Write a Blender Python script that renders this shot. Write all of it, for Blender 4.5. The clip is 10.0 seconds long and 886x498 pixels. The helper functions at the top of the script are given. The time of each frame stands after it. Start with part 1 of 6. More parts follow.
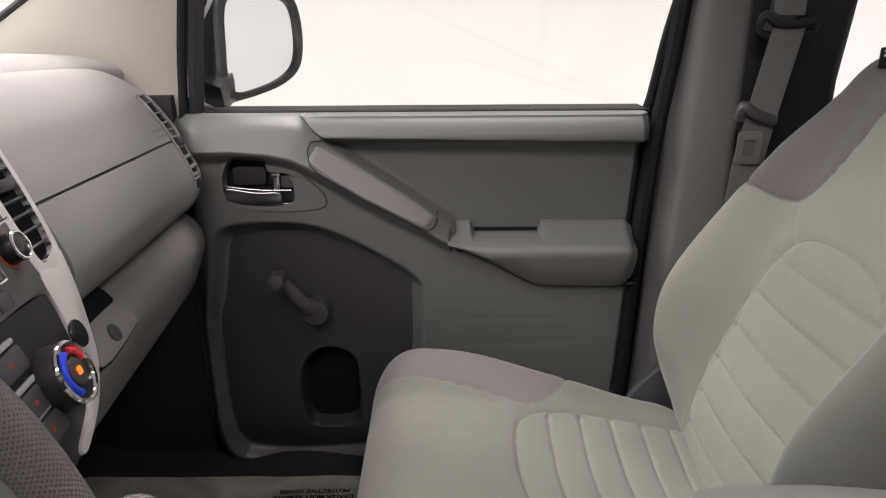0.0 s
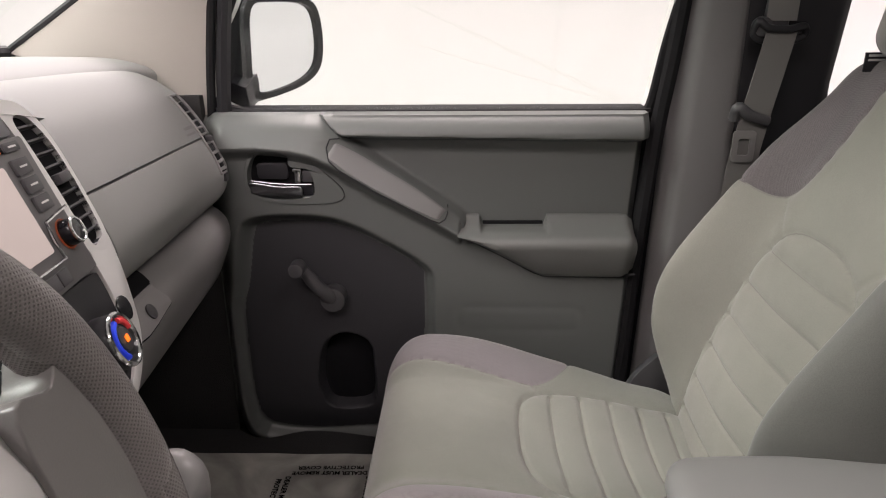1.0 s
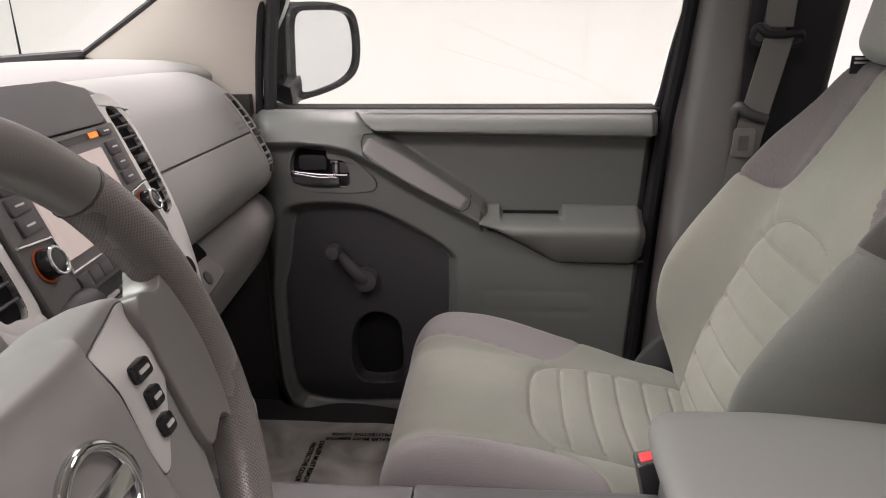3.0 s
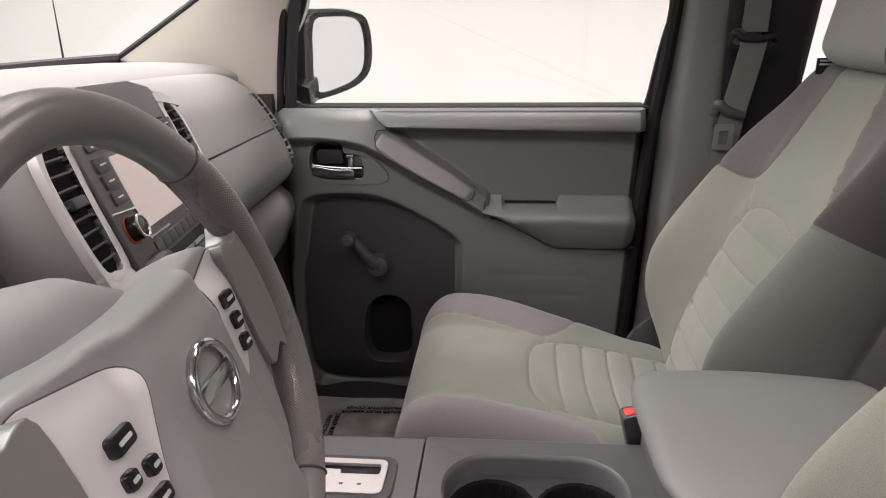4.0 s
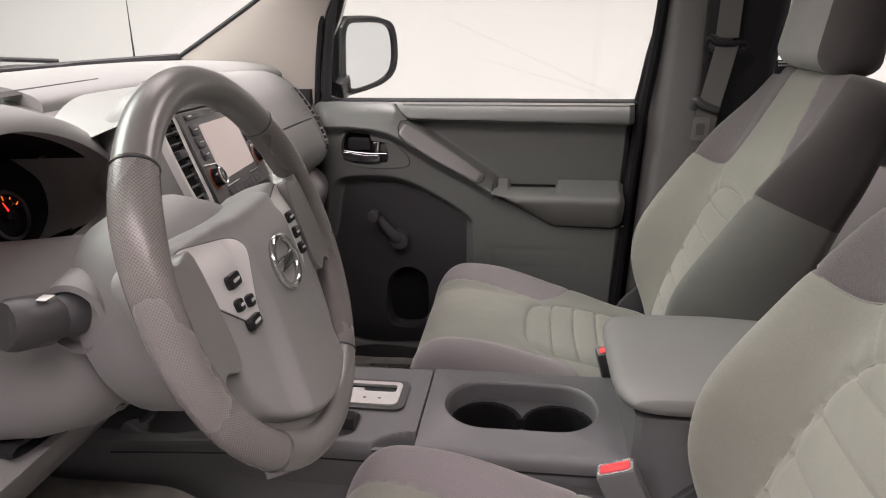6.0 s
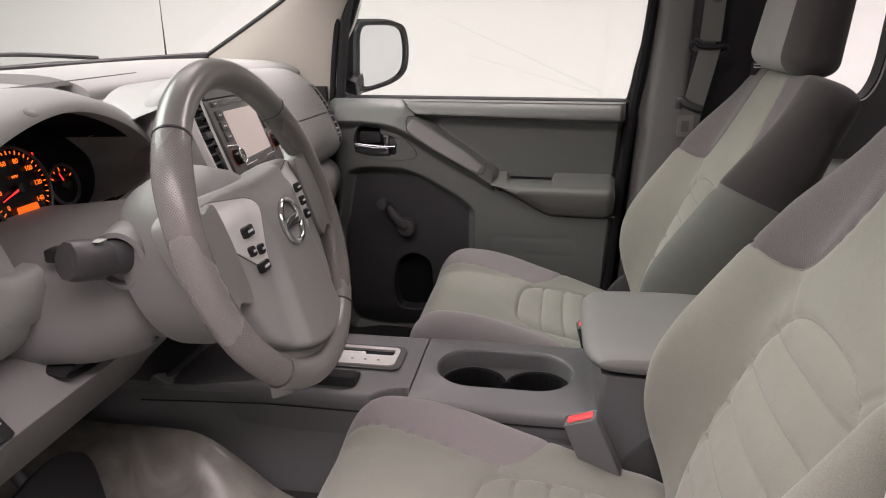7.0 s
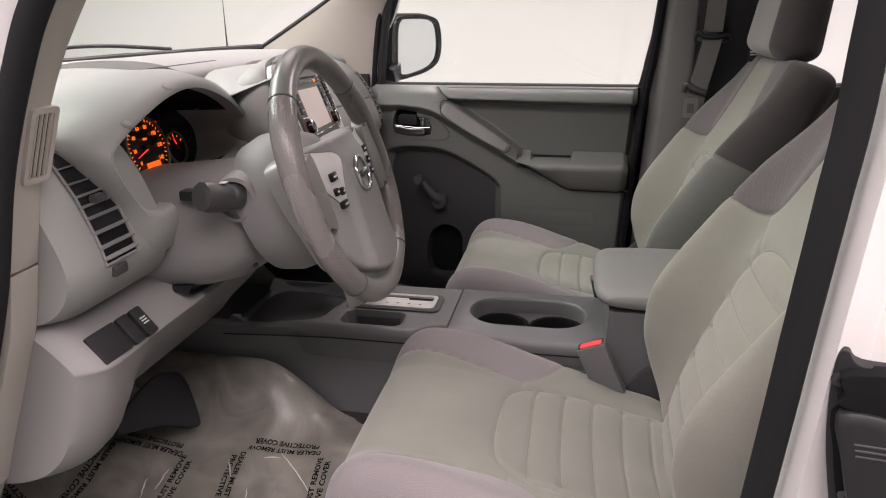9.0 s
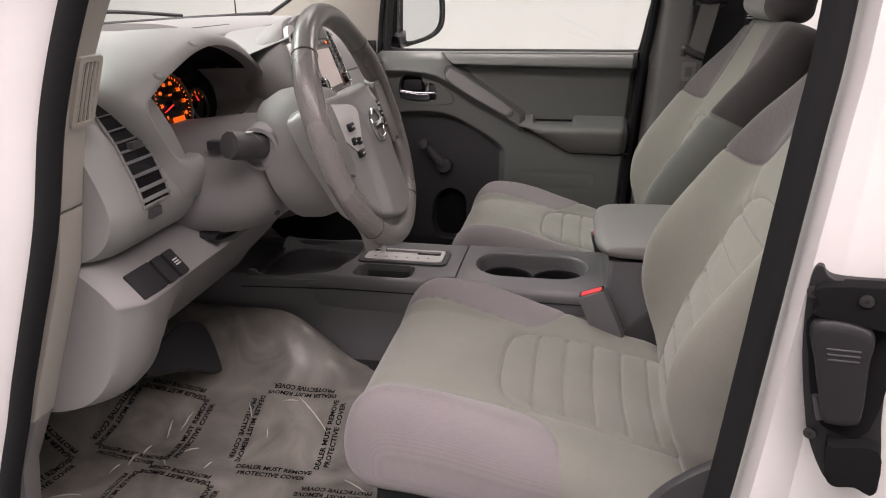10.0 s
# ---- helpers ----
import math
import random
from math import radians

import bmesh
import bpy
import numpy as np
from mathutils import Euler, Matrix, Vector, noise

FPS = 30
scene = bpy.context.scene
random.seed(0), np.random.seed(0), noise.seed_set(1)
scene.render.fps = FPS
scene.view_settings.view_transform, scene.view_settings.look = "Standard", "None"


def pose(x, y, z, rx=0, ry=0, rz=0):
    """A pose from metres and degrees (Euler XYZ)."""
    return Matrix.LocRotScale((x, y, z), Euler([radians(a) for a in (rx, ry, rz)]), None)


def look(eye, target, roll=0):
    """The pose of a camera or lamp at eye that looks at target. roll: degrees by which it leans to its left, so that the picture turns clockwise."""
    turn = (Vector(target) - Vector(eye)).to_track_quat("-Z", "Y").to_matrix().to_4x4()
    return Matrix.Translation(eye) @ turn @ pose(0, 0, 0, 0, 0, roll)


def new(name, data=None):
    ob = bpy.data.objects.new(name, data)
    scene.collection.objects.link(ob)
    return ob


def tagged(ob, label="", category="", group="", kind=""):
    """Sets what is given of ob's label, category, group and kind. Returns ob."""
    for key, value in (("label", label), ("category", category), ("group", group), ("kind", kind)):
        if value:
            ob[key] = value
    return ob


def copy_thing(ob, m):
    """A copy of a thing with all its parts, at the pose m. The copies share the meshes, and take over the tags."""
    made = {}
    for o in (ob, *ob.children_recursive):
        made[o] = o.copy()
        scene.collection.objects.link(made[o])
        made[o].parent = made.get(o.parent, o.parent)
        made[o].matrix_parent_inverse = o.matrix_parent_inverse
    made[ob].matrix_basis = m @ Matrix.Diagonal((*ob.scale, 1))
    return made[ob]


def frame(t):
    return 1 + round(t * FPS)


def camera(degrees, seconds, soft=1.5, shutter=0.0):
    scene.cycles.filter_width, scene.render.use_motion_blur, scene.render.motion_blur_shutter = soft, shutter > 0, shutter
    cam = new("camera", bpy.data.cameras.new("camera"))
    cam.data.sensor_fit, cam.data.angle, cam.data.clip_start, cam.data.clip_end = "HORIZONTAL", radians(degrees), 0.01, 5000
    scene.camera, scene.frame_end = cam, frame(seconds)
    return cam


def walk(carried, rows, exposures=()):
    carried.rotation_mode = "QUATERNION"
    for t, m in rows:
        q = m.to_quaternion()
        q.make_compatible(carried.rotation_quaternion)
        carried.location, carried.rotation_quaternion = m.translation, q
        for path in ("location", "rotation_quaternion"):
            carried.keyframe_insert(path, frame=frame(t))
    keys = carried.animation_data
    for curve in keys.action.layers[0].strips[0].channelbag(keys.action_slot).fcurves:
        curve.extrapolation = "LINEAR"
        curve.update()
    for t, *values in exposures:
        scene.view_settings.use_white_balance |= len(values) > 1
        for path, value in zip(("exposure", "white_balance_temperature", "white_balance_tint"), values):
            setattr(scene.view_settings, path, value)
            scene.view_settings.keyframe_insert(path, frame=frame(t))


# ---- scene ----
cam = camera(65.0, 10.0, 1.1)
PATH = [
    (0, (0.005, -0.401, 1.516), (0.003, 1.487, 0.856), -0.4),
    (0.5, (0.012, -0.439, 1.526), (-0.015, 1.447, 0.861), -0.4),
    (1, (0.021, -0.47, 1.531), (-0.036, 1.414, 0.862), -0.5),
    (1.5, (0.034, -0.499, 1.532), (-0.056, 1.384, 0.865), -0.5),
    (2, (0.047, -0.525, 1.537), (-0.079, 1.358, 0.873), -0.5),
    (2.5, (0.051, -0.547, 1.535), (-0.099, 1.336, 0.875), -0.6),
    (4, (0.054, -0.713, 1.546), (-0.116, 1.17, 0.895), -0.8),
    (4.5, (0.062, -0.772, 1.549), (-0.111, 1.112, 0.902), -0.8),
    (5, (0.065, -0.827, 1.545), (-0.111, 1.058, 0.9), -0.6),
    (5.5, (0.069, -0.874, 1.546), (-0.125, 1.012, 0.908), -0.6),
    (6.8, (0.164, -1.042, 1.547), (-0.137, 0.833, 0.919), -0.2),
    (7, (0.166, -1.064, 1.546), (-0.134, 0.812, 0.922), -0.1),
    (7.5, (0.185, -1.107, 1.544), (-0.142, 0.767, 0.925), -0.1),
    (8, (0.199, -1.152, 1.545), (-0.145, 0.719, 0.927), -0.1),
    (8.5, (0.188, -1.209, 1.548), (-0.168, 0.658, 0.924), -0.3),
    (9, (0.179, -1.291, 1.547), (-0.181, 0.569, 0.908), -0.4),
    (9.5, (0.174, -1.347, 1.538), (-0.182, 0.504, 0.871), -0.5),
    (10, (0.177, -1.371, 1.526), (-0.178, 0.468, 0.825), -0.6),
]
walk(cam, [(t, look(eye, target, roll)) for t, eye, target, roll in PATH], [(0.0, 0.20), (2.5, 0.20), (4.5, 0.18), (5.5, 0.12), (7.0, 0.05), (8.5, 0.05), (9.2, 0.0), (10.0, -0.08)])

# ---- light and world ----
world = bpy.data.worlds.new("studio_air")
scene.world = world
world.use_nodes = True
world.node_tree.nodes["Background"].inputs[0].default_value = (1.0, 0.98, 0.96, 1)
world.node_tree.nodes["Background"].inputs[1].default_value = 0.05
scene.view_settings.exposure = 0.0


def area_lamp(name, at, target, sx, sy, watts, colour=(1, 0.97, 0.94), spread=180):
    d = bpy.data.lights.new(name, "AREA")
    d.shape, d.size, d.size_y, d.energy, d.color, d.spread = "RECTANGLE", sx, sy, watts, colour, radians(spread)
    ob = new(name, d)
    ob.matrix_world = look(at, target)
    return ob


PINK = (1.0, 0.855, 0.862)
area_lamp("booth_ceiling_light", (0.2, -2.1, 3.74), (0.1, -1.3, 0.9), 6.0, 1.6, 500, PINK)
area_lamp("booth_ceiling_light", (-2.5, 0.2, 3.74), (-1.9, 0.15, 0), 2.2, 4.4, 400, (0.965, 0.985, 0.925), 140)
area_lamp("booth_ceiling_light", (0.3, 1.85, 3.74), (0.3, 1.95, 0), 6.0, 1.0, 210, PINK, 110)
area_lamp("booth_ceiling_light", (3.4, 1.0, 3.74), (3.7, 1.0, 0), 1.6, 4.0, 170, (1.0, 0.95, 0.93), 120)
# Unseen lamp added to brighten the upward faces in the cab.
area_lamp("added_cab_fill_lamp", (0.20, 0.02, 1.868), (0.20, 0.02, 0), 0.20, 0.12, 2.5, (1.0, 0.88, 0.86))


# ---- materials ----
def material(name, colour, rough=0.6, metal=0.0, grain=900.0, grain_depth=0.15, blotch=5.0, vary=0.10, spec=0.5, coat=0.0, grain_mm=0.4):
    m = bpy.data.materials.new(name)
    m.use_nodes = True
    nt = m.node_tree
    n, l = nt.nodes, nt.links
    b = n["Principled BSDF"]
    tc = n.new("ShaderNodeTexCoord")
    big = n.new("ShaderNodeTexNoise")
    big.inputs["Scale"].default_value, big.inputs["Detail"].default_value = blotch, 5
    fine = n.new("ShaderNodeTexNoise")
    fine.inputs["Scale"].default_value, fine.inputs["Detail"].default_value = grain, 2
    l.new(tc.outputs["Object"], big.inputs["Vector"])
    l.new(tc.outputs["Object"], fine.inputs["Vector"])
    mix = n.new("ShaderNodeMix")
    mix.data_type = "RGBA"
    mix.inputs["A"].default_value = (*[c * (1 - vary) for c in colour], 1)
    mix.inputs["B"].default_value = (*[min(1, c * (1 + vary)) for c in colour], 1)
    add = n.new("ShaderNodeMath")
    add.operation = "MULTIPLY_ADD"
    add.inputs[1].default_value = 0.45
    l.new(fine.outputs["Fac"], add.inputs[0])
    half = n.new("ShaderNodeMath")
    half.operation = "MULTIPLY"
    half.inputs[1].default_value = 0.55
    l.new(big.outputs["Fac"], half.inputs[0])
    l.new(half.outputs[0], add.inputs[2])
    l.new(add.outputs[0], mix.inputs["Factor"])
    l.new(mix.outputs["Result"], b.inputs["Base Color"])
    rr = n.new("ShaderNodeMapRange")
    rr.inputs["To Min"].default_value, rr.inputs["To Max"].default_value = max(0, rough - 0.07), min(1, rough + 0.07)
    l.new(big.outputs["Fac"], rr.inputs["Value"])
    l.new(rr.outputs["Result"], b.inputs["Roughness"])
    b.inputs["Metallic"].default_value = metal
    b.inputs["Specular IOR Level"].default_value = spec
    b.inputs["Coat Weight"].default_value = coat
    if grain_depth:
        bump = n.new("ShaderNodeBump")
        bump.inputs["Strength"].default_value, bump.inputs["Distance"].default_value = grain_depth, grain_mm / 1000
        l.new(fine.outputs["Fac"], bump.inputs["Height"])
        l.new(bump.outputs["Normal"], b.inputs["Normal"])
    return m


def cloth(name, dark, light, cells, depth=0.5, mm=0.6, sheen=0.25, stretch=(1, 1, 1), even=True, second=None):
    """Woven or knitted seat cloth: a fine cell pattern with worn, uneven colour."""
    m = bpy.data.materials.new(name)
    m.use_nodes = True
    nt = m.node_tree
    n, l = nt.nodes, nt.links
    b = n["Principled BSDF"]
    tc = n.new("ShaderNodeTexCoord")
    mp = n.new("ShaderNodeMapping")
    mp.inputs["Scale"].default_value = stretch
    l.new(tc.outputs["Object"], mp.inputs["Vector"])
    cell = n.new("ShaderNodeTexVoronoi" if even else "ShaderNodeTexNoise")
    cell.inputs["Scale"].default_value = cells
    if even:
        cell.inputs["Randomness"].default_value = 0.9
    l.new(mp.outputs["Vector"], cell.inputs["Vector"])
    weave = cell.outputs["Distance"] if even else cell.outputs["Fac"]
    if second:
        # the mesh cloth takes over where the panel's own edge distance turns positive
        at = n.new("ShaderNodeAttribute")
        at.attribute_name = "panel_edge"
        edge = n.new("ShaderNodeMapRange")
        edge.inputs["From Min"].default_value, edge.inputs["From Max"].default_value = -0.0006, 0.0006
        l.new(at.outputs["Fac"], edge.inputs["Value"])
        knit = n.new("ShaderNodeTexVoronoi")
        knit.inputs["Scale"].default_value, knit.inputs["Randomness"].default_value = second[2], 0.35
        l.new(tc.outputs["Object"], knit.inputs["Vector"])
        wm = n.new("ShaderNodeMix")
        l.new(edge.outputs["Result"], wm.inputs["Factor"])
        l.new(weave, wm.inputs["A"])
        l.new(knit.outputs["Distance"], wm.inputs["B"])
        weave = wm.outputs["Result"]
    big = n.new("ShaderNodeTexNoise")
    big.inputs["Scale"].default_value, big.inputs["Detail"].default_value = 7, 6
    l.new(tc.outputs["Object"], big.inputs["Vector"])
    ramp = n.new("ShaderNodeMix")
    ramp.data_type = "RGBA"
    ramp.inputs["A"].default_value, ramp.inputs["B"].default_value = (*light, 1), (*dark, 1)
    if second:
        for socket, first, other in (("A", light, second[1]), ("B", dark, second[0])):
            cm = n.new("ShaderNodeMix")
            cm.data_type = "RGBA"
            cm.inputs["A"].default_value, cm.inputs["B"].default_value = (*first, 1), (*other, 1)
            l.new(edge.outputs["Result"], cm.inputs["Factor"])
            l.new(cm.outputs["Result"], ramp.inputs[socket])
    rng = n.new("ShaderNodeMapRange")
    rng.inputs["From Min"].default_value, rng.inputs["From Max"].default_value = 0.15, 0.75
    l.new(weave, rng.inputs["Value"])
    l.new(rng.outputs["Result"], ramp.inputs["Factor"])
    tone = n.new("ShaderNodeMix")
    tone.data_type, tone.blend_type = "RGBA", "MULTIPLY"
    tone.inputs["Factor"].default_value = 1
    tr = n.new("ShaderNodeMapRange")
    tr.inputs["To Min"].default_value, tr.inputs["To Max"].default_value = 0.82, 1.16
    l.new(big.outputs["Fac"], tr.inputs["Value"])
    comb = n.new("ShaderNodeCombineColor")
    for i in range(3):
        l.new(tr.outputs["Result"], comb.inputs[i])
    l.new(ramp.outputs["Result"], tone.inputs["A"])
    l.new(comb.outputs["Color"], tone.inputs["B"])
    l.new(tone.outputs["Result"], b.inputs["Base Color"])
    b.inputs["Roughness"].default_value = 0.92
    b.inputs["Specular IOR Level"].default_value = 0.2
    b.inputs["Sheen Weight"].default_value = sheen
    b.inputs["Sheen Roughness"].default_value = 0.5
    bump = n.new("ShaderNodeBump")
    bump.inputs["Strength"].default_value, bump.inputs["Distance"].default_value = depth, mm / 1000
    bump.invert = True
    l.new(weave, bump.inputs["Height"])
    soft = n.new("ShaderNodeBump")
    soft.inputs["Strength"].default_value, soft.inputs["Distance"].default_value = 0.25, 0.012
    wr = n.new("ShaderNodeTexNoise")
    wr.inputs["Scale"].default_value, wr.inputs["Detail"].default_value = 11, 2
    l.new(tc.outputs["Object"], wr.inputs["Vector"])
    l.new(wr.outputs["Fac"], soft.inputs["Height"])
    l.new(soft.outputs["Normal"], bump.inputs["Normal"])
    l.new(bump.outputs["Normal"], b.inputs["Normal"])
    return m


def glowing(name, colour, strength):
    m = bpy.data.materials.new(name)
    m.use_nodes = True
    b = m.node_tree.nodes["Principled BSDF"]
    b.inputs["Base Color"].default_value = (*[0.1 * c for c in colour], 1)
    b.inputs["Emission Color"].default_value = (*colour, 1)
    b.inputs["Emission Strength"].default_value = strength
    return m


def clear(name, tint=(1, 1, 1), rough=0.0):
    m = bpy.data.materials.new(name)
    m.use_nodes = True
    n, l = m.node_tree.nodes, m.node_tree.links
    out = n["Material Output"]
    n.remove(n["Principled BSDF"])
    tr, gl, mx = n.new("ShaderNodeBsdfTransparent"), n.new("ShaderNodeBsdfGlossy"), n.new("ShaderNodeMixShader")
    tr.inputs[0].default_value = (*tint, 1)
    gl.inputs["Roughness"].default_value = rough
    mx.inputs[0].default_value = 0.02
    l.new(tr.outputs[0], mx.inputs[1])
    l.new(gl.outputs[0], mx.inputs[2])
    l.new(mx.outputs[0], out.inputs["Surface"])
    return m


DASH = material("grey_dash_plastic", (0.232, 0.234, 0.229), 0.52, grain=1400, vary=0.06)
DASH_LOW = material("grey_lower_dash_plastic", (0.188, 0.182, 0.184), 0.55, grain=1400, vary=0.06)
DOORM = material("graphite_door_plastic", (0.092, 0.097, 0.093), 0.42, grain=1200, vary=0.08)
CONS = material("graphite_console_plastic", (0.118, 0.118, 0.123), 0.46, grain=1400, vary=0.07)
DARK = material("black_plastic", (0.016, 0.016, 0.018), 0.5, grain=1500, vary=0.1, spec=0.3)
DARKG = material("dark_grey_plastic", (0.048, 0.047, 0.05), 0.45, grain=1500, vary=0.1)
GLOSSB = material("gloss_black_plastic", (0.010, 0.010, 0.012), 0.2, grain_depth=0, spec=0.35)
SILVER = material("silver_paint", (0.60, 0.595, 0.585), 0.36, 0.4, grain=2500, grain_depth=0.03, vary=0.05)
CHROME = material("chrome", (0.60, 0.60, 0.61), 0.10, 1.0, grain_depth=0, vary=0.03)
RUBBER = material("black_rubber", (0.009, 0.009, 0.010), 0.75, grain=700, vary=0.2, spec=0.2)
LEATHER = material("grey_steering_wheel_leather", (0.147, 0.143, 0.138), 0.30, grain=900, grain_depth=0.3, vary=0.08)
PADM = material("grey_airbag_pad", (0.200, 0.198, 0.197), 0.38, grain=1500, vary=0.05)
TRIMB = material("beige_pillar_trim", (0.37, 0.352, 0.315), 0.7, grain=1000, vary=0.05)
PILLG = material("grey_pillar_trim", (0.125, 0.122, 0.12), 0.65, grain=1000, vary=0.06)
HEADL = material("beige_headliner", (0.55, 0.53, 0.48), 0.95, grain=1500, vary=0.06)
PAINT = material("white_car_paint", (0.70, 0.69, 0.68), 0.2, grain_depth=0, vary=0.02, coat=0.6)
WALLM = material("white_booth_wall", (0.46, 0.463, 0.452), 0.8, grain=1.5, grain_depth=0, vary=0.02, blotch=0.7)
FLOORM = material("grey_booth_floor", (0.20, 0.20, 0.20), 0.5, grain=80, vary=0.08, blotch=1.5)
CARPET = material("dark_carpet", (0.022, 0.021, 0.021), 0.95, grain=500, grain_depth=0.9, vary=0.35, grain_mm=3)
BELT = material("grey_seat_belt_webbing", (0.12, 0.118, 0.112), 0.8, grain=1200, vary=0.1)
RED = material("red_button", (0.75, 0.05, 0.06), 0.4, grain_depth=0)
CLOTH = cloth("grey_green_seat_cloth_with_mauve_mesh", (0.155, 0.158, 0.138), (0.225, 0.228, 0.202), 1000, 0.35, 0.5, even=False, second=((0.165, 0.150, 0.157), (0.225, 0.204, 0.213), 760))
# The cushion's cloth again, its mesh darkened for the shade on the backrest.
BACKM = cloth("grey_green_back_cloth_with_shaded_mesh", (0.158, 0.154, 0.134), (0.228, 0.223, 0.196), 1000, 0.35, 0.5, even=False, second=((0.070, 0.062, 0.064), (0.150, 0.134, 0.138), 700))
# Dark cloth of the seat's rear, which also paints shade on its sides.
BACKC = cloth("dark_grey_back_and_shaded_side_cloth", (0.034, 0.030, 0.030), (0.058, 0.052, 0.052), 900, 0.3, 0.4, even=False)
# Seat cloth darkened to paint the shade on the backrest's side.
SIDEC = cloth("grey_green_shaded_side_cloth", (0.096, 0.097, 0.090), (0.140, 0.140, 0.130), 1100, 0.3, 0.4, even=False)
THREAD = material("dark_olive_seam", (0.17, 0.165, 0.148), 0.9, grain=900, grain_depth=0.05)
# Matt black, for black parts and for shade painted into recesses.
MATTEB = material("matt_black_and_recess_shade", (0.009, 0.009, 0.010), 0.9, grain=1500, vary=0.1, spec=0.08)
GLASS = clear("window_glass", (0.97, 0.985, 0.97))
SCREEN = glowing("pale_lit_display", (1.0, 0.80, 0.745), 0.42)


# ---- mesh helpers ----
def finish(name, bm, mat, parent=None, label="", smooth=38):
    me = bpy.data.meshes.new(name)
    bmesh.ops.recalc_face_normals(bm, faces=bm.faces)
    bm.to_mesh(me)
    bm.free()
    for m in mat if isinstance(mat, (list, tuple)) else [mat]:
        me.materials.append(m)
    me.shade_smooth()
    me.set_sharp_from_angle(angle=radians(smooth))
    ob = new(name, me)
    if parent is not None:
        ob.parent = parent
        ob.matrix_parent_inverse = parent.matrix_world.inverted()
    if label:
        ob["label"] = label
    return ob


def part(name, bm, mat, parent, label="", smooth=38):
    return finish(name, bm, mat, parent, label, smooth)


def thing(name, at, label, category, group="", kind=""):
    ob = new(name)
    ob.empty_display_size = 0.05
    ob.location = at
    bpy.context.view_layer.update()
    return tagged(ob, label, category, group, kind)


def single(name, bm, mat, label, category, group="", kind="", smooth=38):
    return tagged(finish(name, bm, mat, None, "", smooth), label, category, group, kind)


def loft(rings, closed=True, caps=True, bm=None):
    bm = bm or bmesh.new()
    vs = [[bm.verts.new(p) for p in r] for r in rings]
    n = len(vs[0])
    for a, b in zip(vs, vs[1:]):
        for i in range(n if closed else n - 1):
            j = (i + 1) % n
            bm.faces.new((a[i], a[j], b[j], b[i]))
    if caps and closed:
        bm.faces.new(vs[0][::-1])
        bm.faces.new(vs[-1])
    return bm


def torus_loft(rings, bm=None):
    """Closed both ways."""
    bm = bm or bmesh.new()
    vs = [[bm.verts.new(p) for p in r] for r in rings]
    n = len(vs[0])
    for k in range(len(vs)):
        a, b = vs[k], vs[(k + 1) % len(vs)]
        for i in range(n):
            j = (i + 1) % n
            bm.faces.new((a[i], a[j], b[j], b[i]))
    return bm


def bevel(bm, w, seg=2, angle=30):
    if w <= 0:
        return bm
    bm.normal_update()
    es = [e for e in bm.edges if len(e.link_faces) == 2 and e.calc_face_angle(0) > radians(angle)]
    bmesh.ops.bevel(bm, geom=es, offset=w, segments=seg, affect="EDGES", profile=0.6, clamp_overlap=True)
    return bm


def box(c, s, w=0.003, seg=2, m=None, bm=None):
    b = bmesh.new()
    bmesh.ops.create_cube(b, size=1)
    for v in b.verts:
        v.co = Vector((v.co.x * s[0], v.co.y * s[1], v.co.z * s[2]))
    bevel(b, w, seg)
    mt = Matrix.Translation(c) @ (m or Matrix())
    b.transform(mt)
    return join(bm, b)


def join(bm, b):
    if bm is None:
        return b
    me = bpy.data.meshes.new("tmp")
    b.to_mesh(me)
    b.free()
    bm.from_mesh(me)
    bpy.data.meshes.remove(me)
    return bm


def prism(poly, depth, m=None, w=0.002, seg=2, bm=None, holes=None):
    """A 2D outline (a, b) raised by depth along the third axis, then moved by m."""
    b = bmesh.new()
    lo = [b.verts.new((x, y, 0)) for x, y in poly]
    hi = [b.verts.new((x, y, depth)) for x, y in poly]
    k = len(poly)
    b.faces.new(lo[::-1])
    b.faces.new(hi)
    for i in range(k):
        b.faces.new((lo[i], lo[(i + 1) % k], hi[(i + 1) % k], hi[i]))
    bmesh.ops.recalc_face_normals(b, faces=b.faces)
    bevel(b, w, seg, 40)
    if m is not None:
        b.transform(m)
    return join(bm, b)


def frame_ring(outer, inner, depth, m=None, bm=None):
    """A plate with an opening through it: two outlines with the same number of points."""
    rings = [[(x, y, 0) for x, y in outer], [(x, y, depth) for x, y in outer], [(x, y, depth) for x, y in inner], [(x, y, 0) for x, y in inner]]
    b = torus_loft(rings)
    if m is not None:
        b.transform(m)
    return join(bm, b)


def rounded(x0, y0, x1, y1, r, n=6):
    out = []
    for cx, cy, a in ((x1 - r, y1 - r, 0), (x0 + r, y1 - r, 90), (x0 + r, y0 + r, 180), (x1 - r, y0 + r, 270)):
        for i in range(n + 1):
            t = radians(a + 90 * i / n)
            out.append((cx + r * math.cos(t), cy + r * math.sin(t)))
    return out


def catmull(pts, n=8, closed=False):
    P = [Vector(p) for p in pts]
    out = []
    k = len(P)
    for i in range(k if closed else k - 1):
        if closed:
            a, b, c, d = P[i - 1], P[i], P[(i + 1) % k], P[(i + 2) % k]
        else:
            a, b, c, d = P[max(i - 1, 0)], P[i], P[i + 1], P[min(i + 2, k - 1)]
        for j in range(n):
            t = j / n
            out.append(0.5 * ((2 * b) + (c - a) * t + (2 * a - 5 * b + 4 * c - d) * t * t + (3 * b - a - 3 * c + d) * t ** 3))
    if not closed:
        out.append(P[-1])
    return out


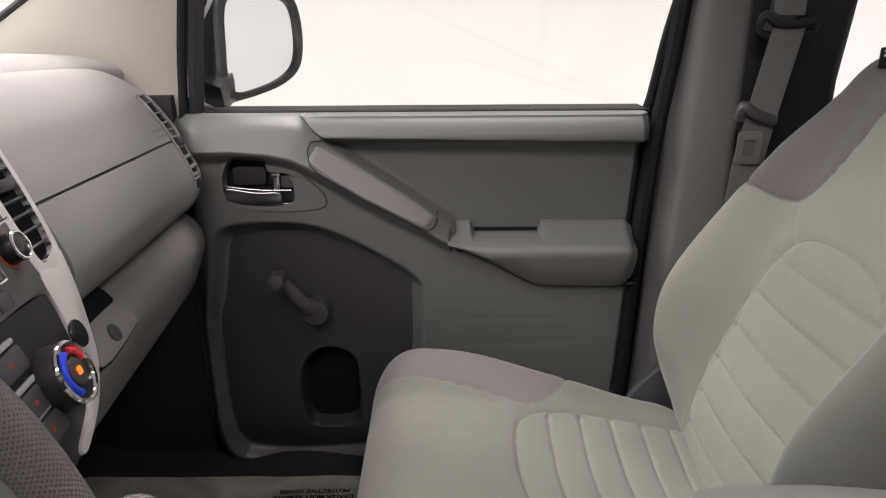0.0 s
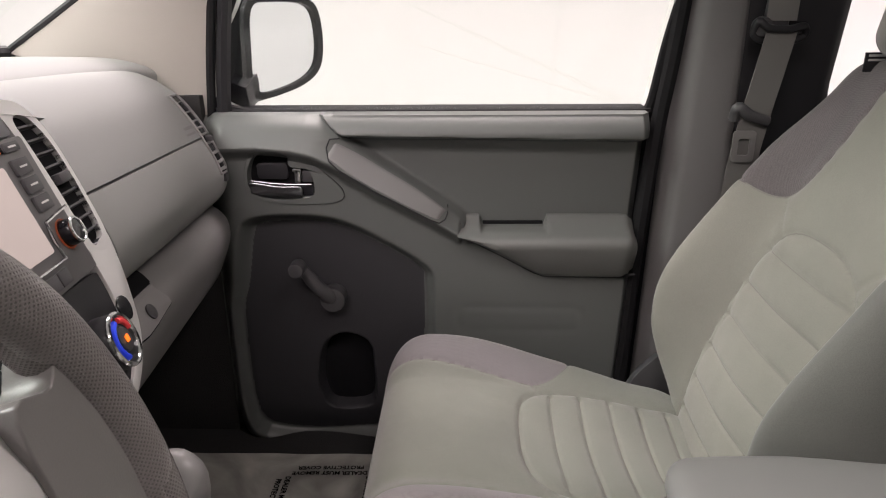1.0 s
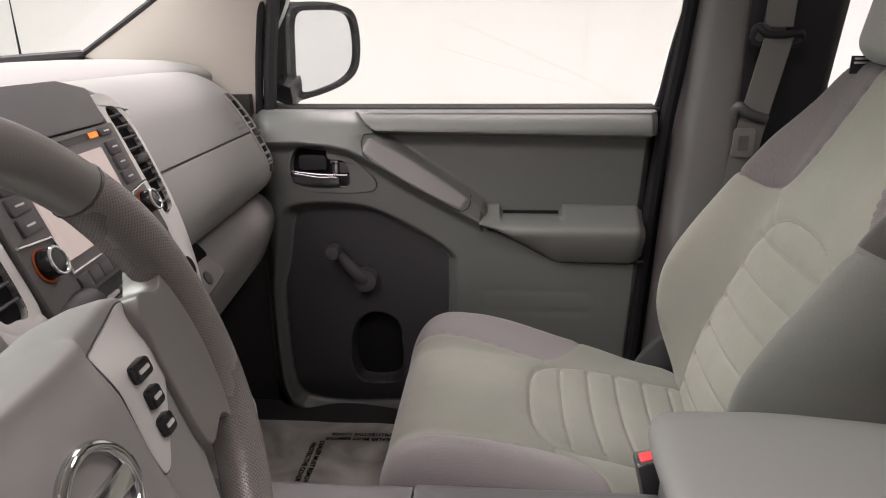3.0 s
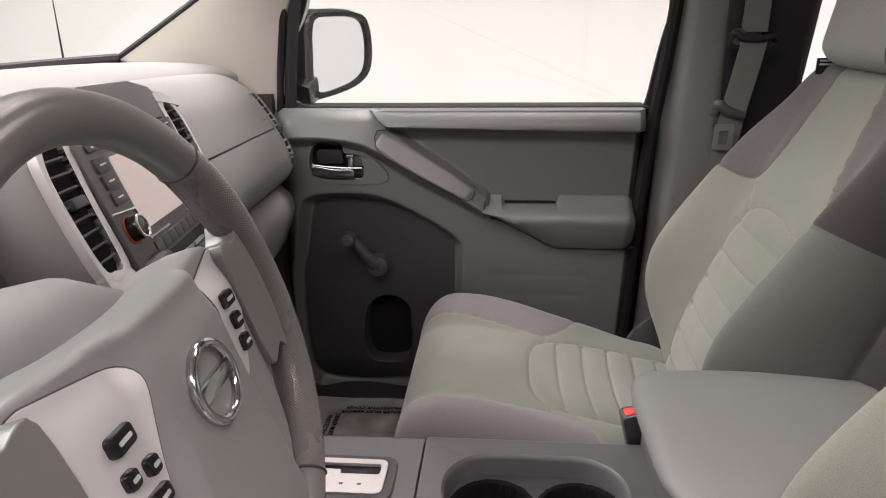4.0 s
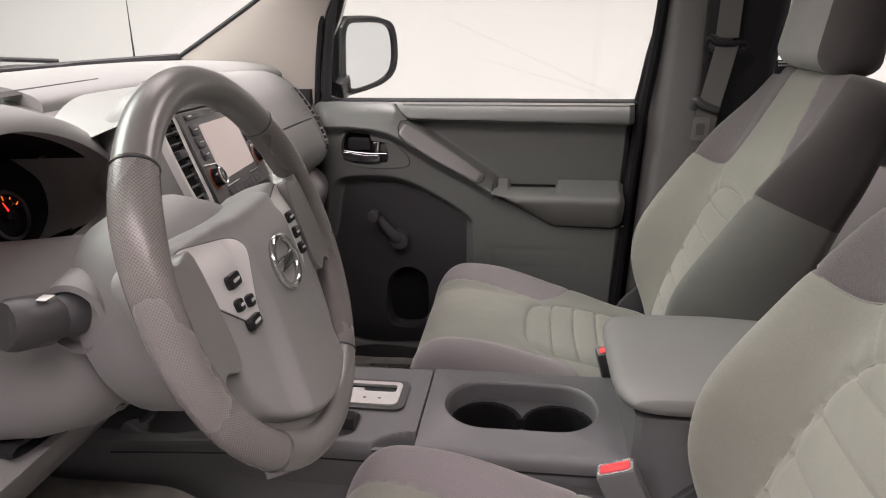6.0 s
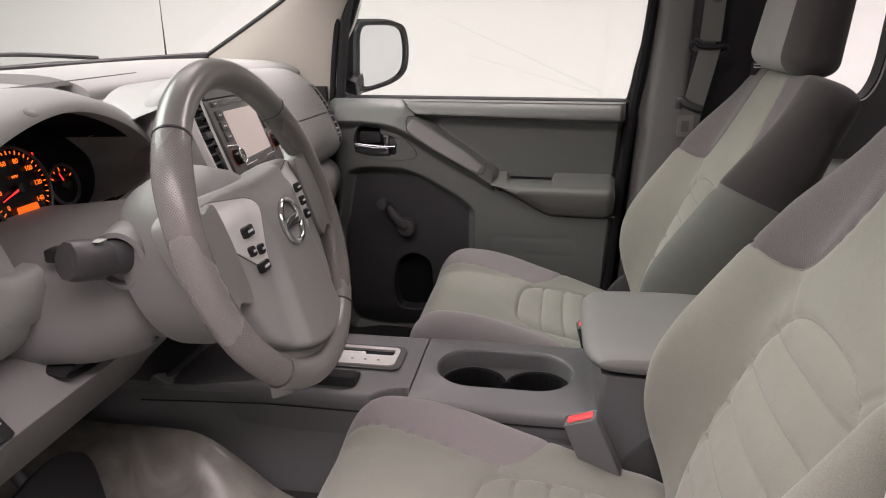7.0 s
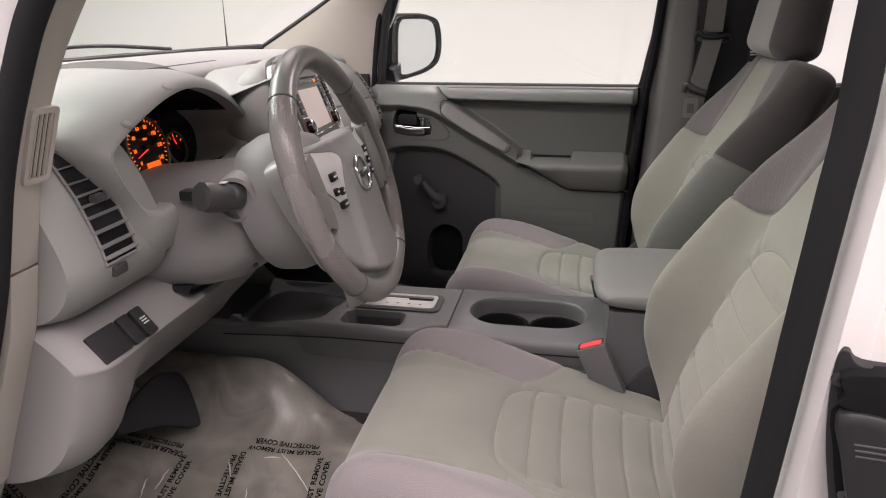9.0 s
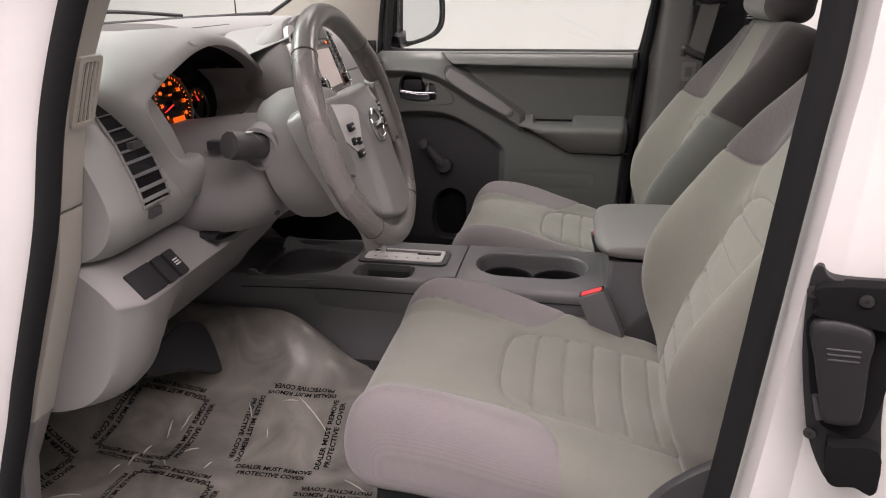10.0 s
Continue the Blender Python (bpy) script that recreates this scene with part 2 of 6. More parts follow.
def tube(path, radius, n=12, closed=False, section=None, up=(0, 0, 1), bm=None):
    """A round or given section swept along a path; radius may be a list."""
    P = [Vector(p) for p in path]
    k = len(P)
    rings = []
    u = Vector(up)
    for i in range(k):
        t = (P[(i + 1) % k] - P[i - 1]) if closed else (P[min(i + 1, k - 1)] - P[max(i - 1, 0)])
        t.normalize()
        s = t.cross(u)
        if s.length < 1e-4:
            s = t.cross(Vector((1, 0, 0)))
        s.normalize()
        w = s.cross(t)
        r = radius[i] if isinstance(radius, (list, tuple)) else radius
        sec = section or [(math.cos(2 * math.pi * j / n), math.sin(2 * math.pi * j / n)) for j in range(n)]
        rings.append([P[i] + s * (a * r) + w * (b * r) for a, b in sec])
    b = torus_loft(rings) if closed else loft(rings)
    return join(bm, b)


def disc(c, r, h, axis, n=32, w=0.0015, r2=None, bm=None):
    """A round knob or cap on c, rising by h along axis."""
    b = bmesh.new()
    bmesh.ops.create_cone(b, cap_ends=True, segments=n, radius1=r, radius2=r if r2 is None else r2, depth=h)
    bevel(b, w, 2, 50)
    q = Vector((0, 0, 1)).rotation_difference(Vector(axis).normalized()).to_matrix().to_4x4()
    b.transform(Matrix.Translation(Vector(c) + Vector(axis).normalized() * h / 2) @ q)
    return join(bm, b)


def smooth(a, b, x):
    t = min(1, max(0, (x - a) / (b - a)))
    return t * t * (3 - 2 * t)


def basis(o, ax, ay):
    ax = Vector(ax).normalized()
    ay = Vector(ay)
    ay = (ay - ax * ay.dot(ax)).normalized()
    az = ax.cross(ay)
    m = Matrix((ax, ay, az)).transposed().to_4x4()
    m.translation = Vector(o)
    return m


XZ = Matrix(((1, 0, 0, 0), (0, 0, -1, 0), (0, 1, 0, 0), (0, 0, 0, 1)))  # outline (x, z), rising towards -y
YZ = Matrix(((0, 0, 1, 0), (1, 0, 0, 0), (0, 1, 0, 0), (0, 0, 0, 1)))  # outline (y, z), rising towards +x


def at_y(y):
    return Matrix.Translation((0, y, 0)) @ XZ


def at_x(x):
    return Matrix.Translation((x, 0, 0)) @ YZ


# ---- the booth round the truck ----
def resample(poly, n):
    P = [Vector((*p, 0)) for p in poly]
    P.append(P[0])
    d = [0]
    for a, b in zip(P, P[1:]):
        d.append(d[-1] + (b - a).length)
    out = []
    for i in range(n):
        s = d[-1] * i / n
        for k in range(len(d) - 1):
            if d[k] <= s <= d[k + 1] + 1e-9:
                f = (s - d[k]) / max(1e-9, d[k + 1] - d[k])
                q = P[k].lerp(P[k + 1], f)
                out.append((q.x, q.y))
                break
    return out


def matched(outer, inner, n=96):
    """Two outlines resampled and turned so that their points face one another."""
    a, b = resample(outer, n), resample(inner, n)
    cx, cy = sum(p[0] for p in b) / n, sum(p[1] for p in b) / n
    ang = lambda p: math.atan2(p[1] - cy, p[0] - cx)
    a = [a[(i + min(range(n), key=lambda k: abs(ang(a[k]) - ang(b[0])))) % n] for i in range(n)]
    area = lambda q: sum(q[i - 1][0] * q[i][1] - q[i][0] * q[i - 1][1] for i in range(n))
    if area(a) * area(b) < 0:
        a = [a[0]] + a[:0:-1]
    return a, b


def soft_poly(pts, n=8):
    return [(p.x, p.y) for p in catmull([(x, y, 0) for x, y in pts], n, True)]


RX0, RX1, RY0, RY1, RZ = -5.2, 5.0, -4.6, 3.6, 3.8
single("wall_right", box(((RX0 + RX1) / 2, RY1 + 0.06, RZ / 2), (RX1 - RX0 + 0.2, 0.12, RZ), 0), WALLM, "plain white painted booth wall", "wall", kind="structure")
single("wall_left", box(((RX0 + RX1) / 2, RY0 - 0.06, RZ / 2), (RX1 - RX0 + 0.2, 0.12, RZ), 0), WALLM, "plain white painted booth wall", "wall", kind="structure")
single("wall_rear", box((RX1 + 0.06, (RY0 + RY1) / 2, RZ / 2), (0.12, RY1 - RY0, RZ), 0), WALLM, "plain white painted booth wall", "wall", kind="structure")
wall_front = single("wall_front", box((RX0 - 0.06, (RY0 + RY1) / 2, RZ / 2), (0.12, RY1 - RY0, RZ), 0), WALLM, "plain white painted booth wall", "wall", kind="structure")
single("ground", box(((RX0 + RX1) / 2, (RY0 + RY1) / 2, -0.06), (RX1 - RX0 + 0.4, RY1 - RY0 + 0.4, 0.12), 0), FLOORM, "smooth grey booth floor", "floor", kind="structure")
single("booth_ceiling", box(((RX0 + RX1) / 2, (RY0 + RY1) / 2, RZ + 0.06), (RX1 - RX0 + 0.4, RY1 - RY0 + 0.4, 0.12), 0), WALLM, "white booth ceiling with bright light panels", "ceiling", kind="structure")

# ---- the cab shell ----
HEAD_Z = 1.90
WIN = soft_poly([(-0.395, 1.352), (-0.37, 1.55), (-0.28, 1.72), (-0.12, 1.80), (0.20, 1.81), (0.42, 1.79), (0.405, 1.62), (0.372, 1.47), (0.352, 1.36), (0.335, 1.344), (0.30, 1.344)], 8)
QWIN = soft_poly([(0.60, 1.40), (0.62, 1.60), (0.66, 1.74), (0.80, 1.76), (0.93, 1.72), (0.94, 1.50), (0.92, 1.38), (0.86, 1.35), (0.65, 1.35)], 8)
cab = thing("cab_shell", (0, 0, 0.55), "white painted pickup cab shell with a pale headliner", "vehicle body", kind="structure")
# passenger side skin, in two bays so that each window is a true opening
o1, i1 = matched([(-1.3, 0.6), (0.47, 0.6), (0.47, 1.93), (-0.03, 1.93), (-0.70, 1.43), (-1.3, 1.33)], WIN, 160)
part("side_skin", frame_ring(o1, i1, 0.05, at_y(0.84)), PAINT, cab)
o2, i2 = matched([(0.47, 0.6), (1.12, 0.6), (1.12, 1.93), (0.47, 1.93)], QWIN)
part("side_skin", frame_ring(o2, i2, 0.05, at_y(0.84)), PAINT, cab)
o4, i4 = matched([(0.56, 1.22), (1.08, 1.22), (1.08, 1.86), (0.56, 1.86)], [(0.775 + (x - 0.775) * 0.97, 1.555 + (z - 1.555) * 0.97) for x, z in QWIN])
part("quarter_trim", frame_ring(o4, i4, 0.014, at_y(0.786)), DARKG, cab, "dark grey plastic quarter window trim")
o5, i5 = matched([(0.775 + (x - 0.775) * 0.998, 1.555 + (z - 1.555) * 0.998) for x, z in QWIN], [(0.775 + (x - 0.775) * 0.96, 1.555 + (z - 1.555) * 0.96) for x, z in QWIN])
part("quarter_seal", frame_ring(o5, i5, 0.05, at_y(0.838)), RUBBER, cab, "black rubber quarter window seal")
part("roof_skin", box((0.49, 0, 1.965), (1.30, 1.72, 0.05), 0.02), PAINT, cab)
# Dome fixture out of view, added to go with the fill lamp.
fill_fixture = thing("added_dome_light", (0.20, 0.02, 1.88), "added unseen dome fixture that brightens the cab", "dome light")
part("housing", box((0.20, 0.02, 1.893), (0.25, 0.16, 0.016), 0.005), TRIMB, fill_fixture)
part("lens", box((0.20, 0.02, 1.882), (0.20, 0.12, 0.010), 0.004), glowing("fill_lens_glow", (1.0, 0.88, 0.86), 3.0), fill_fixture, "glowing lens of the added fill fixture")
single("ceiling", box((0.49, 0, HEAD_Z + 0.015), (1.22, 1.56, 0.03), 0.01), HEADL, "pale woven cloth headliner of the cab", "headliner", kind="structure")
# cab back wall with its window
o3, i3 = matched([(-0.8, 0.6), (0.8, 0.6), (0.8, 1.9), (-0.8, 1.9)], rounded(-0.62, 1.36, 0.62, 1.78, 0.06))
part("rear_panel", frame_ring(o3, i3, 0.05, at_x(1.1)), PILLG, cab)
# fire wall, toe board and floor
part("fire_wall", box((-1.02, 0, 1.0), (0.05, 1.6, 0.8), 0.0), CARPET, cab)
single("floor", prism([(-1.0, 0.62), (1.1, 0.62), (1.1, 0.70), (-0.62, 0.70), (-0.74, 0.735), (-1.0, 0.98)], 1.56, at_y(0.78), 0.01), CARPET, "dark carpeted cab floor under protective film", "floor", kind="structure")
part("tunnel", prism([(-0.26, 0.69), (0.26, 0.69), (0.20, 0.76), (0.12, 0.79), (-0.12, 0.79), (-0.20, 0.76)], 1.9, at_x(-0.98), 0.01), CARPET, cab)

part("footwell_liner", box((-0.75, 0.762, 1.0), (0.62, 0.02, 0.76), 0.0), CARPET, cab)
part("footwell_liner", box((-0.88, -0.668, 1.0), (0.50, 0.02, 0.76), 0.0), CARPET, cab)

# driver's door opening: painted body side with a rubber seal round the hole
DOPEN = soft_poly([(-0.565, 0.82), (-0.502, 1.017), (-0.463, 1.119), (-0.404, 1.270), (-0.365, 1.40), (-0.320, 1.505), (-0.282, 1.57), (-0.208, 1.66), (-0.09, 1.77), (0.10, 1.825), (0.32, 1.81), (0.383, 1.70), (0.386, 1.50), (0.380, 1.40), (0.373, 1.30), (0.363, 1.153), (0.349, 0.986), (0.32, 0.80), (0.22, 0.70), (-0.20, 0.68), (-0.50, 0.69)], 8)
SEAL_Y = -0.70
DHOLE = [(x + 0.018 * (-1 if x < 0 else 1), z + (0.018 if z > 1.6 else 0)) for x, z in DOPEN]
o4, i4 = matched([(-1.3, 0.50), (0.46, 0.50), (0.46, 1.93), (-0.13, 1.93), (-0.83, 1.435), (-1.3, 1.415)], DHOLE, 200)
rim = [[(x, SEAL_Y + 0.012, z) for x, z in o4], [(x, SEAL_Y + 0.012, z) for x, z in i4], [(x, SEAL_Y - 0.004, z) for x, z in i4], [(x + 0.035 * (-1 if x < 0 else 0.2), SEAL_Y - 0.03, z) for x, z in i4], [(x, SEAL_Y - 0.002 - 0.073 * smooth(0.25, -0.25, x), z) for x, z in o4]]
part("door_opening", torus_loft(rim), PAINT, cab, "glossy white painted door opening")
seal_rings = []
for i, (x, z) in enumerate(DOPEN):
    (xa, za), (xb, zb) = DOPEN[i - 1], DOPEN[(i + 1) % len(DOPEN)]
    out = Vector((zb - za, 0, -(xb - xa))).normalized()
    front = smooth(0.1, -0.1, x)
    w = 0.0130 + 0.0005 * front
    c = Vector((x - 0.012 * front, SEAL_Y - 0.012, z))
    seal_rings.append([c + out * (w * math.cos(a) * (1 + 0.12 * math.cos(3 * a))) + Vector((0, 0.012 * math.sin(a), 0)) for a in np.linspace(0, 2 * math.pi, 14, endpoint=False)])
single("door_seal", torus_loft(seal_rings), RUBBER, "black rubber weather strip round the driver's door opening", "door seal")
# rear half door behind the opening, its edge rounded towards the front
edge = catmull([(0.386, -0.64, 0), (0.387, -0.675, 0), (0.398, -0.703, 0), (0.45, -0.722, 0), (0.52, -0.742, 0), (0.58, -0.79, 0), (0.66, -0.82, 0), (1.10, -0.82, 0)], 6)
half = thing("rear_half_door", (0.6, -0.75, 0.6), "white painted rear half door with a black edge handle", "door")
part("door_skin", loft([[(p.x + 0.03 * smooth(1.0, 1.9, z) - 0.02 * (1 - smooth(0.6, 1.2, z)), p.y, z) for p in edge] + [(1.10, -0.70, z), (0.45, -0.66, z)] for z in np.linspace(0.55, 1.93, 16)]), PAINT, half)

# windscreen, pillars and cowl
part("cowl", box((-1.12, 0, 1.41), (0.34, 1.7, 0.05), 0.01), DARK, cab)
ws = bmesh.new()
loft([[(-1.02 + 0.13 * (y / 0.78) ** 2, y, 1.43), (-0.24 + 0.08 * (y / 0.78) ** 2, y * 0.82, 1.91)] for y in np.linspace(-0.78, 0.78, 17)], closed=False, bm=ws)
wg = single("windscreen", ws, GLASS, "clear slanted windscreen glass", "windscreen", kind="structure")
wg.visible_shadow = False
for s in (1, -1):
    k, out_w = (1.0, 0.07) if s > 0 else (-0.845, 0.015)
    keys = [((-0.79, 0.79, 1.452), (-0.430, 0.775, 1.335)), ((-0.645, 0.752, 1.530), (-0.408, 0.768, 1.46)), ((-0.508, 0.715, 1.607), (-0.388, 0.757, 1.56)), ((-0.33, 0.655, 1.72), (-0.312, 0.715, 1.67)), ((-0.12, 0.57, 1.88), (-0.15, 0.655, 1.81))]
    rings = []
    for f, r in keys:
        f, r = Vector(f), Vector(r)
        m1, m2 = f.lerp(r, 0.3) + Vector((0, -0.020, 0.004)), f.lerp(r, 0.75) + Vector((0, -0.016, 0.002))
        rings.append([Vector((p.x, p.y * k, p.z)) for p in (f, m1, m2, r, r + Vector((0, out_w, 0)), f + Vector((-0.005, out_w, -0.01)))])
    fine = [[p for p in row] for row in zip(*[catmull(line, 5) for line in zip(*rings)])]
    single("pillar_trim", bevel(loft(fine), 0.006, 2, 40), TRIMB, "pale beige windscreen pillar trim", "pillar trim", kind="structure", smooth=60)
    edge_line = [Vector((p.x - 0.002, p.y * k + 0.004 * (1 if k > 0 else -1), p.z + 0.001)) for p in catmull([f for f, r in keys], 5)]
    single("windscreen_border", tube(edge_line, 0.007, 8), DARK, "black border along the windscreen edge", "glass border", kind="structure")
blk = tube([(-0.985 + 0.19 * abs(y / 0.78) ** 2.4, y, 1.445 + 0.008 * (y / 0.78) ** 2) for y in np.linspace(-0.70, 0.79, 25)], 0.012, 8)
single("windscreen_border", blk, DARK, "black ceramic border along the windscreen base", "glass border", kind="structure")


# ---- passenger door ----
def sdf(poly, X, Z):
    """Signed distance to an outline, negative inside."""
    d = np.full(X.shape, 1e9)
    inside = np.zeros(X.shape, bool)
    k = len(poly)
    for i in range(k):
        ax, az = poly[i]
        bx, bz = poly[(i + 1) % k]
        ex, ez = bx - ax, bz - az
        t = np.clip(((X - ax) * ex + (Z - az) * ez) / (ex * ex + ez * ez + 1e-12), 0, 1)
        d = np.minimum(d, np.hypot(X - ax - t * ex, Z - az - t * ez))
        c = ((az > Z) != (bz > Z)) & (X < (bx - ax) * (Z - az) / (bz - az + 1e-12) + ax)
        inside ^= c
    return np.where(inside, -d, d)


def step(d, w):
    """1 inside, 0 outside, over a soft edge of width w."""
    t = np.clip(0.5 - d / w, 0, 1)
    return t * t * (3 - 2 * t)


def relief(name, x0, x1, z0, z1, cell, fn, place, mat, parent, label="", thick=0.02, mats=None):
    """A moulded panel: a fine sheet whose depth is fn(a, b), closed by a back."""
    nx, nz = int((x1 - x0) / cell) + 1, int((z1 - z0) / cell) + 1
    X, Z = np.meshgrid(np.linspace(x0, x1, nx), np.linspace(z0, z1, nz), indexing="ij")
    D = fn(X, Z)
    v = [place(X[i, j], Z[i, j], D[i, j]) for i in range(nx) for j in range(nz)]
    f = [(i * nz + j, (i + 1) * nz + j, (i + 1) * nz + j + 1, i * nz + j + 1) for i in range(nx - 1) for j in range(nz - 1)]
    base = len(v)
    rim = [(i, 0) for i in range(nx)] + [(nx - 1, j) for j in range(1, nz)] + [(i, nz - 1) for i in range(nx - 2, -1, -1)] + [(0, j) for j in range(nz - 2, 0, -1)]
    low = D.min() - thick
    v += [place(X[i, j], Z[i, j], low) for i, j in rim]
    k = len(rim)
    f += [(rim[i][0] * nz + rim[i][1], base + i, base + (i + 1) % k, rim[(i + 1) % k][0] * nz + rim[(i + 1) % k][1]) for i in range(k)]
    me = bpy.data.meshes.new(name)
    me.from_pydata([tuple(p) for p in v], [], f)
    for m in mat if isinstance(mat, (list, tuple)) else [mat]:
        me.materials.append(m)
    if mats is not None:
        M = mats(X, Z)
        k = 0
        for i in range(nx - 1):
            for j in range(nz - 1):
                me.polygons[k].material_index = int(M[i, j])
                k += 1
    me.shade_smooth()
    me.set_sharp_from_angle(angle=radians(50))
    ob = new(name, me)
    ob.parent = parent
    ob.matrix_parent_inverse = parent.matrix_world.inverted()
    if label:
        ob["label"] = label
    return ob


pdoor = thing("passenger_door", (0, 0.76, 0.7), "graphite moulded plastic door with pull handle and window crank", "door")
D_UP = [(-0.186, 1.314), (0.40, 1.304), (0.40, 1.130), (0.032, 1.130), (0.026, 1.166), (0.014, 1.180), (-0.081, 1.245)]
D_REC = soft_poly([(-0.375, 1.138), (-0.353, 1.163), (-0.286, 1.170), (-0.21, 1.163), (-0.135, 1.130), (-0.050, 1.075), (-0.040, 1.03), (-0.041, 0.909), (-0.044, 0.83), (-0.07, 0.73), (-0.20, 0.700), (-0.33, 0.700), (-0.40, 0.75), (-0.411, 0.957), (-0.393, 1.044)], 4)
D_POK = soft_poly([(-0.259, 0.843), (-0.246, 0.902), (-0.208, 0.927), (-0.163, 0.907), (-0.154, 0.842), (-0.162, 0.775), (-0.234, 0.767), (-0.256, 0.797)], 4)
D_HAN = soft_poly([(-0.359, 1.251), (-0.346, 1.286), (-0.324, 1.296), (-0.279, 1.294), (-0.253, 1.280), (-0.214, 1.250), (-0.188, 1.221), (-0.202, 1.202), (-0.288, 1.199), (-0.351, 1.213)], 5)
D_HOLE = soft_poly([(-0.354, 1.250), (-0.341, 1.283), (-0.322, 1.290), (-0.284, 1.288), (-0.278, 1.266), (-0.248, 1.261), (-0.238, 1.236), (-0.243, 1.213), (-0.288, 1.207), (-0.343, 1.216)], 5)
D_RIB = rounded(0.012, 0.955, 0.25, 1.0, 0.016, 3)


def bar_edges(X):
    """Lower and upper edge of the slanted pull bar, which grows out of the window sill."""
    lower = np.interp(X, [-0.44, -0.33, -0.27, -0.235, -0.205, -0.128, -0.037, 0.016], [1.298, 1.300, 1.294, 1.286, 1.272, 1.224, 1.176, 1.145])
    upper = np.interp(X, [-0.44, -0.25, -0.225, -0.186, -0.081, 0.014], [1.350, 1.348, 1.338, 1.314, 1.247, 1.182])
    return lower, upper


def ease(v):
    v = np.clip(v, 0, 1)
    return v * v * (3 - 2 * v)


def door_depth(X, Z):
    lower, upper = bar_edges(X)
    d = 0.052 + 0 * X
    up = step(sdf(D_UP, X, Z), 0.012)
    d = d - 0.036 * up
    d = d - 0.034 * step(sdf(D_REC, X, Z), 0.024)
    d = d - 0.036 * step(sdf(D_POK, X, Z), 0.010)
    d = d - 0.022 * step(sdf(D_HOLE, X, Z), 0.005)
    d = d - 0.0009 * step(np.abs(sdf(D_RIB, X, Z)) - 0.006, 0.016)
    # pull bar: its lower edge stands proud and its face leans back to the upper edge
    across = (Z - lower) / (upper - lower)
    here = ease((0.018 - X) / 0.004) * (1 - up) * ease((upper + 0.006 - Z) / 0.006 + 2 * ease((-0.19 - X) / 0.05))
    d = d + here * (0.024 * ease((Z - lower + 0.026) / 0.030) - 0.038 * np.clip(across - 0.05, 0, 1))
    # sill: a rounded shelf under the glass
    sill = ease((X + 0.27) / 0.11)
    d = d + sill * (0.006 * ease((Z - 1.303) / 0.010) - 0.024 * np.clip((Z - 1.314) / 0.034, 0, 1) ** 2)
    d = d - (1 - sill) * 0.022 * np.clip((Z - 1.328) / 0.022, 0, 1) ** 2
    d = d - 0.03 * np.clip((0.78 - Z) / 0.10, 0, 1) ** 2
    d = d - 0.05 * np.clip((-0.385 - X) / 0.05, 0, 1) ** 2
    d = d - 0.02 * np.clip((X - 0.325) / 0.012, 0, 1)
    return d


# Door plastic made paler, to paint the light on the armrest.
ARMM = material("lightened_armrest_plastic", (0.125, 0.127, 0.122), 0.45, grain=1200, vary=0.08)
GRABM = material("soft_grab_cover", (0.165, 0.16, 0.16), 0.5, grain=1200)
# Darker material for the faces inside the panel's lower recess.
DOOR_LOW = material("darker_door_recess", (0.027, 0.027, 0.030), 0.55, grain=1200, vary=0.12)
relief("door_panel", -0.44, 0.338, 0.69, 1.35, 0.0023, door_depth, lambda x, z, d: (x + 0.045 * (z - 1.33) * smooth(0.1, 0.33, x), 0.755 - d, z), [DOORM, DOOR_LOW], pdoor, mats=lambda X, Z: (sdf(D_REC, X, Z) < -0.013).astype(int))
# Black sheet on the bin's floor stands in for its shade.
part("pocket_shade", prism(D_POK, 0.0015, at_y(0.7715), 0), MATTEB, pdoor, "black sheet painting the shade in the door bin")
# pull cup armrest with a notch in its top
arm_low = lambda x: float(np.interp(x, [0.012, 0.083, 0.150, 0.165, 0.30, 0.324], [1.146, 1.110, 1.074, 1.068, 1.066, 1.075]))
arm_rear = lambda x: 1.153 + 0.017 * (1 - smooth(0.050, 0.056, x) + smooth(0.166, 0.172, x))


def arm_section(x):
    """A section of the armrest: a top that rises to the door, a round front edge and a face that leans back."""
    lo, zt, zr = arm_low(x), 1.150, arm_rear(x)
    h = zt - lo
    k = min(1.0, h / 0.04)
    back = 0.016 * smooth(0.300, 0.324, x) ** 2 + 0.008 * (1 - k)
    drop = 0.010 * smooth(0.308, 0.324, x) ** 2
    yf = 0.660 + back
    return [(x, 0.741, zr - drop), (x, 0.733, zr - drop), (x, 0.727, zr - 0.003 - drop), (x, 0.718, zt + 0.45 * (zr - zt) - drop), (x, yf + 0.026, zt + 0.001 - drop), (x, yf + 0.012, zt - 0.002 * k - drop), (x, yf + 0.004, zt - 0.007 * k - drop), (x, yf, zt - 0.015 * k - drop), (x, yf + 0.002, zt - 0.024 * k - drop), (x, yf + 0.022, lo + 0.006 * k), (x, yf + 0.030, lo), (x, 0.741, lo)]


part("armrest", loft([arm_section(x) for x in list(np.linspace(0.012, 0.048, 8)) + [0.050, 0.052, 0.054, 0.056] + list(np.linspace(0.062, 0.162, 18)) + [0.166, 0.168, 0.170, 0.172] + list(np.linspace(0.18, 0.30, 16)) + [0.306, 0.312, 0.316, 0.320, 0.3225, 0.324]]), ARMM, pdoor, smooth=50)
# Black strip stands in for the shade behind the armrest's notch.
part("pull_cup_shade", box((0.111, 0.7365, 1.1545), (0.108, 0.010, 0.0055), 0.002), MATTEB, pdoor, "black strip painting the shade in the pull cup")
